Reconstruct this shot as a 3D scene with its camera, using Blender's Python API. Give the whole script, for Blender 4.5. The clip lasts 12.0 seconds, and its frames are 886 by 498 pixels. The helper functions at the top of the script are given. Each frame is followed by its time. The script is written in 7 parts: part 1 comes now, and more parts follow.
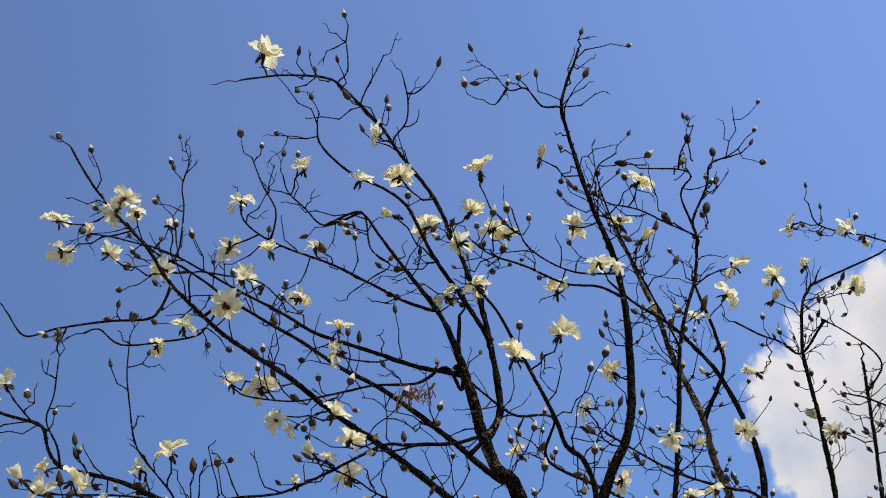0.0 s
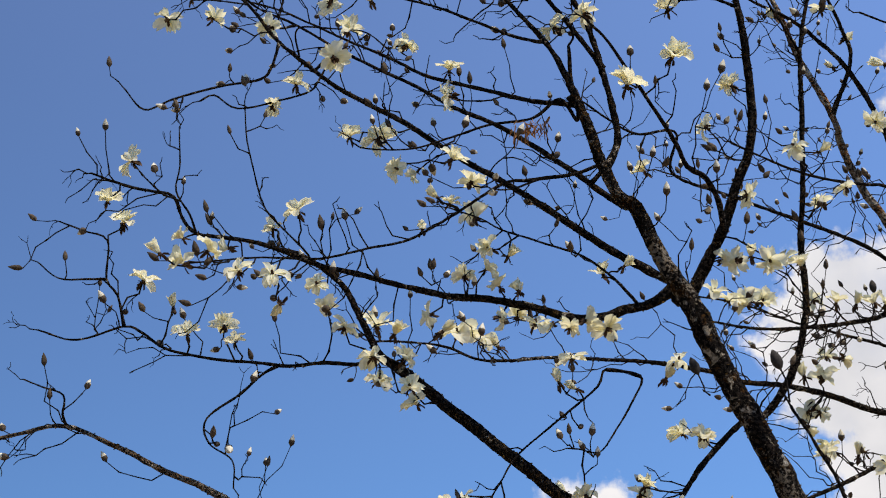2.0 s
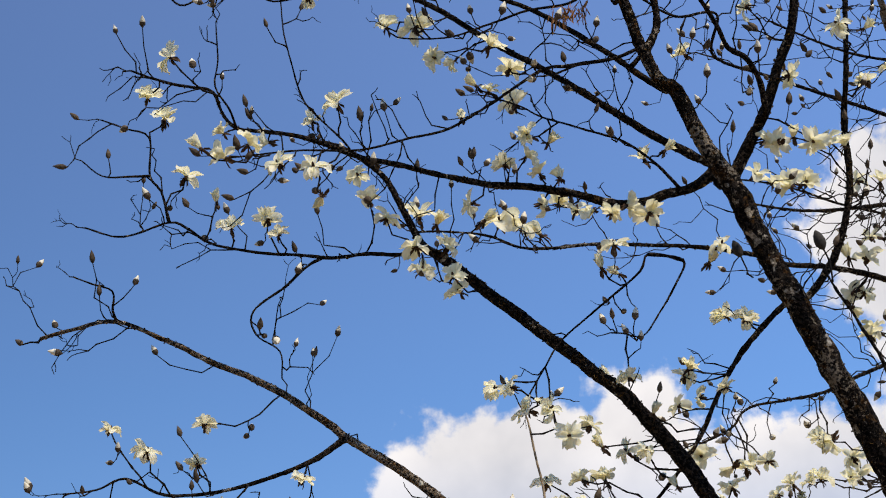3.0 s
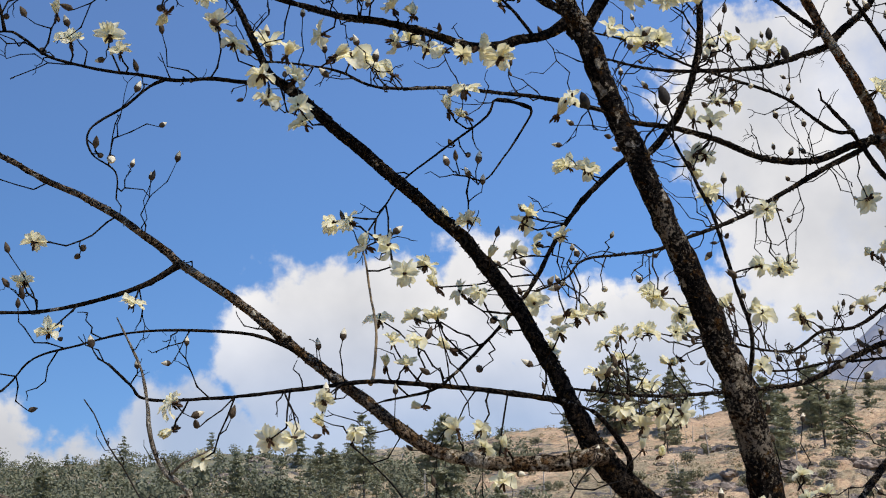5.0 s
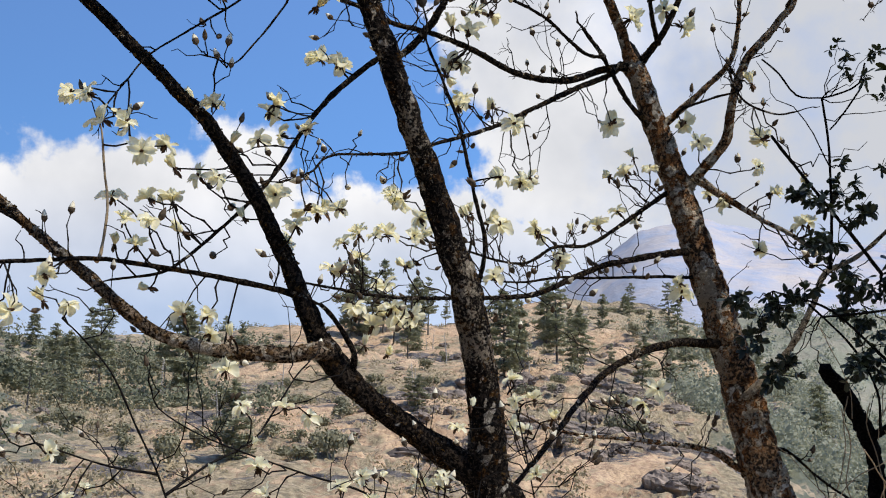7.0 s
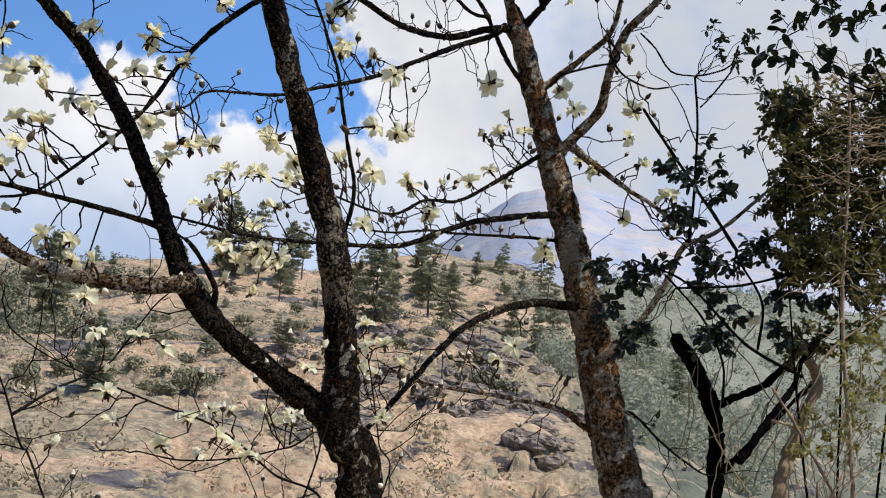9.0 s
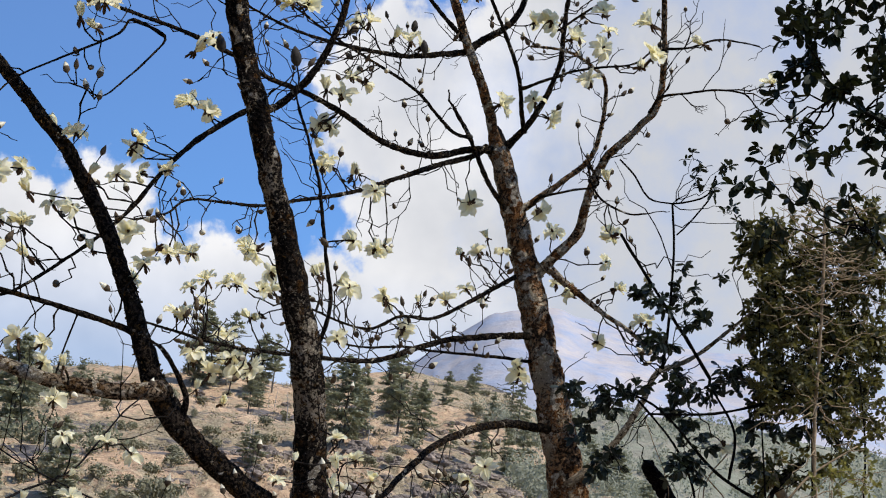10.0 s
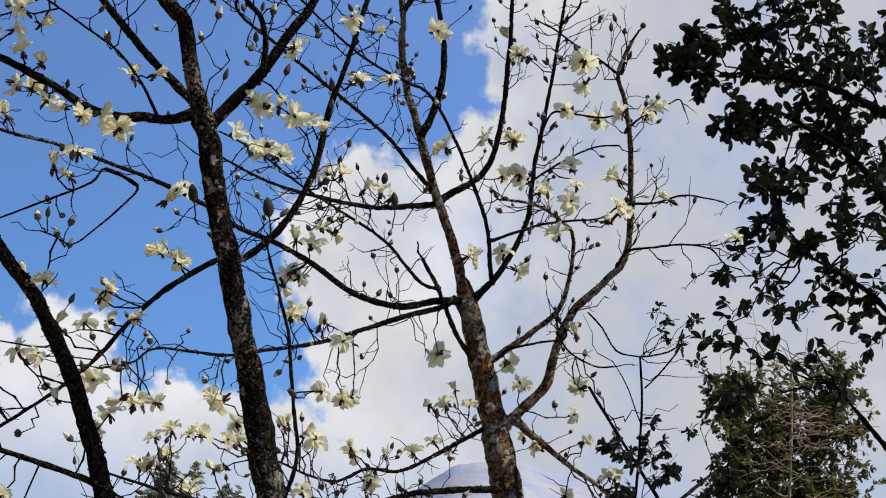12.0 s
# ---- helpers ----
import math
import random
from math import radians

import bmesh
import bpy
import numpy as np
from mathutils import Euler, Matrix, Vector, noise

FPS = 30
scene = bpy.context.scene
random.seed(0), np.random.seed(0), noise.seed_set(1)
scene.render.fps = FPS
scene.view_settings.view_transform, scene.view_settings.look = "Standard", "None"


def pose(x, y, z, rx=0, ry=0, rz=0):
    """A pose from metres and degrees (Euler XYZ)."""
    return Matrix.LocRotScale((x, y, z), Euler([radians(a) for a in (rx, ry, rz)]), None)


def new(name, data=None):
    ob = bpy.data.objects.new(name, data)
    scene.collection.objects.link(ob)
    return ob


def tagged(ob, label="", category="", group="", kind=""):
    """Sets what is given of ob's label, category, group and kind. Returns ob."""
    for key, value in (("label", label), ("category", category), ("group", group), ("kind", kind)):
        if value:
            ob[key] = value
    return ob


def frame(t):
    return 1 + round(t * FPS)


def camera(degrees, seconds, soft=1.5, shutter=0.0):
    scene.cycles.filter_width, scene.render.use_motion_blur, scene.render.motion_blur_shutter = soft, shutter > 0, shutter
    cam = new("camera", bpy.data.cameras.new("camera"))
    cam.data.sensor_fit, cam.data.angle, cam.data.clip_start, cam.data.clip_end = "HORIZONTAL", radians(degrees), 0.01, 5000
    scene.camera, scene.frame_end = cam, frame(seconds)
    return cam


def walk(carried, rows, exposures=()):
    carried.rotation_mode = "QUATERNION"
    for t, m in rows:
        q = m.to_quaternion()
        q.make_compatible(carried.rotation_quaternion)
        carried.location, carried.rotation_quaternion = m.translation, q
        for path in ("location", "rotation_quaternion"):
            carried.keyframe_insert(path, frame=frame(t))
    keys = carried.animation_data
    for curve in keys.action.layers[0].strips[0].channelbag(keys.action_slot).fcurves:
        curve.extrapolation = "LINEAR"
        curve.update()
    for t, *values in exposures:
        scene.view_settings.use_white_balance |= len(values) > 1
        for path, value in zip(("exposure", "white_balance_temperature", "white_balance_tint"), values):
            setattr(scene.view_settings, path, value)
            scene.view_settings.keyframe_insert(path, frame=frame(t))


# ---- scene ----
# ---- the camera and its path ----
cam = camera(35.81, 12.0, soft=1.08)
PATH = [
    (0.0, pose(0.000, 0.000, 2.200, 130.000, 0.000, 0.000)),
    (0.5, pose(-0.061, -0.019, 2.182, 128.371, -0.220, 0.362)),
    (1.0, pose(-0.016, -0.043, 2.292, 124.444, 0.025, 2.106)),
    (1.5, pose(0.140, -0.072, 2.372, 120.577, 0.639, 5.642)),
    (2.0, pose(0.118, -0.112, 2.391, 117.802, 1.703, 7.687)),
    (2.5, pose(0.133, -0.139, 2.381, 115.456, 1.975, 9.378)),
    (2.7, pose(0.135, -0.131, 2.369, 114.660, 2.090, 9.928)),
    (4.3, pose(0.155, -0.062, 2.312, 108.553, 1.651, 8.636)),
    (4.5, pose(0.165, -0.040, 2.302, 108.050, 1.488, 7.006)),
    (5.0, pose(0.209, -0.017, 2.273, 107.091, 0.766, 3.015)),
    (5.5, pose(0.243, 0.007, 2.261, 106.124, 0.127, 0.098)),
    (6.0, pose(0.269, -0.008, 2.245, 105.091, -0.507, -2.790)),
    (6.5, pose(0.295, 0.005, 2.242, 104.174, -1.124, -5.654)),
    (7.0, pose(0.320, 0.028, 2.244, 102.994, -1.512, -8.107)),
    (7.5, pose(0.343, 0.029, 2.214, 101.739, -1.548, -10.152)),
    (7.7, pose(0.341, 0.029, 2.214, 101.182, -1.582, -10.928)),
    (9.3, pose(0.380, -0.147, 2.203, 101.428, -5.745, -14.521)),
    (9.5, pose(0.376, -0.134, 2.201, 102.907, -6.263, -14.859)),
    (10.0, pose(0.365, -0.131, 2.193, 106.352, -6.645, -15.563)),
    (10.5, pose(0.338, -0.120, 2.188, 108.876, -6.667, -16.147)),
    (11.0, pose(0.334, -0.127, 2.208, 111.168, -7.043, -16.850)),
    (11.5, pose(0.333, -0.108, 2.199, 112.369, -7.054, -17.251)),
    (12.0, pose(0.325, -0.116, 2.202, 112.792, -6.659, -17.181)),
]
# the picture starts a little warm and turns neutral as the camera comes down
walk(cam, PATH, ((0.0, 0.03, 6800, 12), (1.0, 0.04, 6800, 12), (2.0, 0.06, 6800, 12), (2.5, 0.08, 6850, 13), (4.5, 0.0, 6750, 11), (6.0, 0.05, 6600, 10), (7.5, 0.1, 6600, 10),
                 (9.5, 0.1, 6600, 10), (10.5, 0.0, 6550, 10), (12.0, -0.08, 6550, 10)))


# ---- light: a high sun from the right, blue sky and a bank of cumulus ----
SUN_EL, SUN_AZ = radians(55), radians(134)      # azimuth from +y towards +x


def node(tree, kind, values=None):
    n = tree.nodes.new(kind)
    for k, v in (values or {}).items():
        n.inputs[k].default_value = v
    return n


def maths(tree, op, a, b=None, clamp=False):
    n = tree.nodes.new("ShaderNodeMath")
    n.operation, n.use_clamp = op, clamp
    for k, v in enumerate((a, b)):
        if v is None:
            continue
        if isinstance(v, (int, float)):
            n.inputs[k].default_value = v
        else:
            tree.links.new(v, n.inputs[k])
    return n.outputs[0]


# cloud lobes: azimuth, elevation, half width, half height, in degrees
LOBES = [(28, 28, 9, 11.5), (21.5, 32, 5.3, 5.6), (17.6, 31.5, 3.1, 3.8), (11.6, 22.3, 4.8, 4.2), (18, 24.5, 5, 5), (25, 18, 14, 9),
         (16, 17, 7, 5.5), (6.5, 12.3, 7.5, 3.6), (-0.9, 14.6, 2.6, 3.5), (-5.5, 13, 4.8, 4.1), (-9, 12.4, 3.5, 4.2),
         (-13, 8.6, 3.5, 3.2), (-22.5, 8.3, 3.2, 3.1), (40, 24, 12, 14), (0, 5, 30, 5.4), (-3, 9.5, 9, 3.6)]


def make_world():
    world = bpy.data.worlds.new("sky")
    world.use_nodes = True
    scene.world = world
    t = world.node_tree
    t.nodes.clear()
    out = node(t, "ShaderNodeOutputWorld")
    sky = node(t, "ShaderNodeTexSky")
    sky.sky_type, sky.sun_disc, sky.sun_elevation, sky.sun_rotation = "NISHITA", False, SUN_EL, SUN_AZ
    sky.altitude, sky.air_density, sky.dust_density, sky.ozone_density = 2000.0, 1.0, 0.6, 2.5
    co = node(t, "ShaderNodeTexCoord")
    sep = node(t, "ShaderNodeSeparateXYZ")
    t.links.new(co.outputs["Generated"], sep.inputs[0])
    hue = node(t, "ShaderNodeMixRGB", {1: (0.69, 0.955, 1.20, 1), 2: (0.96, 0.985, 1.13, 1)})   # deep blue low down, paler overhead
    t.links.new(maths(t, "MULTIPLY", maths(t, "SUBTRACT", sep.outputs[2], 0.3), 2.6, True), hue.inputs[0])
    tint = node(t, "ShaderNodeMixRGB", {0: 1.0})
    tint.blend_type = "MULTIPLY"
    t.links.new(sky.outputs[0], tint.inputs[1])
    t.links.new(hue.outputs[0], tint.inputs[2])
    blue = node(t, "ShaderNodeBackground")
    t.links.new(tint.outputs[0], blue.inputs[0])
    az = maths(t, "MULTIPLY", maths(t, "ARCTAN2", sep.outputs[0], sep.outputs[1]), 57.2958)
    # the blue is a little brighter towards the sun's side, deeper low down
    glow = maths(t, "ADD", maths(t, "MULTIPLY", sep.outputs[0], 0.58), 0.985)
    rise = maths(t, "ADD", maths(t, "MULTIPLY", sep.outputs[2], 1.12), 0.535)
    t.links.new(maths(t, "MULTIPLY", maths(t, "MULTIPLY", rise, glow), SKY), blue.inputs[1])
    el = maths(t, "MULTIPLY", maths(t, "ARCSINE", sep.outputs[2]), 57.2958)
    at = node(t, "ShaderNodeCombineXYZ")
    t.links.new(az, at.inputs[0])
    t.links.new(el, at.inputs[1])
    field = None
    for a, e, w, h in LOBES:
        off = node(t, "ShaderNodeVectorMath")
        off.operation = "SUBTRACT"
        t.links.new(at.outputs[0], off.inputs[0])
        off.inputs[1].default_value = (a, e, 0)
        scl = node(t, "ShaderNodeVectorMath")
        scl.operation = "DIVIDE"
        t.links.new(off.outputs[0], scl.inputs[0])
        scl.inputs[1].default_value = (w, h, 1)
        ln = node(t, "ShaderNodeVectorMath")
        ln.operation = "LENGTH"
        t.links.new(scl.outputs[0], ln.inputs[0])
        d = maths(t, "MULTIPLY", maths(t, "SUBTRACT", 1.0, ln.outputs["Value"]), min(w, h) / 4.0)
        field = d if field is None else maths(t, "MAXIMUM", field, d)
    billow = node(t, "ShaderNodeTexNoise")
    billow.inputs["Scale"].default_value, billow.inputs["Detail"].default_value, billow.inputs["Roughness"].default_value = 0.55, 9.0, 0.56
    t.links.new(at.outputs[0], billow.inputs["Vector"])
    wide = node(t, "ShaderNodeTexNoise")
    wide.inputs["Scale"].default_value, wide.inputs["Detail"].default_value = 0.16, 4.0
    t.links.new(at.outputs[0], wide.inputs["Vector"])
    shape = maths(t, "ADD", field, maths(t, "MULTIPLY", maths(t, "SUBTRACT", billow.outputs[0], 0.5), 1.0))
    cover = node(t, "ShaderNodeMapRange")
    cover.interpolation_type = "SMOOTHSTEP"
    t.links.new(shape, cover.inputs[0])
    cover.inputs[1].default_value, cover.inputs[2].default_value = -0.05, 0.16
    # over the valley the cloud thins to a veil with pale blue showing through
    veil = node(t, "ShaderNodeTexNoise")
    veil.inputs["Scale"].default_value, veil.inputs["Detail"].default_value, veil.inputs["Roughness"].default_value = 0.2, 6.0, 0.6
    t.links.new(at.outputs[0], veil.inputs["Vector"])
    thin = maths(t, "MULTIPLY", maths(t, "MULTIPLY", maths(t, "SUBTRACT", az, 8.0), 0.12, True), maths(t, "MULTIPLY", maths(t, "SUBTRACT", veil.outputs[0], 0.44), 4.0, True))
    low = maths(t, "MULTIPLY", maths(t, "MULTIPLY", maths(t, "SUBTRACT", 15.0, el), 0.2, True), maths(t, "MULTIPLY", maths(t, "ADD", az, 19.0), 0.2, True))
    cloudy = maths(t, "MULTIPLY", cover.outputs[0], maths(t, "SUBTRACT", 1.0, maths(t, "MAXIMUM", maths(t, "MULTIPLY", thin, 0.36), maths(t, "MULTIPLY", low, 0.42))))
    # cloud tone: bright rims, softer grey inside
    tone = node(t, "ShaderNodeMapRange")
    t.links.new(maths(t, "ADD", maths(t, "MULTIPLY", shape, 0.30), maths(t, "ADD", maths(t, "MULTIPLY", wide.outputs[0], 1.1), maths(t, "ADD", maths(t, "MULTIPLY", billow.outputs[0], -0.55), maths(t, "MULTIPLY", maths(t, "ADD", maths(t, "MULTIPLY", maths(t, "SUBTRACT", 13.5, el), 0.2, True), maths(t, "MULTIPLY", maths(t, "SUBTRACT", az, 8.0), 0.05, True)), 0.28)))), tone.inputs[0])
    tone.inputs[1].default_value, tone.inputs[2].default_value = 0.18, 0.75
    col = node(t, "ShaderNodeMixRGB", {1: (0.935, 0.94, 0.965, 1), 2: (0.60, 0.625, 0.68, 1)})
    t.links.new(tone.outputs[0], col.inputs[0])
    white = node(t, "ShaderNodeBackground", {1: CLOUD})
    t.links.new(col.outputs[0], white.inputs[0])
    mix = node(t, "ShaderNodeMixShader")
    t.links.new(cloudy, mix.inputs[0])
    t.links.new(blue.outputs[0], mix.inputs[1])
    t.links.new(white.outputs[0], mix.inputs[2])
    t.links.new(mix.outputs[0], out.inputs[0])


SKY, CLOUD = 0.183, 0.965
make_world()
sun = new("sun", bpy.data.lights.new("sun", "SUN"))
sun.data.energy, sun.data.angle, sun.data.color = 4.6, radians(0.6), (1.0, 0.95, 0.87)
toward = Vector((math.sin(SUN_AZ) * math.cos(SUN_EL), math.cos(SUN_AZ) * math.cos(SUN_EL), math.sin(SUN_EL)))
sun.rotation_euler = toward.to_track_quat("Z", "Y").to_euler()

# ---- materials ----
def material(name, rough=0.8):
    m = bpy.data.materials.new(name)
    m.use_nodes = True
    b = m.node_tree.nodes["Principled BSDF"]
    b.inputs["Roughness"].default_value = rough
    b.inputs["Specular IOR Level"].default_value = 0.25
    return m, m.node_tree, b


def noise_tex(t, scale, detail=5.0, rough=0.55, coord="Object", distort=0.0):
    n = t.nodes.new("ShaderNodeTexNoise")
    n.inputs["Scale"].default_value, n.inputs["Detail"].default_value = scale, detail
    n.inputs["Roughness"].default_value, n.inputs["Distortion"].default_value = rough, distort
    c = t.nodes.new("ShaderNodeTexCoord")
    t.links.new(c.outputs[coord], n.inputs["Vector"])
    return n.outputs[0]


def ramp(t, value, stops):
    r = t.nodes.new("ShaderNodeValToRGB")
    t.links.new(value, r.inputs[0])
    el = r.color_ramp.elements
    while len(el) < len(stops):
        el.new(0.5)
    for e, (p, c) in zip(el, stops):
        e.position, e.color = p, (*c, 1)
    return r.outputs[0]


def blend(t, fac, a, b):
    m = t.nodes.new("ShaderNodeMixRGB")
    for k, v in zip((0, 1, 2), (fac, a, b)):
        if isinstance(v, tuple):
            m.inputs[k].default_value = (*v, 1)
        elif isinstance(v, float):
            m.inputs[k].default_value = v
        else:
            t.links.new(v, m.inputs[k])
    return m.outputs[0]


def bump(t, b, height, strength, dist):
    n = t.nodes.new("ShaderNodeBump")
    n.inputs["Strength"].default_value, n.inputs["Distance"].default_value = strength, dist
    t.links.new(height, n.inputs["Height"])
    t.links.new(n.outputs[0], b.inputs["Normal"])


def bark(name, dark, light, lichen, moss, crust, grain=0.48, flaky=0.0, fine_scale=1.0):
    """Rough flaking bark with pale lichen blotches and a crust of brown moss."""
    m, t, b = material(name, 0.95)
    b.inputs["Specular IOR Level"].default_value = 0.04
    fine, coarse = noise_tex(t, 150.0 * fine_scale, 5.0, 0.7), noise_tex(t, 46.0 * fine_scale, 8.0, 0.70, distort=0.6)
    mottle = ramp(t, coarse, [(grain, (0, 0, 0)), (grain + 0.1, (1, 1, 1))])
    base = blend(t, maths(t, "MULTIPLY", mottle, maths(t, "ADD", fine, 0.3)), dark, light)
    mossy = ramp(t, noise_tex(t, 11.0 * fine_scale, 8.0, 0.66), [(crust, (0, 0, 0)), (crust + 0.05, (1, 1, 1))])
    c = blend(t, mossy, base, blend(t, mottle, (moss[0] * 0.18, moss[1] * 0.18, moss[2] * 0.2), moss))
    # lichen: large worn patches, and a dense scatter of flakes where it has taken hold
    where = noise_tex(t, 2.6, 4.0, 0.6)
    spots = ramp(t, noise_tex(t, 8.5 * fine_scale, 9.0, 0.64, distort=0.6), [(lichen, (0, 0, 0)), (lichen + 0.02, (1, 1, 1))])
    flake = ramp(t, maths(t, "ADD", maths(t, "MULTIPLY", where, 0.5), maths(t, "MULTIPLY", noise_tex(t, 48.0, 6.0, 0.7), 0.6)),
                 [(lichen + 0.015 + flaky, (0, 0, 0)), (lichen + 0.045 + flaky, (1, 1, 1))])
    pale = blend(t, maths(t, "MULTIPLY", mottle, maths(t, "ADD", fine, 0.45)), (0.25, 0.205, 0.14), (0.68, 0.58, 0.43))
    c = blend(t, flake, blend(t, spots, c, pale), blend(t, fine, (0.115, 0.088, 0.06), (0.49, 0.405, 0.29)))
    patch = ramp(t, noise_tex(t, 6.5, 4.0, 0.5, distort=0.3), [(lichen + 0.055, (0, 0, 0)), (lichen + 0.07, (1, 1, 1))])
    c = blend(t, patch, c, blend(t, mottle, (0.20, 0.165, 0.12), blend(t, fine, (0.42, 0.37, 0.285), (0.76, 0.70, 0.575))))
    t.links.new(c, b.inputs["Base Color"])
    hh = maths(t, "ADD", maths(t, "MULTIPLY", fine, 0.6), maths(t, "MULTIPLY", coarse, 1.6))
    bump(t, b, hh, 1.0, 0.045)
    return m


def plain(name, a, b_col, scale, rough=0.8, bumps=0.4, dist=0.004, per_object=0.0, gloss=0.15):
    m, t, b = material(name, rough)
    b.inputs["Specular IOR Level"].default_value = gloss
    n = noise_tex(t, scale, 6.0, 0.6)
    c = blend(t, ramp(t, n, [(0.3, (0, 0, 0)), (0.7, (1, 1, 1))]), a, b_col)
    if per_object:
        info = t.nodes.new("ShaderNodeObjectInfo")
        v = t.nodes.new("ShaderNodeHueSaturation")
        t.links.new(c, v.inputs["Color"])
        t.links.new(maths(t, "ADD", maths(t, "MULTIPLY", info.outputs["Random"], per_object), 1 - per_object / 2), v.inputs["Value"])
        c = v.outputs[0]
    t.links.new(c, b.inputs["Base Color"])
    bump(t, b, n, bumps, dist)
    return m


def leafy(name, a, b_col, rough, through_col, amount, gloss=0.4):
    """A thin leaf or petal that lets some light through, varied leaf by leaf."""
    m, t, b = material(name, rough)
    b.inputs["Specular IOR Level"].default_value = gloss
    geo = t.nodes.new("ShaderNodeNewGeometry")
    info = t.nodes.new("ShaderNodeObjectInfo")
    rnd = maths(t, "FRACT", maths(t, "ADD", geo.outputs["Random Per Island"], info.outputs["Random"]))
    vein = noise_tex(t, 45.0, 4.0, 0.6)
    c = blend(t, maths(t, "ADD", maths(t, "MULTIPLY", rnd, 0.75), maths(t, "MULTIPLY", vein, 0.25)), a, b_col)
    t.links.new(c, b.inputs["Base Color"])
    tr = t.nodes.new("ShaderNodeBsdfTranslucent")
    tr.inputs[0].default_value = (*through_col, 1)
    mx = t.nodes.new("ShaderNodeMixShader")
    mx.inputs[0].default_value = amount
    t.links.new(b.outputs[0], mx.inputs[1])
    t.links.new(tr.outputs[0], mx.inputs[2])
    t.links.new(mx.outputs[0], t.nodes["Material Output"].inputs[0])
    bump(t, b, vein, 0.25, 0.002)
    return m


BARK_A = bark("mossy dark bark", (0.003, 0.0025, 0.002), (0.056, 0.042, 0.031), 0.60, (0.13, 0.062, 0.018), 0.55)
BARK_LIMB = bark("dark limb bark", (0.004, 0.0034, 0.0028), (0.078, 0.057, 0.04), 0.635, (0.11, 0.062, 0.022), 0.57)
BARK_B = bark("lichened brown bark", (0.022, 0.015, 0.010), (0.48, 0.285, 0.15), 0.547, (0.27, 0.125, 0.048), 0.475, 0.47, 0.03, 0.6)
BARK_PALE = bark("pale lichened limb bark", (0.015, 0.011, 0.008), (0.36, 0.28, 0.20), 0.50, (0.18, 0.11, 0.04), 0.53)
BARK_BROWN = bark("brown lichened limb bark", (0.014, 0.010, 0.007), (0.40, 0.285, 0.18), 0.58, (0.20, 0.11, 0.045), 0.53, 0.465)
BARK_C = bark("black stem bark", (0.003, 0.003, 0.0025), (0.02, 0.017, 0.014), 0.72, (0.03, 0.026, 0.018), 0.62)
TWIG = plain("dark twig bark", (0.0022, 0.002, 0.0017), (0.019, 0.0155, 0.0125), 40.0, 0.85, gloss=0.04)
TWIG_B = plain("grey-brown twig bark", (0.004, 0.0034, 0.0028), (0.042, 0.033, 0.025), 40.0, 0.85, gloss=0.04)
TWIG_PALE = plain("pale dry twig bark", (0.15, 0.105, 0.060), (0.34, 0.255, 0.155), 25.0, 0.9)
PETAL = leafy("cream petal", (0.79, 0.745, 0.50), (0.875, 0.845, 0.66), 0.55, (0.90, 0.84, 0.54), 0.5, 0.2)
CORE = plain("brown receptacle", (0.020, 0.011, 0.006), (0.085, 0.046, 0.022), 60.0, 0.8, per_object=0.5)
BUD = plain("downy brown bud", (0.022, 0.016, 0.010), (0.12, 0.085, 0.052), 60.0, 0.85, per_object=0.6)
BUD_TIP = plain("creamy bud tip", (0.42, 0.36, 0.24), (0.66, 0.61, 0.46), 60.0, 0.7, per_object=0.4)
MOSS = leafy("brown moss", (0.012, 0.008, 0.004), (0.15, 0.085, 0.028), 0.95, (0.16, 0.10, 0.03), 0.2, 0.02)
POD = plain("dark old pod", (0.012, 0.010, 0.008), (0.055, 0.045, 0.034), 50.0, 0.8)
# dark green leaf taken nearly to black: its backlit shade is in the colour
LEAF = leafy("backlit-dark evergreen leaf", (0.007, 0.010, 0.006), (0.022, 0.028, 0.012), 0.5, (0.05, 0.065, 0.012), 0.06, 0.12)
LEAF_SMALL = leafy("small olive leaf", (0.014, 0.017, 0.006), (0.125, 0.112, 0.034), 0.5, (0.26, 0.23, 0.06), 0.24, 0.3)
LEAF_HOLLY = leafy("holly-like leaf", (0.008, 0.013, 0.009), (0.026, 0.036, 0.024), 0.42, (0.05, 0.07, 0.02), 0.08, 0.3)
# hill needles and bush leaves are lightened: haze is put into their colours
NEEDLE = leafy("haze-paled pine needles", (0.23, 0.24, 0.155), (0.42, 0.40, 0.27), 0.9, (0.28, 0.29, 0.17), 0.32, 0.1)
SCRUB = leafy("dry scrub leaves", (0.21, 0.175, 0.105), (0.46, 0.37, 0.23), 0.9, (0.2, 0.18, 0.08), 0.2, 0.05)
BUSH = leafy("haze-paled bush leaves", (0.15, 0.14, 0.088), (0.31, 0.285, 0.18), 0.9, (0.14, 0.15, 0.06), 0.2, 0.05)
PINE_BARK = plain("grey pine bark", (0.06, 0.05, 0.04), (0.17, 0.14, 0.11), 3.0, 0.9)
ROCK = plain("brown hill rock", (0.05, 0.045, 0.042), (0.34, 0.27, 0.21), 2.4, 0.95, 1.0, 0.4, gloss=0.05)
WITHERED = leafy("withered rust leaf", (0.16, 0.065, 0.025), (0.30, 0.15, 0.06), 0.8, (0.35, 0.16, 0.05), 0.3, 0.1)
LEAF_YELLOW = leafy("yellow-green leaf", (0.05, 0.058, 0.016), (0.24, 0.215, 0.06), 0.5, (0.36, 0.33, 0.08), 0.34, 0.3)
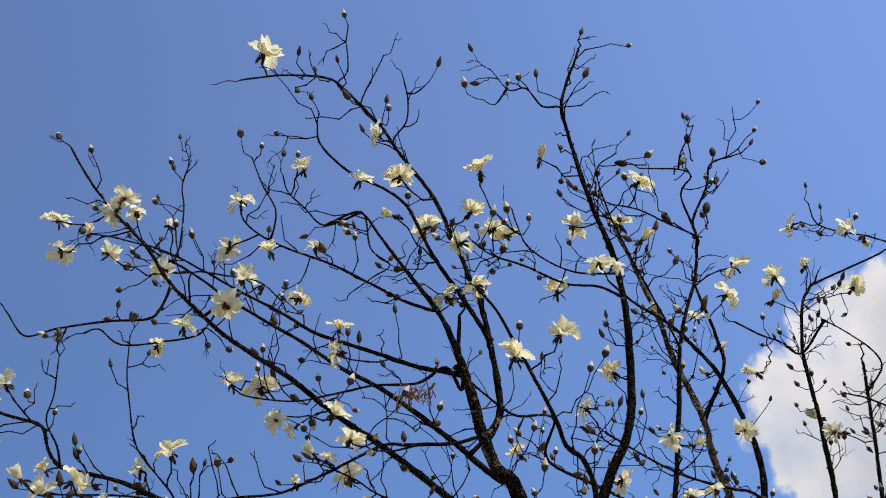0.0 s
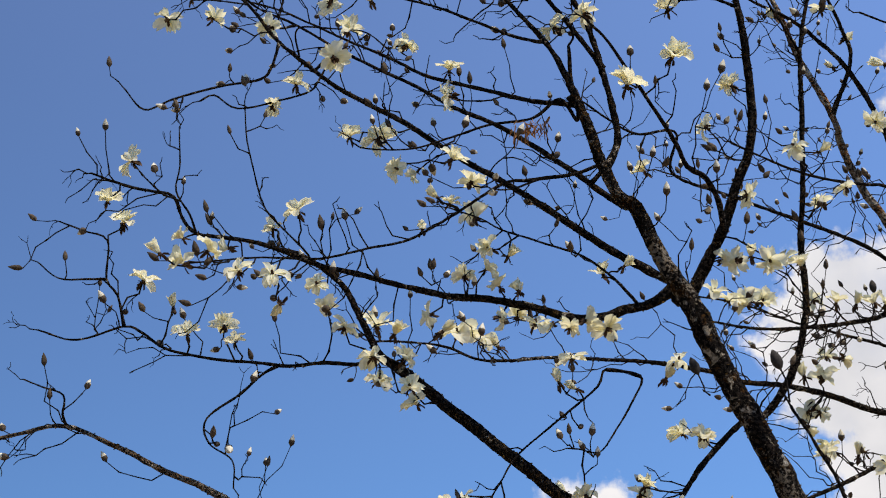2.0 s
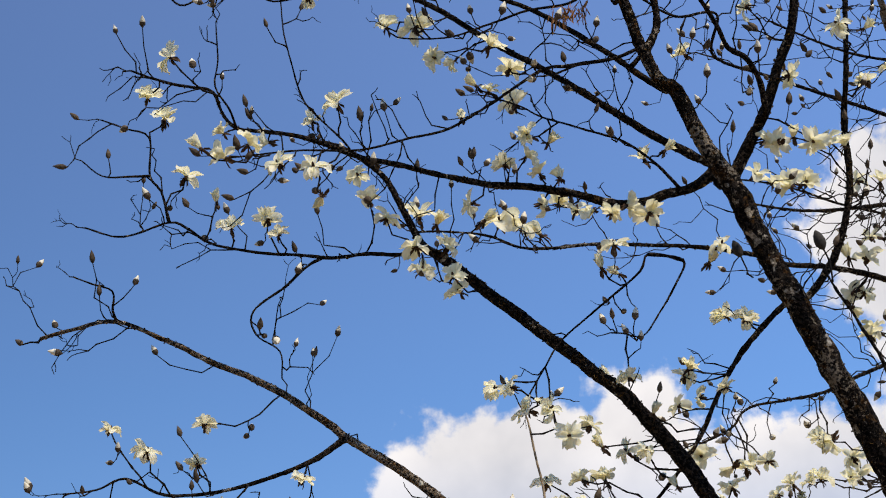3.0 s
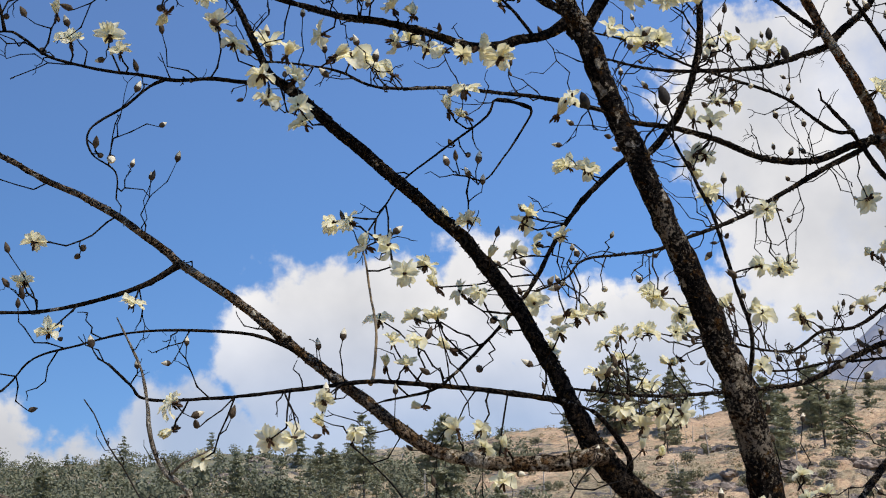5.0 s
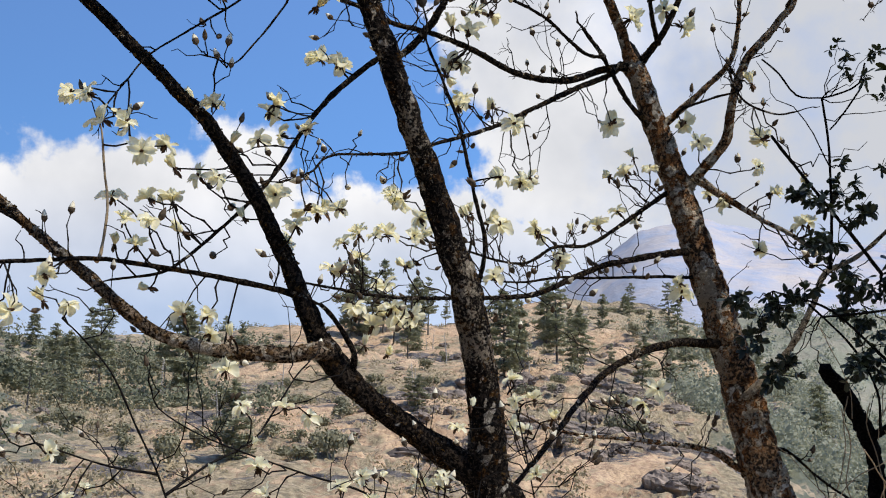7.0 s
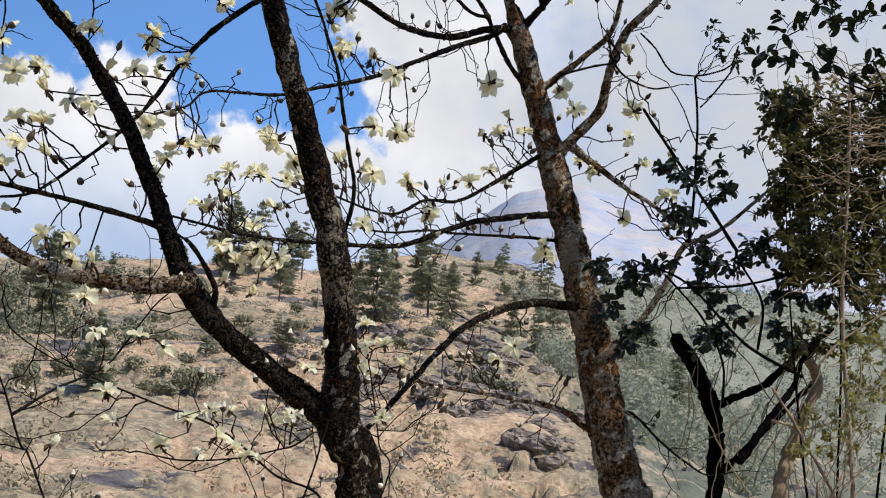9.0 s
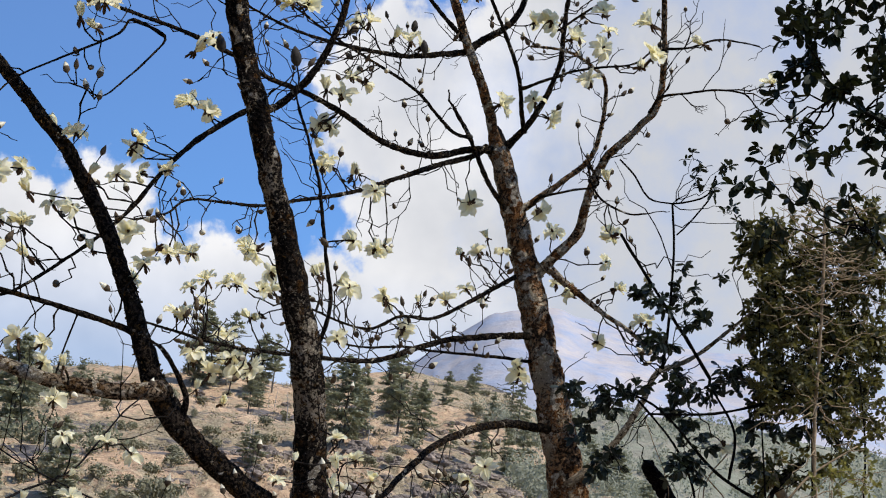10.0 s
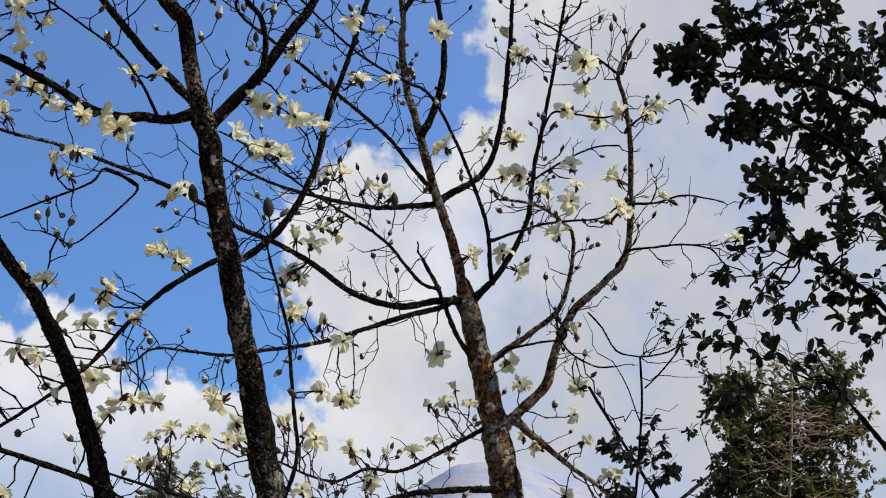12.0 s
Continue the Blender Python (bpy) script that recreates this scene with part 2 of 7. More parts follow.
WOOD_LEAF = leafy("dull green hill foliage", (0.10, 0.112, 0.072), (0.23, 0.22, 0.14), 0.9, (0.16, 0.17, 0.09), 0.2, 0.0)
SNAG = plain("bleached dead wood", (0.20, 0.18, 0.155), (0.38, 0.35, 0.30), 1.5, 0.9)
# far leaves made paler than foliage is, with haze in their base colour
HAZE_LEAF = leafy("haze-paled distant foliage", (0.235, 0.245, 0.18), (0.37, 0.36, 0.26), 0.9, (0.3, 0.31, 0.2), 0.4, 0.0)

# ---- land: one sheet from the trees' feet over the near hill to the far mountain ----
def interp(v, table):
    if v <= table[0][0]:
        return table[0][1]
    for (a, p), (b, q) in zip(table, table[1:]):
        if v <= b:
            s = (v - a) / (b - a)
            s = 0.6 * s + 0.4 * s * s * (3 - 2 * s)
            return p + (q - p) * s
    return table[-1][1]


# elevation of each ridge by azimuth, in degrees
NEAR = [(-180, 3), (-90, 5), (-40, 7), (-17, 8.3), (-11, 8.8), (-5, 8.9), (-3, 9.2), (0, 9.8), (4, 10.2), (8, 10.4), (10.5, 11.0), (13, 11.25), (15.2, 11.05), (16.2, 10.85), (17.1, 10.55), (18, 10.15), (19, 9.7), (22, 8.0), (26, 5.0), (32, 2.2), (60, 1), (180, 3)]
MID = [(-180, 3), (-30, 6.5), (-12, 7.2), (-5, 7.5), (2, 7), (10, 8), (15, 8.8), (18, 10.1), (21, 10.8), (24, 10.7), (31, 9.6), (45, 8), (90, 6), (180, 3)]
FAR = [(-180, 4), (-40, 6), (0, 7), (8, 8.4), (11, 10.2), (13, 11.6), (14.4, 12.65), (15.2, 13.3), (16.1, 13.95), (17, 14.2), (18.8, 14.4), (20.5, 13.9), (22.5, 13.6), (24.4, 13.2), (28, 13), (36, 11), (60, 8), (180, 4)]
R_NEAR, R_MID, R_FAR = 300.0, 800.0, 3400.0


def land_height(x, y):
    r, az = math.hypot(x, y), math.degrees(math.atan2(x, y))
    p = Vector((x, y, 0))
    z = 0.0
    for ridge, start, table, rough in ((R_NEAR, 48.0, NEAR, 5.0), (R_MID, 380.0, MID, 16.0), (R_FAR, 1300.0, FAR, 17.0)):
        top = ridge * math.tan(radians(interp(az, table)))
        if r < start:
            continue
        s = (r - start) / (ridge - start)
        h = top * (s ** 1.08) if s < 1 else top * max(0.0, 1 - (s - 1) * 1.3)
        w = rough * min(1, s * 1.6)
        h += w * (noise.fractal(p / (rough * 7.0), 0.9, 2.0, 6) * 0.55 + (noise.noise(p / (rough * 3.1)) * 0.35))
        if s > 1:
            h -= w * 0.4
        if ridge == R_MID and r > 372 and h > 2:       # crowns of the closed wood
            h += 3.4 * abs(noise.noise(p / 7.5)) + 2.2 * noise.noise(p / 15.0) + 1.2 * noise.noise(p / 3.6)
        z = max(z, h)
    if 50 < r < 210:                                   # hummocks and tussocks
        z += (0.55 * noise.noise(p / 3.3) + 0.4 * noise.noise(p / 1.7)) * (1.0 + 0.6 * noise.noise(p / 17.0))
        z -= 7.0 * max(0.0, 0.13 - abs(noise.noise(p / 4.5 + Vector((3, 8, 0))))) * max(0.0, min(1.0, 0.4 + 2 * noise.noise(p / 21.0)))
    if 110 < r < 330 and (az < -2 or az > 12):         # crowns of the woods that cover both flanks
        hold = min(1.0, max(0.0, max(-3.0 - az, az - 16.0) * 0.16 + 1.3 * noise.noise(p / 26.0 + Vector((0, 0, 3))))) * min(1.0, (r - 110) / 30)
        z += hold * (2.4 * abs(noise.noise(p / 4.6)) + 1.3 * noise.noise(p / 9.0) + 0.7 * noise.noise(p / 2.3))
    if 50 < r < 300 and -30 < az < 24:                 # broken ledges: short flights of rock steps across the slope
        hold = noise.fractal(p / 26.0 + Vector((5, 2, 0)), 1.0, 2.0, 4) + (0.5 if az > 3 and r < 160 else 0.0)
        if hold > 0.1:
            lift = 1.9 + 0.8 * noise.noise(p / 30.0)
            q = z / lift + 1.5 * noise.fractal(p / 9.0, 0.9, 2.0, 4)
            f = q - math.floor(q)
            rise = max(0.0, (f - 0.84) / 0.16)
            z += (rise - f) * lift * min(1.0, (hold - 0.1) * 3) * 0.8
    if r < 52:
        z = z * max(0, (r - 34) / 18) + 0.08 * noise.noise(p * 0.4)
    return z


def make_land():
    radii = [0.0, 4, 8, 14, 22, 34, 42] + [48 + 1.0 * k for k in range(28)]
    radii += [76 + 0.8 * k for k in range(125)] + [176 + 1.6 * k for k in range(96)]
    radii += [330 + 3.6 * k for k in range(155)] + [920 + 60.0 * k for k in range(54)] + [4300, 4700]
    angles = [-180 + 7.5 * k for k in range(18)] + [-45 + 0.3 * k for k in range(301)] + [52.5 + 7.5 * k for k in range(17)]
    n = len(angles)
    verts, faces, slots = [], [], []
    for r in radii:
        for a in angles:
            x, y = r * math.sin(radians(a)), r * math.cos(radians(a))
            verts.append((x, y, land_height(x, y)))
    for i in range(len(radii) - 1):
        for j in range(n):
            k = (j + 1) % n
            if j == n - 1 and angles[j] >= 179.9:
                k = 0
            faces.append((i * n + j, i * n + k, (i + 1) * n + k, (i + 1) * n + j))
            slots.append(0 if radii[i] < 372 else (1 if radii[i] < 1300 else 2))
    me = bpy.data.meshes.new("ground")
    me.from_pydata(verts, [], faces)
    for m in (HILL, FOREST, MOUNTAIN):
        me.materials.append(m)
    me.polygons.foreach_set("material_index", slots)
    me.polygons.foreach_set("use_smooth", [True] * len(faces))
    return tagged(new("ground", me), "dry tan hillside with rock bands rising to distant mountains", "ground", kind="structure")


def hill_material():
    m, t, b = material("dry tan hillside", 0.95)
    big, mid, fine, grit = noise_tex(t, 0.03, 6.0, 0.62), noise_tex(t, 0.13, 7.0, 0.66), noise_tex(t, 0.55, 7.0, 0.68), noise_tex(t, 2.2, 6.0, 0.7)
    c = blend(t, ramp(t, mid, [(0.36, (0, 0, 0)), (0.66, (1, 1, 1))]), (0.47, 0.315, 0.18), (0.63, 0.455, 0.275))
    c = blend(t, ramp(t, grit, [(0.38, (1, 1, 1)), (0.56, (0, 0, 0))]), c, (0.29, 0.185, 0.115))
    # dry brush: olive patches broken up at several scales, thicker on the western flank
    spot = t.nodes.new("ShaderNodeTexCoord")
    cut = t.nodes.new("ShaderNodeSeparateXYZ")
    t.links.new(spot.outputs["Object"], cut.inputs[0])
    west = maths(t, "MULTIPLY", maths(t, "MULTIPLY", maths(t, "SUBTRACT", 20.0, cut.outputs[0]), 0.02, True), 0.10)
    east = maths(t, "MULTIPLY", maths(t, "MULTIPLY", maths(t, "SUBTRACT", cut.outputs[0], maths(t, "MULTIPLY", cut.outputs[1], 0.215)), 0.05, True), 0.10)
    west = maths(t, "ADD", west, east)
    green = ramp(t, maths(t, "ADD", maths(t, "ADD", maths(t, "MULTIPLY", big, 0.55), maths(t, "MULTIPLY", fine, 0.45)), west), [(0.495, (0, 0, 0)), (0.54, (1, 1, 1))])
    c = blend(t, green, c, blend(t, ramp(t, grit, [(0.4, (0, 0, 0)), (0.62, (1, 1, 1))]), (0.15, 0.122, 0.075), (0.40, 0.315, 0.19)))
    # the woods that cover both flanks
    flank = maths(t, "ADD", maths(t, "MULTIPLY", maths(t, "ADD", maths(t, "MULTIPLY", cut.outputs[1], -0.075), maths(t, "MULTIPLY", cut.outputs[0], -1.0)), 0.022), maths(t, "MULTIPLY", maths(t, "SUBTRACT", big, 0.5), 2.6))
    shoulder = maths(t, "ADD", maths(t, "MULTIPLY", maths(t, "SUBTRACT", cut.outputs[0], maths(t, "MULTIPLY", cut.outputs[1], 0.32)), 0.022), maths(t, "MULTIPLY", maths(t, "SUBTRACT", big, 0.5), 2.0))
    flank = maths(t, "MAXIMUM", flank, shoulder)
    wooded = ramp(t, maths(t, "ADD", flank, maths(t, "MULTIPLY", fine, 0.5)), [(0.35, (0, 0, 0)), (0.5, (1, 1, 1))])
    under = blend(t, ramp(t, mid, [(0.46, (0, 0, 0)), (0.56, (1, 1, 1))]), (0.13, 0.13, 0.082), (0.40, 0.305, 0.195))
    c = blend(t, wooded, c, blend(t, ramp(t, fine, [(0.44, (0, 0, 0)), (0.56, (1, 1, 1))]), (0.125, 0.132, 0.092), under))
    # dark rock bands that follow the slope
    co = t.nodes.new("ShaderNodeTexCoord")
    mp = t.nodes.new("ShaderNodeMapping")
    mp.inputs["Scale"].default_value = (0.10, 0.10, 0.36)
    t.links.new(co.outputs["Object"], mp.inputs[0])
    bands = t.nodes.new("ShaderNodeTexNoise")
    bands.inputs["Scale"].default_value, bands.inputs["Detail"].default_value, bands.inputs["Roughness"].default_value = 1.0, 9.0, 0.72
    t.links.new(mp.outputs[0], bands.inputs["Vector"])
    rocky = ramp(t, bands.outputs[0], [(0.558, (0, 0, 0)), (0.585, (1, 1, 1))])
    c = blend(t, rocky, c, blend(t, ramp(t, fine, [(0.4, (0, 0, 0)), (0.6, (1, 1, 1))]), (0.026, 0.025, 0.027), (0.15, 0.13, 0.115)))
    # bare dark rock where the ground is too steep for grass
    geo = t.nodes.new("ShaderNodeNewGeometry")
    sep = t.nodes.new("ShaderNodeSeparateXYZ")
    t.links.new(geo.outputs["Normal"], sep.inputs[0])
    steep = ramp(t, maths(t, "ADD", sep.outputs[2], maths(t, "MULTIPLY", fine, 0.5)), [(0.85, (1, 1, 1)), (0.93, (0, 0, 0))])
    c = blend(t, steep, c, blend(t, ramp(t, grit, [(0.4, (0, 0, 0)), (0.6, (1, 1, 1))]), (0.035, 0.03, 0.028), (0.22, 0.18, 0.15)))
    t.links.new(c, b.inputs["Base Color"])
    hh = maths(t, "ADD", maths(t, "ADD", mid, maths(t, "MULTIPLY", fine, 0.6)), maths(t, "MULTIPLY", bands.outputs[0], 0.9))
    bump(t, b, hh, 0.8, 1.2)
    return m


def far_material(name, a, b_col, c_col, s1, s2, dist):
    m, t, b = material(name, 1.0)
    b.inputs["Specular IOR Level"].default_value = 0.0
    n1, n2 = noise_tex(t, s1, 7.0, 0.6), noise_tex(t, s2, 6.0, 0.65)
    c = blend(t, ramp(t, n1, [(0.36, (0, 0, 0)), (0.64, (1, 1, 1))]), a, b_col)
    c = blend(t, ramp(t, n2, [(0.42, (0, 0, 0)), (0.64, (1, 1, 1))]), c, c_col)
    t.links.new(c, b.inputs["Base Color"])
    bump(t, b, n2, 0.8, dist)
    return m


HILL = hill_material()
# distance haze is put into both colours: paler woods, bluer mountain
FOREST = far_material("haze-paled wooded slope", (0.178, 0.19, 0.138), (0.29, 0.262, 0.2), (0.225, 0.232, 0.168), 0.02, 0.13, 4.0)
MOUNTAIN = far_material("haze-blue far mountain", (0.32, 0.325, 0.35), (0.44, 0.39, 0.35), (0.285, 0.32, 0.385), 0.0022, 0.011, 14.0)
make_land()

# ---- building blocks ----
def put(name, me, parent, m):
    """One object on shared mesh data under parent, at the local pose m."""
    ob = new(name, me)
    ob.parent, ob.matrix_basis = parent, m
    return ob


def spline(points, step):
    """Points along a smooth curve through the given ones, about step apart."""
    p = [Vector(q) for q in points]
    p = [p[0] * 2 - p[1], *p, p[-1] * 2 - p[-2]]
    out = []
    for a, b, c, d in zip(p, p[1:], p[2:], p[3:]):
        n = max(1, round((c - b).length / step))
        for k in range(n):
            s = k / n
            out.append(0.5 * (2 * b + (c - a) * s + (2 * a - 5 * b + 4 * c - d) * s * s + (3 * b - a - 3 * c + d) * s ** 3))
    out.append(p[-2])
    return out


class Soup:
    """Vertices and faces gathered for one mesh."""

    def __init__(self):
        self.verts, self.faces, self.slots = [], [], []

    def tube(self, pts, radii, sides, knots=0.0, smooth_seed=0.0):
        up = Vector((0.31, 0.2, 0.93))
        base = len(self.verts)
        n = len(pts)
        side = None
        for k, p in enumerate(pts):
            d = (pts[min(k + 1, n - 1)] - pts[max(k - 1, 0)]).normalized()
            if side is None:
                side = d.cross(up)
                side = side.normalized() if side.length > 0.1 else d.orthogonal().normalized()
            else:
                side = (side - d * side.dot(d)).normalized()
            other = d.cross(side)
            for j in range(sides):
                a = 2 * math.pi * j / sides
                way = side * math.cos(a) + other * math.sin(a)
                r = radii[k]
                if knots:
                    q = p + way * r
                    r *= 1 + knots * (noise.noise(q * 9.0) * 0.45 + noise.noise(q * 33.0) * 0.4) + min(0.009, r * 0.35) / r * noise.noise(q * 70.0)
                self.verts.append(p + way * r)
        for k in range(n - 1):
            for j in range(sides):
                a, b = base + k * sides + j, base + k * sides + (j + 1) % sides
                self.faces.append((a, b, b + sides, a + sides))
        for k, flip in ((0, True), (n - 1, False)):
            c = len(self.verts)
            d = (pts[1] - pts[0]) if flip else (pts[-1] - pts[-2])
            self.verts.append(pts[k] + d.normalized() * radii[k] * (-0.5 if flip else 0.8))
            for j in range(sides):
                a, b = base + k * sides + j, base + k * sides + (j + 1) % sides
                self.faces.append((b, a, c) if flip else (a, b, c))

    def leaf(self, base, way, face, length, width, fold=0.25, curl=0.15, outline=((0.3, 0.84), (0.78, 0.92))):
        """An oval leaf with a folded midrib; outline: where along it, how wide."""
        way = way.normalized()
        side = way.cross(face).normalized()
        nrm = side.cross(way)
        i = len(self.verts)
        self.verts.append(base)
        for s, w in outline:
            mid = base + way * (length * s) - nrm * (curl * length * s * s)
            lift = nrm * (fold * width * w * 0.5)
            self.verts.extend((mid - side * (width * w * 0.5) + lift, mid, mid + side * (width * w * 0.5) + lift))
        self.verts.append(base + way * length - nrm * (curl * length))
        self.faces.extend(((i, i + 2, i + 1), (i, i + 3, i + 2)))
        for k in range(i + 1, i + 3 * len(outline) - 2, 3):
            self.faces.extend(((k, k + 1, k + 4, k + 3), (k + 1, k + 2, k + 5, k + 4)))
        k = i + 3 * len(outline)
        self.faces.extend(((k - 2, k - 1, k + 1), (k - 1, k, k + 1)))

    def mesh(self, name, mats, smooth=True):
        me = bpy.data.meshes.new(name)
        me.from_pydata(self.verts, [], self.faces)
        for m in (mats if isinstance(mats, (list, tuple)) else [mats]):
            me.materials.append(m)
        if self.slots:
            me.polygons.foreach_set("material_index", self.slots)
        me.polygons.foreach_set("use_smooth", [smooth] * len(self.faces))
        return me

    def part(self, name, mats, parent, label="", smooth=True):
        ob = new(name, self.mesh(name, mats, smooth))
        ob.parent = parent
        return tagged(ob, label)


def rand_unit(rng):
    while True:
        v = Vector((rng.uniform(-1, 1), rng.uniform(-1, 1), rng.uniform(-1, 1)))
        if 0.05 < v.length < 1:
            return v.normalized()


# ---- magnolia blossoms and buds: shared meshes ----
def petal_mesh(rng, length, width, bend, cup):
    """A spoon-shaped petal that starts at the origin and leans out along +x."""
    rows, cols = 6, 4
    verts, faces = [], []
    wob = rng.uniform(0, 9)
    for i in range(rows + 1):
        s = i / rows
        a = bend * s                                   # bends outwards along its length
        cx = length * s * math.sin(0.35 + a * 0.75)
        cz = length * s * math.cos(0.35 + a * 0.75)
        w = width * (0.22 + 0.78 * math.sin(math.pi * 0.5 * min(1, s / 0.62))) * (1 if s < 0.62 else max(0.28, 1 - ((s - 0.62) / 0.40) ** 2) ** 0.5)
        for j in range(cols + 1):
            u = j / cols * 2 - 1
            dip = cup * w * u * u
            ruffle = 0.009 * math.sin(wob + 7 * s + 4 * u) * s
            verts.append((cx - dip * math.cos(0.35 + a) + ruffle, u * w * 0.5, cz + dip * math.sin(0.35 + a) + ruffle))
    for i in range(rows):
        for j in range(cols):
            a = i * (cols + 1) + j
            faces.append((a, a + 1, a + cols + 2, a + cols + 1))
    me = bpy.data.meshes.new("petal")
    me.from_pydata(verts, [], faces)
    me.materials.append(PETAL)
    me.polygons.foreach_set("use_smooth", [True] * len(faces))
    return me


def lathe(profile, sides, mats, name, split=None):
    s = Soup()
    for z, r in profile:
        for j in range(sides):
            a = 2 * math.pi * j / sides
            s.verts.append(Vector((r * math.cos(a), r * math.sin(a), z)))
    for k in range(len(profile) - 1):
        for j in range(sides):
            a, b = k * sides + j, k * sides + (j + 1) % sides
            s.faces.append((a, b, b + sides, a + sides))
            s.slots.append(1 if split and profile[k][0] >= split else 0)
    return s.mesh(name, mats)


def core_mesh(rng):
    """Receptacle with its cone of styles and two torn bud scales."""
    s = Soup()
    prof = ((-0.02, 0.004), (-0.012, 0.009), (0.0, 0.013), (0.012, 0.011), (0.03, 0.009), (0.042, 0.003))
    sides = 7
    for z, r in prof:
        for j in range(sides):
            a = 2 * math.pi * j / sides
            s.verts.append(Vector((r * math.cos(a) * (1 + 0.2 * math.sin(3 * a + z * 200)), r * math.sin(a), z)))
    for k in range(len(prof) - 1):
        for j in range(sides):
            a, b = k * sides + j, k * sides + (j + 1) % sides
            s.faces.append((a, b, b + sides, a + sides))
    for k in range(rng.randint(3, 5)):
        a = rng.uniform(0, 6.28)
        out = Vector((math.cos(a), math.sin(a), rng.uniform(-1.5, -0.1)))
        s.leaf(Vector((0, 0, -0.008)), out, Vector((0, 0, 1)), rng.uniform(0.045, 0.075), rng.uniform(0.020, 0.032), 0.6, 0.3)
    for k in range(rng.randint(7, 10)):               # withered stamens round the base
        a = k * 0.77 + rng.uniform(-0.3, 0.3)
        s.leaf(Vector((0, 0, -0.004)), Vector((math.cos(a), math.sin(a), rng.uniform(-0.5, 0.1))), Vector((0, 0, 1)), rng.uniform(0.022, 0.036), 0.011, 0.5, 0.2)
    return s.mesh("blossom", CORE)


kit = random.Random(11)
PETALS = [petal_mesh(kit, 0.106 * kit.uniform(0.88, 1.12), 0.076 * kit.uniform(0.8, 1.2), kit.uniform(0.0, 1.1), kit.uniform(0.16, 0.38)) for _ in range(14)]
TIGHT = [petal_mesh(kit, 0.100 * kit.uniform(0.9, 1.1), 0.060, kit.uniform(-0.35, 0.15), 0.38) for _ in range(4)]
CORES = [core_mesh(kit) for _ in range(4)]
BUDS = [lathe([(0, 0.003), (0.007, 0.009), (0.022, w), (0.042, w * 0.96), (0.060, w * 0.66), (0.075, w * 0.28), (0.083, 0.001)], 8, (BUD, BUD_TIP), "bud", sp)
        for w, sp in ((0.019, None), (0.0205, 0.034), (0.0165, None), (0.0215, 0.03))]
PODS = [lathe([(0, 0.004), (0.012, 0.018), (0.04, 0.034), (0.075, 0.036), (0.11, 0.026), (0.135, 0.009), (0.142, 0.001)], 9, (POD,), "pod")]


def blossom(tree, at, way, rng, size=1.0):
    """An open flower: core and six to nine petals."""
    q = way.to_track_quat("Z", "X").to_matrix().to_4x4()
    core = put("blossom", rng.choice(CORES), tree, Matrix.Translation(at) @ q @ Matrix.Rotation(rng.uniform(0, 6.28), 4, "Z") @ Matrix.Scale(size * rng.uniform(0.78, 0.98), 4))
    closed = rng.random() < 0.2
    droop = rng.choice((0.2, 0.4, 0.6, 0.8, 1.0, 1.2))
    n = rng.randint(6, 7) if closed else rng.randint(8, 9)
    for k in range(n):
        turn = k * 2.4 + rng.uniform(-0.3, 0.3)
        inner = k > 5
        me = rng.choice(TIGHT if closed or (inner and rng.random() < 0.4) else PETALS)
        lean = rng.uniform(-0.12, 0.12) if closed else droop * (0.62 if inner else 1.0) + rng.uniform(-0.3, 0.3)
        put("petal", me, core, Matrix.Rotation(turn, 4, "Z") @ Matrix.Translation((0.006, 0, 0.002 * (k % 3)))
            @ Matrix.Rotation(lean, 4, "Y") @ Matrix.Rotation(rng.uniform(-0.45, 0.45), 4, "Z") @ Matrix.Scale(rng.uniform(0.82, 1.12), 4))
    return core


def bud(tree, at, way, rng, size=1.0):
    q = way.to_track_quat("Z", "X").to_matrix().to_4x4()
    return put("bud", rng.choice(BUDS), tree, Matrix.Translation(at) @ q @ Matrix.Scale(size * rng.uniform(0.75, 1.25), 4))


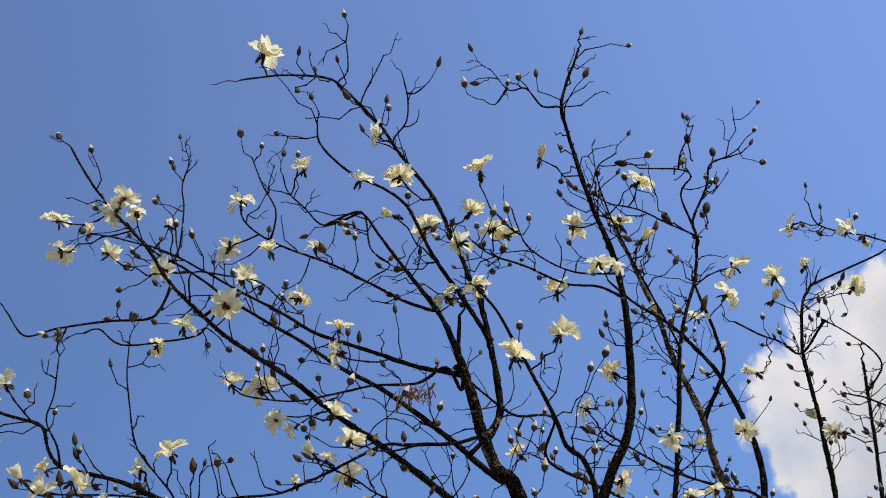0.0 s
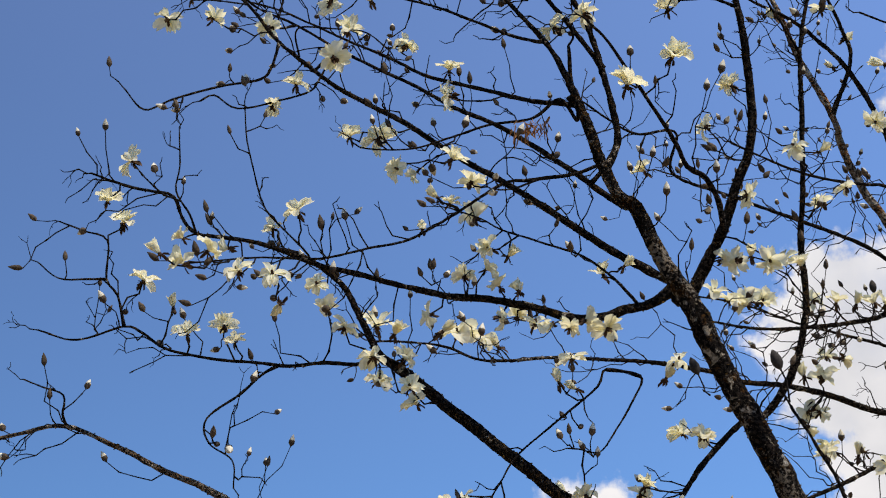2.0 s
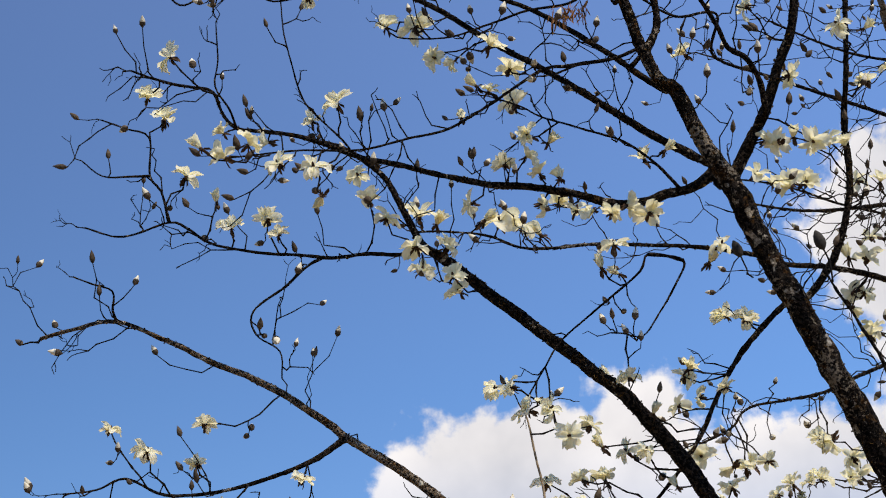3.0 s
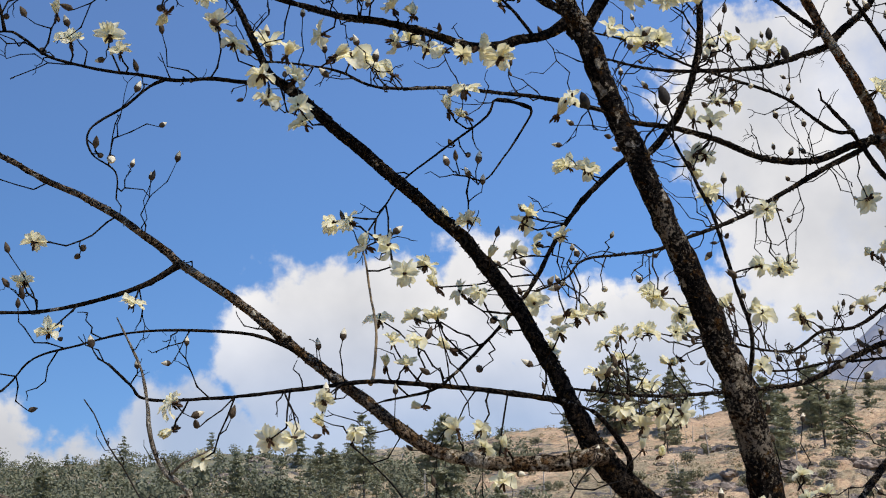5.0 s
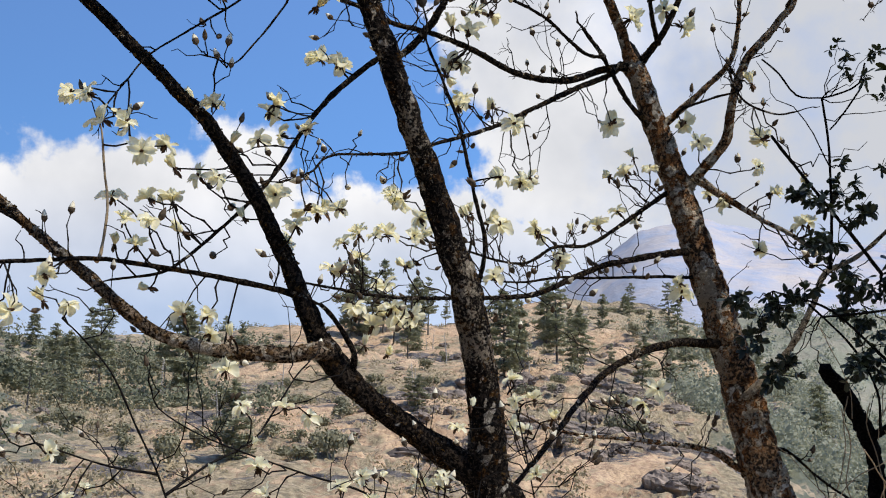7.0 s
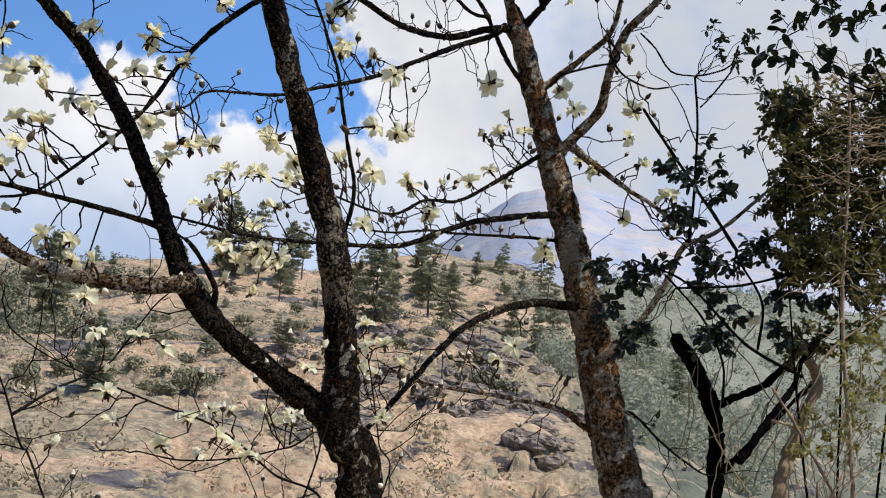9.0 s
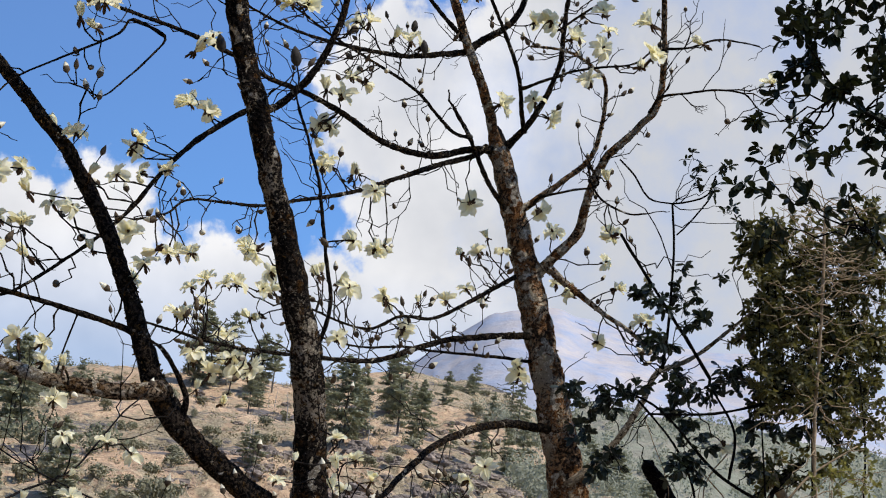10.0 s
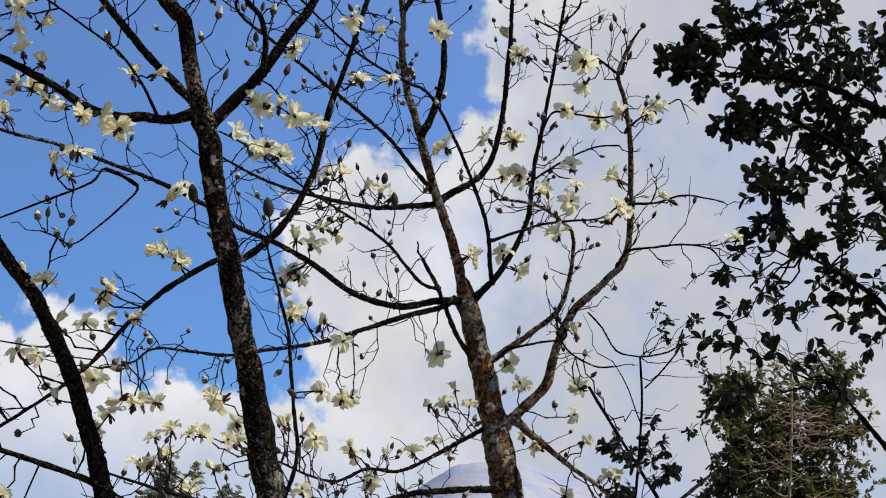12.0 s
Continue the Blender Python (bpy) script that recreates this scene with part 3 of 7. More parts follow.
# ---- magnolia trees ----
class Magnolia:
    def __init__(self, label, bark_mat, limb_mat, seed, foot, size, twig_mat=TWIG):
        self.twig_mat, self.budding = twig_mat, 0.46 if bark_mat is BARK_A else 0.38
        self.top = tagged(new("magnolia_tree"), label, "tree", "flowering magnolias")
        self.top.location = foot
        self.foot, self.bark, self.limb_bark, self.rng = Vector(foot), bark_mat, limb_mat, random.Random(seed)
        self.twigs, self.more, self.moss, self.size = Soup(), Soup(), Soup(), size
        self.buds, self.nodes, self.bloom = 0, [], 1.06 if bark_mat is BARK_B else 0.93

    def crooked(self, a, b, r0, r1, kinks=None, bow=0.16):
        """A knobbly zigzag twig from a to b; returns its points."""
        rng = self.rng
        n = kinks or max(3, round((b - a).length / 0.10))
        d = b - a
        bend = (rand_unit(rng) + Vector((0, 0, -0.3))) * d.length * bow * 0.8
        swing = d.cross(rand_unit(rng)).normalized()
        pts = [a]
        for k in range(1, n):
            s = k / n
            jag = swing * (1 if k % 2 else -1) * rng.uniform(0.2, 1.0) + rand_unit(rng) * 0.7
            pts.append(a + d * s + bend * math.sin(math.pi * s) + jag * min(0.024, d.length * 0.09))
        pts.append(b)
        path, wide = [], []
        for k in range(n):                             # knuckles at the bends, straight and thinner between
            r = r0 + (r1 - r0) * k / n
            path += [pts[k], pts[k].lerp(pts[k + 1], 0.3), pts[k].lerp(pts[k + 1], 0.8)]
            wide += [r * (1.3 if k and rng.random() < 0.5 else 1.0), r * 0.88, r * 0.84]
        path.append(pts[-1])
        wide.append(r1)
        self.twigs.tube(path, wide, 5)
        return pts

    def spur(self, p, way, length, r, depth=0):
        """A side twig that forks and ends bare or in a bud."""
        rng = self.rng
        way = (way + rand_unit(rng) * 0.35).normalized()
        end = p + way * length
        pts = self.crooked(p, end, r, r * 0.6, bow=0.22)
        if depth < 2:
            for q in pts[1:-1]:
                if rng.random() < (0.2 if depth == 0 else 0.12):
                    self.spur(q, (way + rand_unit(rng) * 1.1).normalized(), length * rng.uniform(0.35, 0.7), r * 0.75, depth + 1)
        if rng.random() < self.budding:
            d = ((pts[-1] - pts[-2]).normalized() + Vector((0, 0, 0.8))).normalized()
            self.buds += 1
            if self.buds < 280:
                bud(self.top, end - self.foot, d, rng, self.size)
            else:                                      # the many more, joined
                q = Matrix.Translation(end) @ d.to_track_quat("Z", "X").to_matrix().to_4x4() @ Matrix.Scale(self.size * rng.uniform(0.75, 1.2), 4)
                me, i = rng.choice(BUDS), len(self.more.verts)
                self.more.verts += [q @ v.co for v in me.vertices]
                self.more.faces += [tuple(i + j for j in f.vertices) for f in me.polygons]
                self.more.slots += [f.material_index for f in me.polygons]
        else:
            for _ in range(rng.randint(1, 2)):
                self.crooked(end, end + (way + rand_unit(rng) * 0.8).normalized() * rng.uniform(0.03, 0.09), r * 0.62, r * 0.45, 2)

    def limb(self, points, r0, r1=0.0, blossoms=(), spurs=4.6, name="limb", bare=0.12, reach=0.6, taper=0.85, coat=None):
        """A bough through the given points with its twigs, buds and blossoms. spurs: side twigs a metre."""
        rng = self.rng
        step = 0.045 if name == "trunk" or isinstance(r0, tuple) else max(0.04, min(0.06, r0 * 1.1))
        pts = spline(points, step)
        n = len(pts)
        for k in range(1, n - 1):
            q = pts[k]
            pts[k] = q + Vector((noise.noise(q * 4.3), noise.noise(q * 4.3 + Vector((7, 1, 3))), noise.noise(q * 4.3 + Vector((2, 9, 5))))) * min(0.02, 0.5 * (r1 or 0.02))
        if isinstance(r0, tuple):                      # girths given point by point
            steps, rad = [max(1, round((Vector(b) - Vector(a)).length / step)) for a, b in zip(points, points[1:])], []
            for m, a, b in zip(steps, r0, r0[1:]):
                rad += [a + (b - a) * k / m for k in range(m)]
            rad.append(r0[-1])
            r0 = r0[0]
        else:
            if name == "limb":
                r0, r1 = r0 * 0.88, r1 * 0.78
            rad = [r0 + (r1 - r0) * (k / (n - 1)) ** (taper if name == "trunk" else taper * 0.85) for k in range(n)]
        if name == "limb":                             # swollen collar where it leaves its parent
            for k in range(min(4, n)):
                rad[k] *= 1 + 0.3 * (1 - k / 4)
        s = Soup()
        local = [p - self.foot for p in pts]
        s.tube(local, rad, 26 if r0 > 0.07 else (14 if r0 > 0.03 else 8), 0.34 if r0 > 0.03 else 0.26)
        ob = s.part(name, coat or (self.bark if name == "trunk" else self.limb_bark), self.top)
        if r0 > 0.028 and self.bark in (BARK_A, BARK_B):       # ragged moss and bark flakes standing off the surface
            for k in range(1, n - 1):
                for _ in range(int(2 + rad[k] * (90 if self.bark is BARK_A else 40))):
                    d = (pts[k + 1] - pts[k - 1]).normalized()
                    out = d.cross(rand_unit(rng)).normalized()
                    if noise.noise(pts[k] * 3.0 + out) < -0.08 and rng.random() < 0.85:
                        continue
                    at = pts[k].lerp(pts[k + 1], rng.random()) + out * rad[k] * 0.93
                    way, i, w = (out + rand_unit(rng) * 0.8).normalized(), len(self.moss.verts), rng.uniform(0.005, 0.014)
                    tip = at + way * rng.uniform(0.006, 0.021) * min(1.0, 0.4 + rad[k] * 9)
                    side = way.cross(rand_unit(rng)).normalized() * w
                    self.moss.verts += [at - side, at + side, tip + side * 0.7, tip - side * 0.7]
                    self.moss.faces.append((i, i + 1, i + 2, i + 3))
        if r0 < 0.05:
            self.nodes += pts[2::3]
        length = sum((b - a).length for a, b in zip(pts, pts[1:]))
        first = int(n * bare)
        for _ in range(int(length * spurs * (0.86 if self.bark is BARK_A else 1.05))):
            k = rng.randint(first, n - 2)
            d = (pts[k + 1] - pts[k]).normalized()
            way = d.cross(rand_unit(rng)).normalized() + d * 0.5 + Vector((0, 0, 0.3))
            self.spur(pts[k], way.normalized(), rng.uniform(0.1, reach), 0.0058 * self.size)
        self.spur(pts[-1], (pts[-1] - pts[-2]).normalized(), 0.16, max(0.0045, r1 * 0.8))
        for b in blossoms:
            b = Vector(b)
            k = min(range(n), key=lambda i: (pts[i] - b).length_squared)
            self.flower(pts[max(0, k - int((pts[k] - b).length * 0.55 / step))], b)
        return ob

    def flower(self, a, b):
        """A blossom at b on a crooked twig from a."""
        rng, dist = self.rng, (b - a).length
        path = self.crooked(a, b, 0.0072 * self.size, 0.0056 * self.size)
        if dist > 0.2 and rng.random() < 0.75:
            self.spur(path[len(path) // 2], rand_unit(rng), rng.uniform(0.08, 0.22), 0.005 * self.size, 1)
        way = (Vector((0, 0, 0.75)) + rand_unit(rng) * 0.75 + (b - a).normalized() * 0.35).normalized()
        blossom(self.top, b - self.foot, way, rng, self.size * self.bloom * rng.uniform(0.88, 1.16) * (1 + 0.09 * min(2.0, max(0.0, b.z - 5.0))))

    def flowers(self, places):
        """Single blossoms, each on a twig from the nearest bough."""
        for b in places:
            b = Vector(b)
            self.flower(min(self.nodes, key=lambda q: (q - b).length_squared), b)

    def pod(self, at, way, size=1.0):
        """A big dark closed pod on a short stalk."""
        at, way = Vector(at), Vector(way).normalized()
        q = way.to_track_quat("Z", "X").to_matrix().to_4x4()
        self.crooked(at - way * 0.16 + rand_unit(self.rng) * 0.06, at, 0.007, 0.006, 3)
        return tagged(put("pod", PODS[0], self.top, Matrix.Translation(at - self.foot) @ q @ Matrix.Scale(size, 4)), "big dark closed pod")

    def done(self):
        if self.more.faces:
            self.more.verts = [v - self.foot for v in self.more.verts]
            tagged(self.more.part("bud_mass", (BUD, BUD_TIP), self.top), "downy brown buds", kind="stuff")
        if self.moss.faces:
            self.moss.verts = [v - self.foot for v in self.moss.verts]
            tagged(self.moss.part("moss", MOSS, self.top, smooth=False), "ragged brown moss on the bark", kind="stuff")
        self.twigs.verts = [v - self.foot for v in self.twigs.verts]
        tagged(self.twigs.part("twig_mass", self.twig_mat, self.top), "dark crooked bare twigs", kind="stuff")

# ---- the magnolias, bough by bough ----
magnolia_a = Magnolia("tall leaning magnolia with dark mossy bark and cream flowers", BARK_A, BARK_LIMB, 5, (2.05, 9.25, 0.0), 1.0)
magnolia_a.limb([(2.05, 9.25, -0.10), (2.10, 9.22, 1.29), (2.09, 9.20, 2.48), (1.92, 9.11, 2.75), (1.83, 8.93, 3.33), (1.68, 8.73, 3.93),
                 (1.58, 8.65, 4.17), (1.38, 8.48, 4.68), (1.25, 8.38, 4.94), (1.04, 8.21, 5.41), (0.89, 8.13, 5.76), (0.76, 8.01, 6.09), (0.58, 7.92, 6.46),
                 (0.45, 7.81, 6.77), (0.35, 7.72, 6.82), (0.26, 7.64, 7.03), (0.19, 7.56, 7.28), (0.13, 7.50, 7.47)],
                (0.188, 0.165, 0.150, 0.145, 0.109, 0.104, 0.096, 0.084, 0.076, 0.073, 0.070, 0.070, 0.050, 0.047, 0.039, 0.037, 0.034, 0.028), 0, name="trunk", bare=0.55, spurs=1.2)
magnolia_a.limb([(0.13, 7.50, 7.47), (0.06, 7.46, 7.67), (-0.05, 7.42, 7.90), (-0.19, 7.38, 8.09), (-0.33, 7.33, 8.28), (-0.45, 7.29, 8.45),
                 (-0.57, 7.26, 8.62), (-0.71, 7.22, 8.55), (-0.80, 7.20, 8.45)],
                0.029, 0.007)
magnolia_a.limb([(0.28, 7.66, 6.99), (0.37, 7.65, 7.17), (0.37, 7.61, 7.36), (0.32, 7.53, 7.67), (0.26, 7.46, 7.96), (0.18, 7.40, 8.16), (0.11, 7.35, 8.35),
                 (0.04, 7.31, 8.52), (-0.08, 7.24, 8.78), (-0.22, 7.18, 8.97), (-0.34, 7.12, 9.12), (-0.43, 7.08, 9.27), (-0.59, 7.01, 9.44),
                 (-0.74, 6.95, 9.58), (-0.86, 6.91, 9.64), (-1.16, 6.80, 9.55), (-1.44, 6.70, 9.39)],
                0.031, 0.008, [(-1.27, 6.54, 9.47), (-0.46, 7.01, 9.14), (-0.30, 6.98, 8.71), (0.12, 7.23, 8.32), (0.20, 7.40, 8.75), (0.23, 7.23, 7.94)], spurs=7.0, bare=0.3, reach=0.42)
magnolia_a.limb([(0.32, 7.52, 7.70), (0.22, 7.54, 7.92), (0.06, 7.46, 8.15), (-0.06, 7.40, 8.33), (-0.16, 7.34, 8.52), (-0.26, 7.28, 8.71),
                 (-0.42, 7.22, 8.82), (-0.60, 7.16, 8.87), (-0.74, 7.10, 8.95), (-0.89, 7.04, 9.11), (-0.91, 7.00, 9.28)],
                0.022, 0.009, [(-0.59, 7.11, 8.79), (-0.33, 6.94, 8.31), (-0.11, 7.43, 8.64), (0.02, 7.44, 8.01)])
magnolia_a.limb([(0.68, 8.50, 6.41), (0.80, 8.50, 6.46), (0.93, 8.42, 6.65), (1.07, 8.33, 6.88), (1.18, 8.24, 7.14), (1.29, 8.15, 7.37), (1.33, 8.04, 7.70),
                 (1.31, 7.82, 8.21), (1.24, 7.70, 8.61), (1.11, 7.58, 8.95), (1.01, 7.48, 9.31), (0.94, 7.40, 9.59), (0.90, 7.34, 9.78), (0.96, 7.28, 10.00),
                 (1.01, 7.24, 10.13), (1.06, 7.20, 10.29)],
                0.051, 0.012, [(0.71, 7.29, 9.18), (0.96, 7.66, 8.84), (1.22, 8.09, 7.83), (0.98, 7.92, 7.41), (1.02, 8.36, 6.61), (1.11, 8.35, 6.59)], spurs=7.5, bare=0.3, reach=0.42)
magnolia_a.limb([(1.02, 8.36, 6.80), (1.04, 8.20, 6.77), (1.01, 8.07, 6.92), (0.94, 7.95, 7.03), (0.81, 7.76, 7.02), (0.75, 7.64, 7.13), (0.59, 7.40, 7.33),
                 (0.44, 7.18, 7.49), (0.35, 7.04, 7.58), (0.24, 6.90, 7.64)],
                0.027, 0.011, [(0.74, 7.00, 7.36), (0.45, 7.04, 7.21), (1.31, 8.26, 6.53)])
magnolia_a.limb([(0.97, 8.17, 5.57), (1.19, 9.00, 5.70), (1.39, 8.92, 5.89), (1.51, 8.84, 6.13), (1.59, 8.76, 6.43), (1.60, 8.65, 6.85), (1.63, 8.51, 7.06),
                 (1.70, 8.36, 7.62), (1.75, 8.23, 8.13), (1.82, 8.16, 8.44), (1.91, 8.09, 8.71), (1.95, 8.01, 9.04), (1.93, 7.98, 9.18), (2.06, 7.90, 9.47),
                 (2.11, 7.86, 9.67), (2.27, 7.80, 9.70)],
                0.040, 0.010, [(2.18, 7.97, 8.71), (1.59, 8.12, 7.31), (1.21, 8.36, 6.62), (1.46, 8.58, 6.68), (1.74, 8.51, 6.29),
                 (1.79, 8.62, 7.12), (1.56, 8.55, 6.60)], spurs=7.5, bare=0.3, reach=0.42)
magnolia_a.limb([(0.71, 8.50, 6.51), (0.52, 8.46, 6.38), (0.33, 8.42, 6.33), (0.21, 8.39, 6.28), (-0.01, 8.34, 6.26), (-0.27, 8.27, 6.33),
                 (-0.57, 8.20, 6.39), (-0.83, 8.13, 6.40), (-1.12, 8.06, 6.47), (-1.46, 7.97, 6.56), (-1.68, 7.91, 6.61), (-1.94, 7.84, 6.72),
                 (-2.12, 7.79, 6.77), (-2.30, 7.75, 6.80), (-2.47, 7.71, 6.82), (-2.56, 7.68, 6.91), (-2.63, 7.64, 7.09), (-2.76, 7.60, 7.12),
                 (-2.94, 7.56, 7.16), (-3.17, 7.50, 7.25)],
                0.042, 0.010, [(-3.07, 7.58, 7.06), (-2.55, 7.66, 6.77), (-2.27, 7.78, 6.73), (-2.02, 7.98, 6.96), (-1.68, 7.87, 6.45), (-0.72, 8.04, 6.49),
                 (-0.49, 8.13, 6.44), (-0.96, 8.09, 6.26), (-0.50, 8.19, 6.24), (-0.40, 8.38, 6.32), (-0.16, 8.21, 6.17), (0.06, 8.23, 6.19)], spurs=5.8, bare=0.15, reach=0.5)
magnolia_a.limb([(0.80, 8.50, 6.46), (0.39, 8.43, 6.71), (0.09, 8.35, 6.92), (-0.17, 8.29, 7.12), (-0.44, 8.22, 7.31), (-0.79, 8.14, 7.54),
                 (-1.11, 8.06, 7.78), (-1.51, 7.97, 8.02), (-1.78, 7.89, 8.24), (-2.00, 7.84, 8.46), (-2.19, 7.78, 8.73), (-2.43, 7.72, 8.99),
                 (-2.65, 7.66, 9.25), (-2.87, 7.60, 9.60)],
                0.036, 0.010, [(-2.40, 7.66, 9.12), (-2.45, 7.68, 9.01), (-2.89, 7.75, 8.98), (-2.55, 7.50, 8.63), (-2.39, 7.52, 8.46), (-2.85, 7.86, 8.77),
                 (-2.08, 7.91, 8.64), (-1.11, 7.78, 7.22), (-1.04, 8.20, 7.44), (-1.43, 7.71, 7.47)], spurs=5.8, bare=0.15, reach=0.5)
magnolia_a.limb([(0.39, 7.75, 6.80), (0.38, 8.00, 6.90), (0.06, 8.04, 7.23), (-0.25, 8.07, 7.53), (-0.50, 8.10, 7.74), (-0.75, 8.13, 7.91),
                 (-1.01, 8.15, 8.13), (-1.32, 8.18, 8.36), (-1.65, 8.22, 8.62), (-1.94, 8.24, 8.87), (-2.31, 8.28, 9.15), (-2.54, 8.30, 9.44)],
                0.029, 0.009, [(-2.39, 7.99, 9.28)], spurs=5.8, bare=0.15, reach=0.5)
magnolia_a.limb([(0.09, 7.59, 7.53), (0.14, 7.70, 7.54), (0.02, 7.73, 7.59), (-0.17, 7.78, 7.66), (-0.53, 7.87, 7.87), (-0.91, 7.97, 8.09),
                 (-1.18, 8.03, 8.32), (-1.50, 8.11, 8.57), (-1.84, 8.19, 8.85), (-2.12, 8.25, 9.07), (-2.34, 8.30, 9.20)],
                0.022, 0.009, [(-0.75, 7.92, 8.08), (-0.72, 7.62, 7.66)], spurs=5.8, bare=0.15, reach=0.5)
magnolia_a.limb([(-0.10, 7.40, 7.97), (-0.05, 7.60, 8.02), (-0.25, 7.52, 8.03), (-0.52, 7.40, 8.11), (-0.79, 7.29, 8.19), (-1.06, 7.17, 8.22),
                 (-1.25, 7.09, 8.28), (-1.36, 7.03, 8.36), (-1.39, 7.00, 8.46)],
                0.017, 0.007, [(-1.37, 6.90, 8.41), (-1.45, 7.13, 8.18), (-0.88, 7.28, 8.33)], spurs=5.8, bare=0.15, reach=0.5)
magnolia_a.limb([(0.18, 8.02, 7.11), (0.30, 8.00, 7.25), (0.08, 7.94, 7.15), (-0.22, 7.85, 7.08), (-0.41, 7.80, 7.04), (-0.74, 7.70, 6.78),
                 (-1.02, 7.61, 6.58), (-1.27, 7.53, 6.50), (-1.57, 7.44, 6.41), (-1.91, 7.34, 6.40), (-2.14, 7.27, 6.37), (-2.37, 7.20, 6.33)],
                0.018, 0.007, [(-2.42, 6.88, 6.24), (-2.14, 6.92, 6.25), (-2.32, 7.03, 6.24), (-1.77, 7.05, 6.12), (-0.95, 7.74, 6.71)], spurs=5.8, bare=0.15, reach=0.5)
magnolia_a.limb([(0.14, 7.52, 7.42), (0.12, 7.70, 7.42), (0.02, 7.68, 7.59), (-0.17, 7.65, 7.44), (-0.47, 7.62, 7.40), (-0.69, 7.59, 7.32),
                 (-0.98, 7.55, 7.23), (-1.28, 7.51, 7.24), (-1.37, 7.50, 7.29)],
                0.017, 0.006, [(-0.70, 7.38, 7.01), (-1.23, 7.67, 7.42)], spurs=5.8, bare=0.15, reach=0.5)
magnolia_a.limb([(0.44, 8.44, 6.35), (0.27, 8.32, 6.53), (0.08, 8.24, 6.67), (-0.18, 8.14, 6.75), (-0.44, 8.04, 6.82), (-0.58, 7.98, 6.89),
                 (-0.78, 7.90, 6.95)],
                0.013, 0.006, [(-0.87, 7.99, 7.09), (-0.76, 7.72, 6.88), (-0.63, 8.10, 6.97), (-0.52, 7.87, 6.59), (0.21, 8.45, 6.62)], spurs=5.8, bare=0.15, reach=0.5)
magnolia_a.limb([(1.92, 9.11, 2.75), (1.70, 9.07, 2.91), (1.39, 9.03, 3.09), (1.07, 8.98, 3.30), (0.88, 8.95, 3.47), (0.72, 8.92, 3.68), (0.59, 8.88, 3.96),
                 (0.43, 8.83, 4.28), (0.22, 8.78, 4.64), (-0.01, 8.73, 4.95), (-0.24, 8.69, 5.18), (-1.05, 8.58, 5.91), (-1.28, 8.55, 6.11),
                 (-1.38, 8.54, 6.19), (-1.47, 8.51, 6.39), (-1.60, 8.48, 6.68), (-1.74, 8.45, 6.84), (-1.92, 8.43, 6.97), (-2.12, 8.40, 7.04)],
                (0.110, 0.094, 0.079, 0.078, 0.086, 0.074, 0.060, 0.054, 0.051, 0.047, 0.043, 0.039, 0.035, 0.029, 0.024, 0.020, 0.018, 0.016, 0.014), 0, [(-1.56, 8.18, 6.26), (-1.21, 8.52, 6.14), (-1.13, 8.26, 5.82), (-0.25, 8.58, 4.66), (-0.17, 8.68, 5.16), (0.20, 8.83, 4.42),
                 (0.48, 8.84, 4.29)], spurs=2.8, bare=0.22)
magnolia_a.limb([(-1.32, 8.54, 6.15), (-1.34, 8.40, 6.11), (-1.51, 8.37, 6.07), (-1.74, 8.33, 6.08), (-1.96, 8.29, 6.06), (-2.18, 8.25, 6.09),
                 (-2.48, 8.20, 6.12), (-2.79, 8.15, 6.20), (-2.94, 8.12, 6.31), (-3.08, 8.10, 6.37), (-3.38, 8.04, 6.27), (-3.65, 8.00, 6.35)],
                0.020, 0.008, [(-2.80, 8.28, 6.57), (-2.38, 8.13, 6.32), (-1.35, 8.13, 6.00)])
magnolia_a.limb([(-3.08, 8.10, 6.37), (-3.12, 8.03, 6.58), (-3.19, 7.99, 6.69), (-3.18, 7.91, 6.95), (-3.33, 7.86, 7.01), (-3.49, 7.80, 7.07)],
                0.012, 0.007, [(-3.11, 8.01, 7.13), (-2.98, 8.13, 6.72)])
magnolia_a.limb([(-3.19, 7.99, 6.69), (-3.33, 7.94, 6.68), (-3.49, 7.87, 6.67), (-3.62, 7.80, 6.77)],
                0.011, 0.006)
magnolia_a.limb([(-2.02, 8.28, 6.07), (-2.14, 8.26, 6.00), (-2.27, 8.21, 5.85), (-2.47, 8.13, 5.66), (-2.43, 8.08, 5.47), (-2.26, 8.05, 5.33),
                 (-2.23, 8.00, 5.13)],
                0.012, 0.006)
magnolia_a.limb([(0.78, 8.93, 3.60), (0.75, 8.80, 3.57), (0.47, 8.78, 3.53), (0.12, 8.76, 3.53), (-0.17, 8.75, 3.58), (-0.41, 8.73, 3.69),
                 (-0.67, 8.71, 3.89), (-0.89, 8.69, 4.07), (-1.10, 8.69, 4.23), (-1.39, 8.67, 4.47), (-1.69, 8.65, 4.70), (-1.96, 8.63, 4.88),
                 (-2.19, 8.61, 5.07), (-2.51, 8.59, 5.29), (-2.87, 8.57, 5.47), (-3.23, 8.55, 5.67), (-3.60, 8.53, 5.84), (-3.92, 8.51, 5.81),
                 (-4.16, 8.50, 5.76)],
                0.066, 0.015, [(-2.83, 8.25, 4.94), (-0.14, 8.74, 3.75), (0.03, 8.83, 3.64), (0.17, 8.61, 3.60)], spurs=2.8, bare=0.22, coat=BARK_BROWN)
magnolia_a.limb([(-3.60, 8.53, 5.84), (-3.62, 8.48, 5.91), (-3.62, 8.46, 6.05), (-3.76, 8.43, 6.11), (-3.90, 8.40, 6.17)],
                0.011, 0.007)
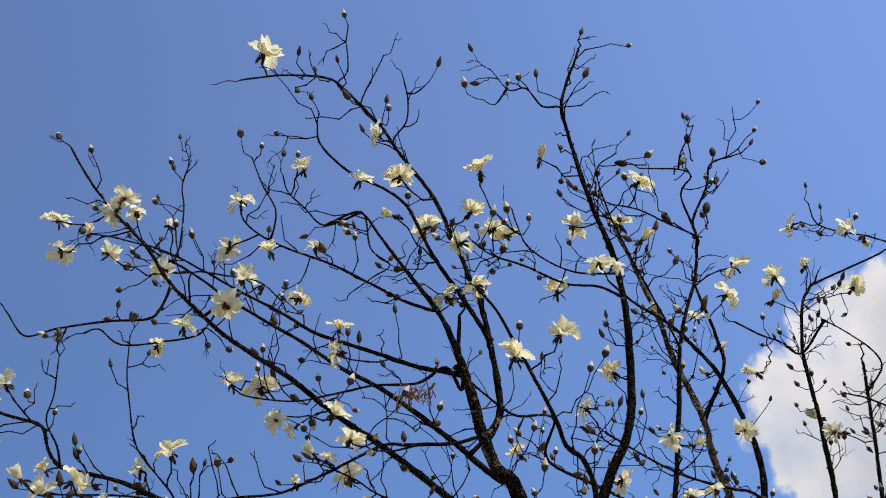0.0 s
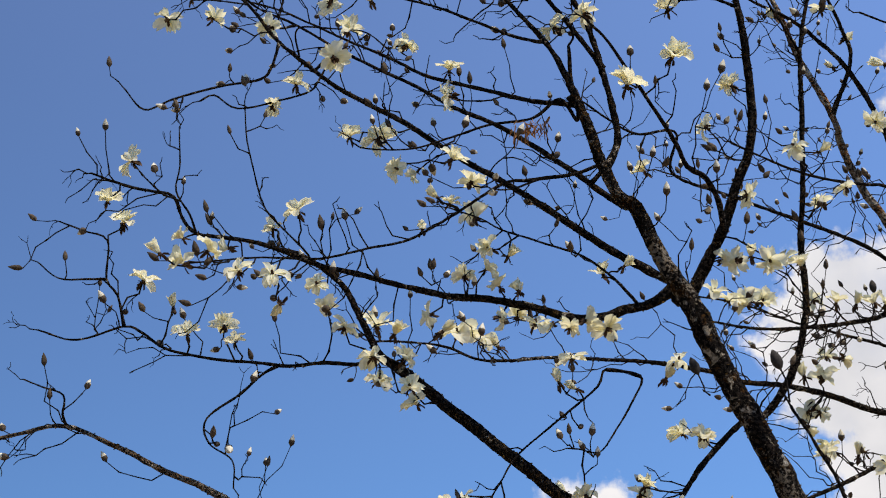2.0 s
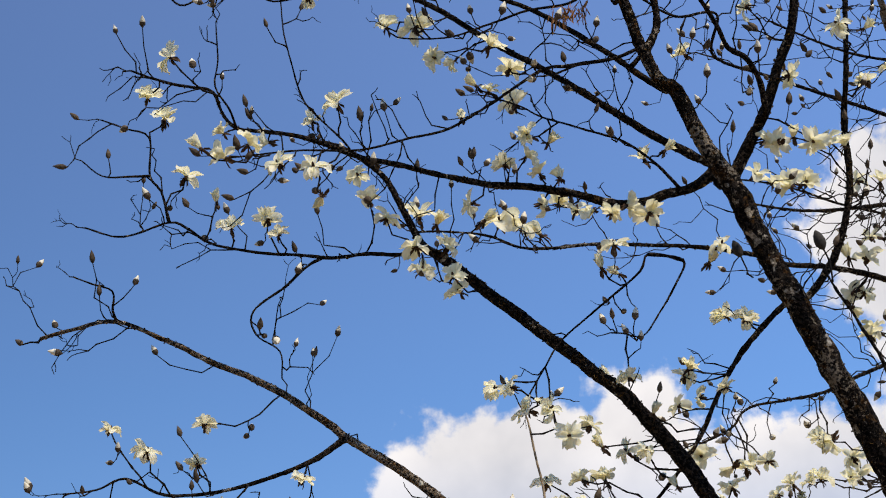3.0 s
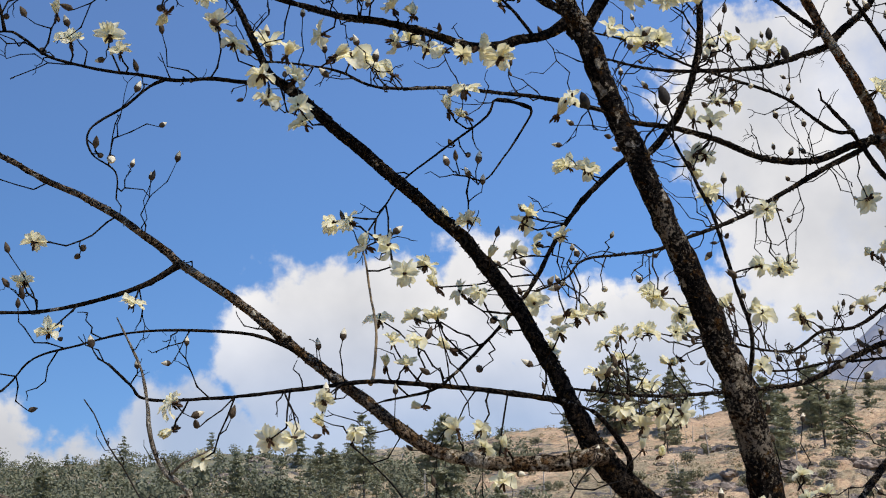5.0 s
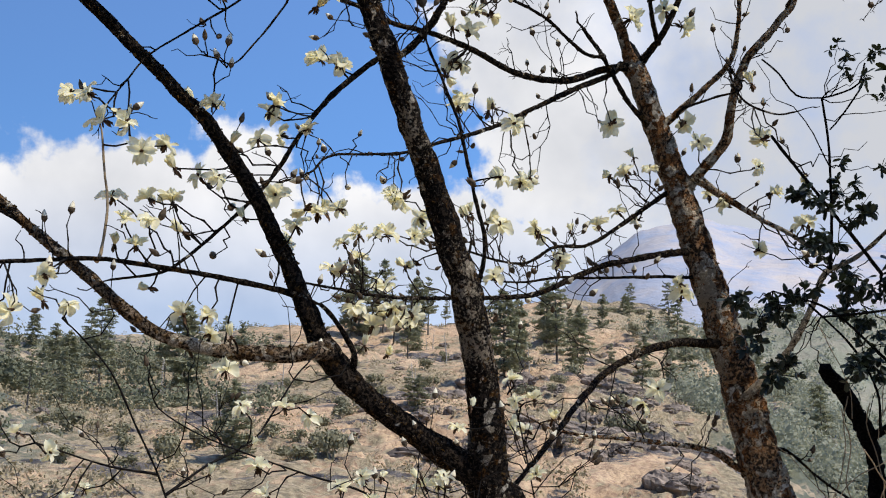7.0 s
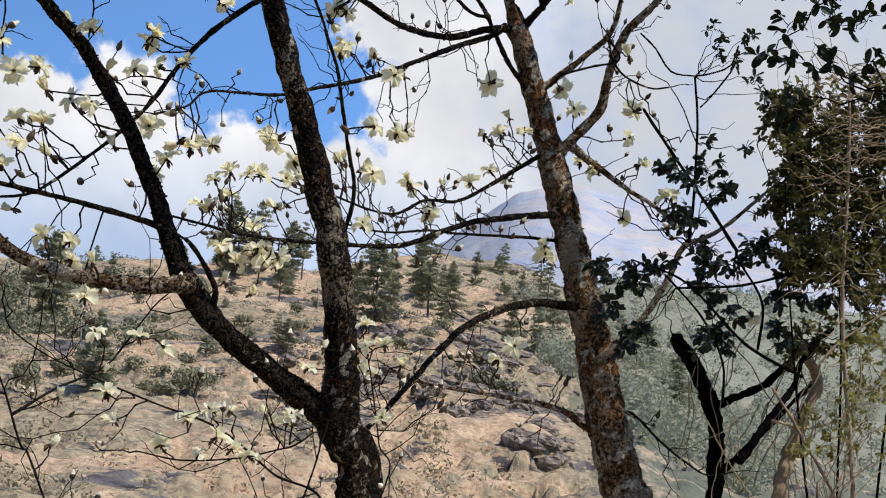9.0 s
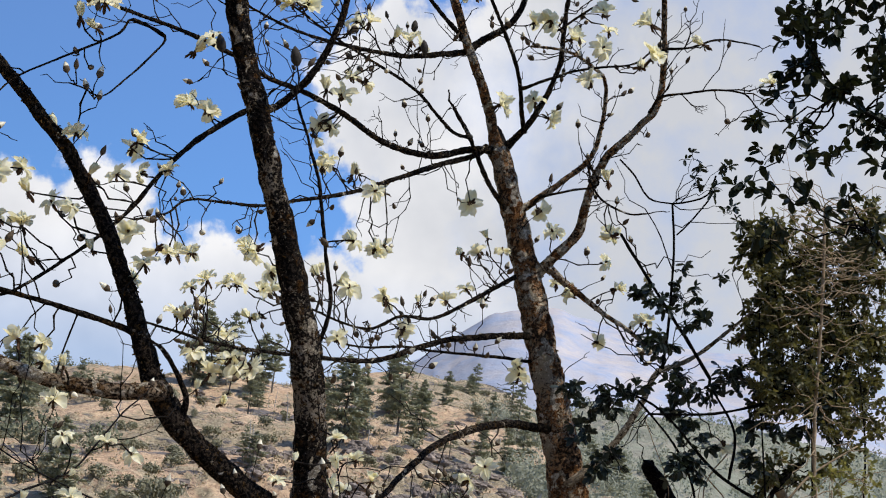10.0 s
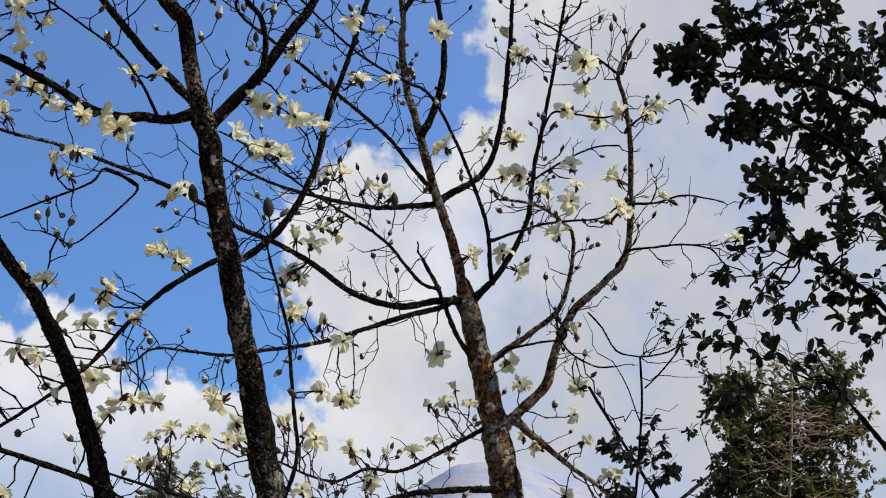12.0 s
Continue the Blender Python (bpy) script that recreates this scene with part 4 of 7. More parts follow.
magnolia_a.limb([(-1.96, 8.63, 4.88), (-2.17, 8.55, 4.72), (-2.42, 8.49, 4.62), (-2.70, 8.43, 4.54), (-2.99, 8.37, 4.51), (-3.16, 8.33, 4.53),
                 (-3.37, 8.28, 4.63), (-3.55, 8.24, 4.56), (-3.76, 8.20, 4.54)],
                0.026, 0.007, [(-3.51, 8.31, 4.98), (-3.11, 7.98, 4.71), (-2.92, 8.38, 4.71), (-2.67, 8.20, 4.33), (-2.20, 8.41, 4.56)])
magnolia_a.limb([(-1.15, 8.69, 4.27), (-1.45, 8.57, 4.37), (-1.89, 8.52, 4.40), (-2.25, 8.48, 4.38), (-2.55, 8.44, 4.30), (-2.83, 8.41, 4.21),
                 (-2.97, 8.39, 4.04), (-3.14, 8.36, 3.92), (-3.46, 8.33, 3.87), (-3.69, 8.30, 4.02)],
                0.014, 0.006, [])
magnolia_a.limb([(0.60, 8.88, 3.94), (0.11, 8.72, 3.99), (-0.43, 8.63, 4.04), (-0.68, 8.59, 4.05), (-1.15, 8.51, 3.99), (-1.64, 8.42, 3.93),
                 (-2.06, 8.35, 3.92), (-2.17, 8.33, 4.01), (-2.31, 8.30, 4.14)],
                0.025, 0.011, [(-1.85, 8.14, 3.85), (-1.92, 8.45, 3.74), (-1.32, 8.55, 3.68), (-0.95, 8.28, 3.87), (-0.95, 8.33, 3.72), (-1.72, 8.48, 3.56)])
magnolia_a.limb([(0.95, 8.96, 3.41), (0.96, 8.86, 3.54), (0.91, 8.81, 3.65), (0.81, 8.75, 3.77), (0.72, 8.70, 3.85)],
                0.031, 0.017, spurs=0.5)
magnolia_a.limb([(1.19, 9.00, 5.70), (1.07, 9.10, 5.71), (0.75, 9.05, 5.39), (0.54, 9.01, 5.08), (0.40, 8.97, 4.80), (0.23, 8.93, 4.56), (0.02, 8.90, 4.33),
                 (-0.14, 8.87, 4.16), (-0.31, 8.84, 4.03), (-0.62, 8.80, 3.96)],
                0.028, 0.010, [(-0.10, 8.77, 4.67), (0.35, 8.83, 5.21), (0.26, 8.83, 4.96), (0.41, 9.05, 5.07), (0.09, 8.64, 4.87), (0.65, 9.02, 5.63),
                 (-0.66, 8.92, 4.54), (-0.40, 8.66, 4.47), (-0.55, 8.61, 4.31), (-0.60, 8.71, 4.17), (-0.17, 8.60, 4.25), (0.33, 9.06, 5.23)])
magnolia_a.limb([(1.65, 8.71, 3.99), (1.81, 9.20, 4.10), (1.85, 9.14, 4.33), (1.83, 9.10, 4.52), (1.75, 9.04, 4.75), (1.65, 8.95, 5.11), (1.58, 8.91, 5.30),
                 (1.51, 8.87, 5.44), (1.38, 8.80, 5.69)],
                0.021, 0.013, spurs=1.5)
magnolia_a.limb([(0.92, 7.38, 9.66), (0.88, 7.20, 9.63), (0.74, 7.16, 9.60), (0.62, 7.10, 9.73), (0.49, 7.06, 9.67), (0.36, 7.00, 9.82)],
                0.011, 0.006, spurs=4.0, bare=0.2, reach=0.22)
magnolia_a.limb([(0.48, 7.05, 9.68), (0.38, 7.04, 9.49), (0.30, 7.00, 9.50)],
                0.009, 0.006, spurs=4.0, bare=0.2, reach=0.22)
magnolia_a.limb([(-0.70, 6.97, 9.54), (-0.76, 6.80, 9.46), (-0.69, 6.77, 9.56), (-0.71, 6.71, 9.81), (-0.74, 6.70, 9.82)],
                0.008, 0.006, spurs=4.0, bare=0.2, reach=0.22)
magnolia_a.limb([(-0.49, 7.06, 9.33), (-0.58, 6.80, 9.22), (-0.55, 6.77, 9.36), (-0.49, 6.74, 9.50), (-0.43, 6.70, 9.65)],
                0.008, 0.006, spurs=4.0, bare=0.2, reach=0.22)
magnolia_a.limb([(-0.30, 7.14, 9.06), (-0.35, 6.90, 8.99), (-0.26, 6.83, 9.10), (-0.25, 6.76, 9.26), (-0.28, 6.70, 9.40)],
                0.010, 0.006, spurs=4.0, bare=0.2, reach=0.22)
magnolia_a.limb([(-0.26, 6.74, 9.30), (-0.20, 6.76, 9.32), (-0.13, 6.70, 9.33)],
                0.008, 0.006, spurs=4.0, bare=0.2, reach=0.22)
magnolia_a.limb([(-1.98, 7.84, 8.44), (-2.04, 7.86, 8.24), (-2.11, 7.82, 8.11), (-2.40, 7.72, 8.01), (-2.68, 7.63, 7.88), (-2.86, 7.56, 7.77),
                 (-3.01, 7.50, 7.94)],
                0.013, 0.008, spurs=4.0, bare=0.2, reach=0.22)
magnolia_a.limb([(-1.73, 7.91, 8.20), (-1.61, 7.90, 8.32), (-1.69, 7.85, 8.06), (-1.75, 7.82, 7.96), (-1.92, 7.77, 7.88), (-2.22, 7.68, 7.78),
                 (-2.38, 7.63, 7.88), (-2.47, 7.60, 7.82)],
                0.010, 0.008, [(-1.53, 7.64, 8.10), (-1.82, 7.73, 7.96), (-2.00, 7.78, 7.83)], spurs=4.0, bare=0.2, reach=0.22)
magnolia_a.limb([(-1.18, 7.12, 8.26), (-1.15, 7.06, 8.30), (-1.15, 7.02, 8.45), (-1.24, 6.96, 8.61), (-1.33, 6.90, 8.82)],
                0.008, 0.006, [(-1.15, 6.99, 8.04)], spurs=4.0, bare=0.2, reach=0.22)
magnolia_a.limb([(-1.97, 8.25, 8.89), (-2.06, 8.10, 8.78), (-2.02, 8.05, 9.01), (-2.02, 7.98, 9.31), (-2.05, 7.94, 9.51), (-2.01, 7.90, 9.71)],
                0.011, 0.007, [(-2.03, 7.68, 8.86)], spurs=4.0, bare=0.2, reach=0.22)
magnolia_a.limb([(-2.48, 7.70, 6.83), (-2.46, 7.50, 6.85), (-2.54, 7.43, 7.00), (-2.51, 7.38, 7.16), (-2.50, 7.30, 7.37)],
                0.009, 0.006, [(-2.76, 7.17, 7.10)], spurs=4.0, bare=0.2, reach=0.22)
magnolia_a.limb([(-1.72, 7.90, 6.63), (-1.72, 7.60, 6.58), (-1.88, 7.55, 6.76), (-1.95, 7.53, 6.85), (-2.00, 7.51, 6.98), (-2.04, 7.48, 7.16),
                 (-2.08, 7.44, 7.38), (-2.09, 7.40, 7.60)],
                0.009, 0.006, [(-1.70, 7.38, 6.73)], spurs=4.0, bare=0.2, reach=0.22)
magnolia_a.limb([(1.94, 8.03, 8.95), (1.92, 7.90, 8.95), (1.69, 7.79, 8.99), (1.46, 7.68, 9.03), (1.24, 7.57, 8.99), (1.11, 7.50, 9.02)],
                0.011, 0.006, spurs=7.0, bare=0.3, reach=0.42)
magnolia_a.limb([(1.74, 8.24, 8.09), (1.68, 8.00, 8.07), (1.44, 7.86, 8.58), (1.33, 7.79, 8.85), (1.24, 7.73, 9.08), (1.18, 7.66, 9.42), (1.33, 7.60, 9.54)],
                0.012, 0.007, [(1.46, 7.69, 8.73), (1.35, 7.89, 9.05), (1.57, 7.93, 8.27)], spurs=7.0, bare=0.3, reach=0.42)
magnolia_a.limb([(1.94, 8.00, 9.09), (1.83, 7.82, 9.31), (1.92, 7.77, 9.45), (1.82, 7.73, 9.49), (1.49, 7.60, 9.38)],
                0.011, 0.007, spurs=7.0, bare=0.3, reach=0.42)
magnolia_a.limb([(1.82, 7.73, 9.49), (1.85, 7.70, 9.64), (1.90, 7.60, 9.70)],
                0.009, 0.007, spurs=7.0, bare=0.3, reach=0.42)
magnolia_a.limb([(1.30, 7.79, 8.28), (1.12, 7.74, 8.34), (0.87, 7.65, 8.30), (0.59, 7.55, 8.37), (0.34, 7.46, 8.41), (0.20, 7.40, 8.49)],
                0.012, 0.008, [(0.36, 7.44, 8.62), (0.82, 7.74, 8.29)], spurs=7.0, bare=0.3, reach=0.42)
magnolia_a.limb([(1.27, 7.74, 8.46), (0.91, 7.56, 8.34), (0.62, 7.42, 8.42), (0.53, 7.35, 8.58), (0.49, 7.30, 8.70)],
                0.010, 0.006, [(0.27, 7.32, 9.07), (0.45, 7.47, 8.59), (1.08, 7.35, 8.24)], spurs=7.0, bare=0.3, reach=0.42)
magnolia_a.limb([(0.17, 8.70, 6.02), (0.40, 8.70, 5.95), (0.33, 8.64, 5.76), (0.20, 8.56, 5.53), (0.08, 8.49, 5.36), (-0.05, 8.43, 5.37),
                 (-0.13, 8.40, 5.37)],
                0.012, 0.006, spurs=4.0, bare=0.2, reach=0.22)
magnolia_a.limb([(0.40, 8.70, 5.95), (0.17, 8.70, 6.02), (0.10, 8.68, 5.89), (-0.13, 8.63, 5.69), (-0.45, 8.57, 5.42), (-0.58, 8.53, 5.22),
                 (-0.70, 8.50, 5.02)],
                0.012, 0.007, [(-0.15, 8.46, 5.85), (-0.92, 8.46, 5.08), (-0.69, 8.32, 4.87), (-0.45, 8.34, 4.69)], spurs=4.0, bare=0.2, reach=0.22)
magnolia_a.limb([(-1.84, 7.88, 8.30), (-1.79, 7.60, 8.35), (-1.52, 7.49, 8.24), (-1.26, 7.39, 8.10), (-1.08, 7.30, 7.86)],
                0.008, 0.006, [(-1.38, 7.41, 8.15), (-0.96, 7.28, 7.87)], spurs=4.0, bare=0.2, reach=0.22)
magnolia_a.limb([(-0.62, 7.80, 9.11), (-0.91, 8.00, 9.15), (-1.06, 7.88, 9.22), (-1.19, 7.77, 9.29), (-1.23, 7.70, 9.40)],
                0.011, 0.007, [(-1.05, 7.54, 9.31)], spurs=4.0, bare=0.2, reach=0.22)
magnolia_a.limb([(-0.17, 7.87, 7.09), (-0.35, 7.67, 6.92), (-0.49, 7.56, 6.89), (-0.45, 7.49, 6.98), (-0.34, 7.40, 7.02)],
                0.009, 0.005, [(-0.60, 7.61, 6.96)], spurs=4.0, bare=0.2, reach=0.22)
magnolia_a.limb([(-0.91, 8.00, 9.15), (-0.62, 7.80, 9.11), (-0.53, 7.68, 8.65), (-0.38, 7.58, 8.41), (-0.49, 7.50, 8.24), (-0.64, 7.40, 8.01)],
                0.011, 0.006, spurs=4.0, bare=0.2, reach=0.22)
magnolia_a.limb([(0.11, 7.49, 7.52), (0.10, 7.51, 7.66), (0.11, 7.40, 7.82)],
                0.023, 0.015, spurs=0.5)
magnolia_a.limb([(-0.69, 8.60, 4.03), (-0.67, 8.62, 4.10), (-0.65, 8.62, 4.37), (-0.69, 8.62, 4.63), (-0.73, 8.62, 4.90), (-0.78, 8.62, 5.01)],
                0.013, 0.007, spurs=1.0, reach=0.2, coat=TWIG_PALE)
magnolia_a.pod((1.24, 8.00, 5.64), (-0.25, 0, 1))
magnolia_a.pod((1.92, 7.70, 9.74), (0, 0, 1), 0.75)
magnolia_a.pod((2.10, 7.70, 9.60), (0, 0, 1), 0.7)
magnolia_a.pod((1.41, 7.60, 9.42), (-1, 0, 0.2), 0.75)
magnolia_a.pod((1.97, 7.70, 9.01), (0.2, 0, 1), 0.85)
magnolia_a.pod((1.69, 7.70, 8.91), (-0.5, 0, 1), 0.8)
magnolia_a.pod((0.81, 9.00, 6.05), (-0.3, 0, 1), 1.0)
magnolia_a.flowers([(-1.37, 8.42, 5.95), (-1.11, 8.44, 5.77), (-1.77, 7.27, 6.03), (-1.72, 8.38, 6.50), (-2.02, 7.17, 6.23), (-2.61, 8.05, 6.25), (-2.29, 8.09, 6.18),
                    (-3.05, 8.22, 4.34), (1.91, 8.88, 4.83), (-0.80, 8.38, 5.05), (-0.56, 8.38, 4.89), (-0.04, 8.59, 5.11), (-0.32, 8.63, 4.82), (0.02, 8.62, 4.63),
                    (0.59, 8.89, 5.08), (-0.26, 8.76, 4.48), (-0.38, 8.50, 4.29), (-0.45, 8.53, 4.13), (0.54, 8.67, 4.35), (0.78, 8.93, 5.57)])
magnolia_a.flowers([(0.15, 8.68, 3.40), (-1.15, 8.37, 3.66), (-0.36, 8.71, 3.90), (0.01, 8.60, 3.72), (1.77, 8.28, 7.34), (-0.41, 7.95, 6.57), (-0.36, 8.13, 6.39),
                    (-0.27, 8.16, 6.16), (-0.05, 8.24, 6.14), (0.20, 8.27, 6.13), (-0.04, 8.54, 5.83), (0.35, 8.31, 6.60), (1.45, 7.48, 9.12), (1.23, 7.59, 8.42),
                    (-0.57, 8.04, 6.53), (1.22, 8.16, 6.99)])
magnolia_a.done()

magnolia_b = Magnolia("magnolia with white lichen on brown bark and cream flowers", BARK_B, BARK_LIMB, 9, (5.55, 12.35, 0.0), 1.06, TWIG_B)
magnolia_b.limb([(5.55, 12.35, -0.10), (5.47, 12.32, 1.23), (5.33, 12.30, 2.37), (5.17, 12.29, 2.77), (5.01, 12.28, 3.24), (4.84, 12.27, 3.86),
                 (4.65, 12.25, 4.50), (4.45, 12.24, 5.14), (4.22, 12.22, 5.84), (3.99, 12.21, 6.50), (3.79, 12.20, 7.00)],
                0.306, 0.100, name="trunk", bare=0.55, spurs=1.2, taper=0.8)
magnolia_b.limb([(3.79, 12.20, 7.00), (3.62, 12.11, 7.37), (3.43, 12.02, 7.72), (3.30, 11.96, 7.92), (3.01, 11.82, 8.48), (2.77, 11.71, 8.94),
                 (2.62, 11.60, 9.42), (2.62, 11.50, 9.46), (2.50, 11.42, 9.84), (2.36, 11.34, 10.16), (2.23, 11.24, 10.62), (2.09, 11.16, 11.03),
                 (1.94, 11.07, 11.42), (1.81, 11.00, 11.75)],
                0.065, 0.025, [(3.70, 11.99, 7.39)], spurs=6.0, bare=0.2, reach=0.5, coat=BARK_B)
magnolia_b.limb([(3.84, 12.20, 7.02), (4.04, 12.06, 7.30), (4.21, 11.84, 7.82), (4.17, 11.63, 8.35), (4.16, 11.37, 9.00), (4.14, 11.19, 9.49),
                 (4.11, 11.00, 9.98)],
                0.039, 0.018, [(3.88, 11.36, 9.40), (4.20, 11.48, 8.00), (3.95, 11.69, 7.38), (4.20, 11.94, 7.34)], spurs=6.0, bare=0.2, reach=0.5)
magnolia_b.limb([(3.32, 12.10, 7.92), (3.48, 12.10, 8.09), (3.65, 12.02, 8.22), (3.80, 11.91, 8.47), (3.81, 11.74, 8.96), (3.75, 11.55, 9.51),
                 (3.69, 11.39, 9.83), (3.62, 11.23, 10.28), (3.66, 11.08, 10.73), (3.77, 11.00, 10.95)],
                0.044, 0.018, [(3.36, 10.84, 10.92), (3.35, 11.01, 10.75), (3.73, 10.95, 11.14), (3.74, 11.52, 9.67), (4.17, 10.94, 10.86), (3.80, 11.34, 9.39),
                 (3.72, 11.82, 8.63), (3.98, 11.79, 8.65), (3.89, 11.77, 8.23)], spurs=6.0, bare=0.2, reach=0.5)
magnolia_b.limb([(3.01, 11.82, 8.48), (3.08, 11.73, 8.70), (3.11, 11.61, 9.14), (3.00, 11.49, 9.58), (2.81, 11.36, 9.98), (2.61, 11.26, 10.25),
                 (2.29, 11.13, 10.55), (1.95, 11.01, 10.72), (1.68, 10.90, 10.93)],
                0.048, 0.014, [(2.65, 11.37, 10.10)], spurs=2.8, bare=0.22)
magnolia_b.limb([(2.57, 11.47, 9.60), (2.81, 11.28, 10.12), (2.74, 11.14, 10.44), (2.62, 11.00, 10.76), (2.54, 10.90, 10.98)],
                0.032, 0.015, [(2.85, 10.87, 10.71), (2.57, 11.04, 10.57), (2.79, 11.31, 10.38)])
magnolia_b.limb([(4.26, 12.23, 5.72), (4.40, 12.10, 5.93), (4.61, 11.96, 6.22), (4.64, 11.81, 6.59), (4.73, 11.67, 6.93), (4.99, 11.49, 7.28),
                 (5.12, 11.36, 7.57), (5.00, 11.10, 8.23), (4.80, 10.86, 8.81), (4.63, 10.73, 9.08), (4.70, 10.60, 9.41)],
                0.064, 0.023, [(4.34, 11.90, 6.17), (4.83, 11.71, 5.91), (4.74, 10.79, 7.99)], spurs=6.0, bare=0.2, reach=0.5, coat=BARK_B)
magnolia_b.limb([(4.03, 12.21, 6.38), (4.41, 12.03, 6.73), (4.64, 11.90, 6.98), (4.69, 11.79, 7.26), (4.65, 11.63, 7.68), (4.49, 11.56, 7.80),
                 (4.14, 11.43, 7.85), (3.75, 11.30, 7.75)],
                0.043, 0.013, [], spurs=6.0, bare=0.2, reach=0.5, coat=BARK_B)
magnolia_b.limb([(4.66, 10.68, 9.20), (4.71, 10.90, 9.20), (4.45, 10.78, 9.22), (4.15, 10.64, 9.22), (3.90, 10.52, 9.24), (3.65, 10.40, 9.22)],
                0.019, 0.009, [(4.20, 10.54, 9.00), (4.25, 10.59, 8.80)])
magnolia_b.limb([(4.79, 10.90, 7.76), (4.96, 10.90, 7.84), (5.12, 10.75, 7.83), (5.32, 10.56, 7.88), (5.51, 10.39, 7.82), (5.60, 10.30, 7.77)],
                0.017, 0.009, [(5.09, 10.37, 7.69)])
magnolia_b.limb([(5.05, 11.43, 7.41), (4.98, 11.00, 7.39), (5.18, 10.81, 7.41), (5.38, 10.62, 7.41), (5.56, 10.45, 7.35), (5.64, 10.32, 7.17),
                 (5.75, 10.20, 7.09)],
                0.018, 0.008, [(5.88, 10.54, 7.55)])
magnolia_b.limb([(4.38, 12.12, 5.89), (4.56, 12.05, 5.74), (4.72, 11.87, 5.57), (4.87, 11.70, 5.40), (5.00, 11.55, 5.28), (5.13, 11.40, 5.13)],
                0.047, 0.021, [(4.96, 11.70, 5.67), (5.09, 11.19, 5.26), (4.63, 12.03, 5.62), (4.53, 12.21, 5.75), (4.82, 11.72, 5.13), (6.06, 11.47, 4.31)], spurs=4.4, bare=0.22, coat=BARK_B)
magnolia_b.limb([(4.70, 12.26, 4.33), (4.38, 12.03, 4.29), (4.03, 11.79, 4.24), (3.56, 11.43, 4.05), (3.17, 11.08, 3.79), (2.78, 10.63, 3.39),
                 (2.48, 10.24, 3.06), (2.22, 9.90, 2.80)],
                0.054, 0.021, [(3.86, 11.71, 3.81)], spurs=2.8, bare=0.22)
magnolia_b.limb([(5.01, 12.28, 3.24), (4.82, 12.30, 3.18), (4.59, 12.19, 3.29), (4.33, 12.07, 3.34), (3.84, 11.85, 3.36), (3.25, 11.58, 3.36),
                 (2.86, 11.38, 3.38), (2.53, 11.20, 3.49)],
                0.043, 0.009, [(3.66, 11.50, 3.64)], spurs=4.4, bare=0.22, coat=BARK_B)
magnolia_b.limb([(4.99, 12.28, 3.29), (5.24, 12.30, 3.38), (5.47, 12.06, 3.11), (5.66, 11.88, 2.93), (5.82, 11.75, 2.83), (6.02, 11.60, 2.88)],
                0.019, 0.009)
magnolia_b.limb([(4.43, 12.24, 5.20), (4.13, 12.10, 5.14), (3.51, 11.84, 4.96), (3.10, 11.65, 4.77), (2.70, 11.45, 4.55), (2.27, 11.25, 4.46),
                 (1.56, 10.89, 4.35), (1.08, 10.63, 4.32), (0.67, 10.40, 4.33)],
                0.041, 0.013, [(0.97, 10.65, 4.72), (1.09, 10.81, 4.63), (0.88, 10.49, 4.46), (1.49, 10.87, 4.60), (1.08, 10.47, 4.10), (1.34, 10.70, 4.17),
                 (1.54, 11.00, 4.17), (1.22, 10.61, 4.05), (1.36, 10.72, 3.85), (1.06, 10.26, 4.70), (0.94, 10.41, 4.44), (1.33, 10.87, 4.43),
                 (1.43, 10.89, 4.21), (1.06, 10.39, 4.16), (1.36, 10.56, 4.19), (1.54, 10.65, 4.16)], spurs=6.8, bare=0.12, reach=0.6)
magnolia_b.limb([(4.51, 12.24, 4.96), (3.84, 12.05, 4.89), (3.32, 11.91, 4.82), (2.98, 11.82, 4.79), (2.60, 11.71, 4.70), (2.23, 11.60, 4.70)],
                0.021, 0.011, [(4.16, 11.94, 4.73), (4.13, 11.90, 4.81), (2.31, 11.37, 4.67)], spurs=6.8, bare=0.12, reach=0.6)
magnolia_b.limb([(4.24, 12.23, 5.78), (4.10, 12.20, 5.74), (3.60, 11.98, 5.35), (3.24, 11.82, 5.10), (2.90, 11.68, 5.03), (2.62, 11.55, 4.84),
                 (2.34, 11.44, 4.83), (2.02, 11.29, 4.87), (1.81, 11.20, 4.88)],
                0.031, 0.009, [(1.39, 11.08, 5.25), (1.65, 11.29, 5.12), (1.56, 10.94, 4.87), (1.26, 11.03, 4.88), (2.04, 11.13, 5.12), (2.23, 11.19, 5.11),
                 (3.50, 12.02, 5.81), (3.60, 11.80, 5.78), (2.31, 11.14, 5.07), (2.70, 11.48, 5.13), (3.07, 11.75, 5.20), (3.35, 11.84, 5.29),
                 (3.54, 11.88, 5.45), (3.82, 12.17, 5.46), (2.08, 11.26, 5.19), (2.92, 11.53, 4.88), (1.68, 11.21, 4.95), (1.35, 11.07, 4.91),
                 (1.62, 11.30, 4.73), (2.77, 11.71, 5.15), (3.69, 11.86, 5.97)], spurs=6.8, bare=0.12, reach=0.6)
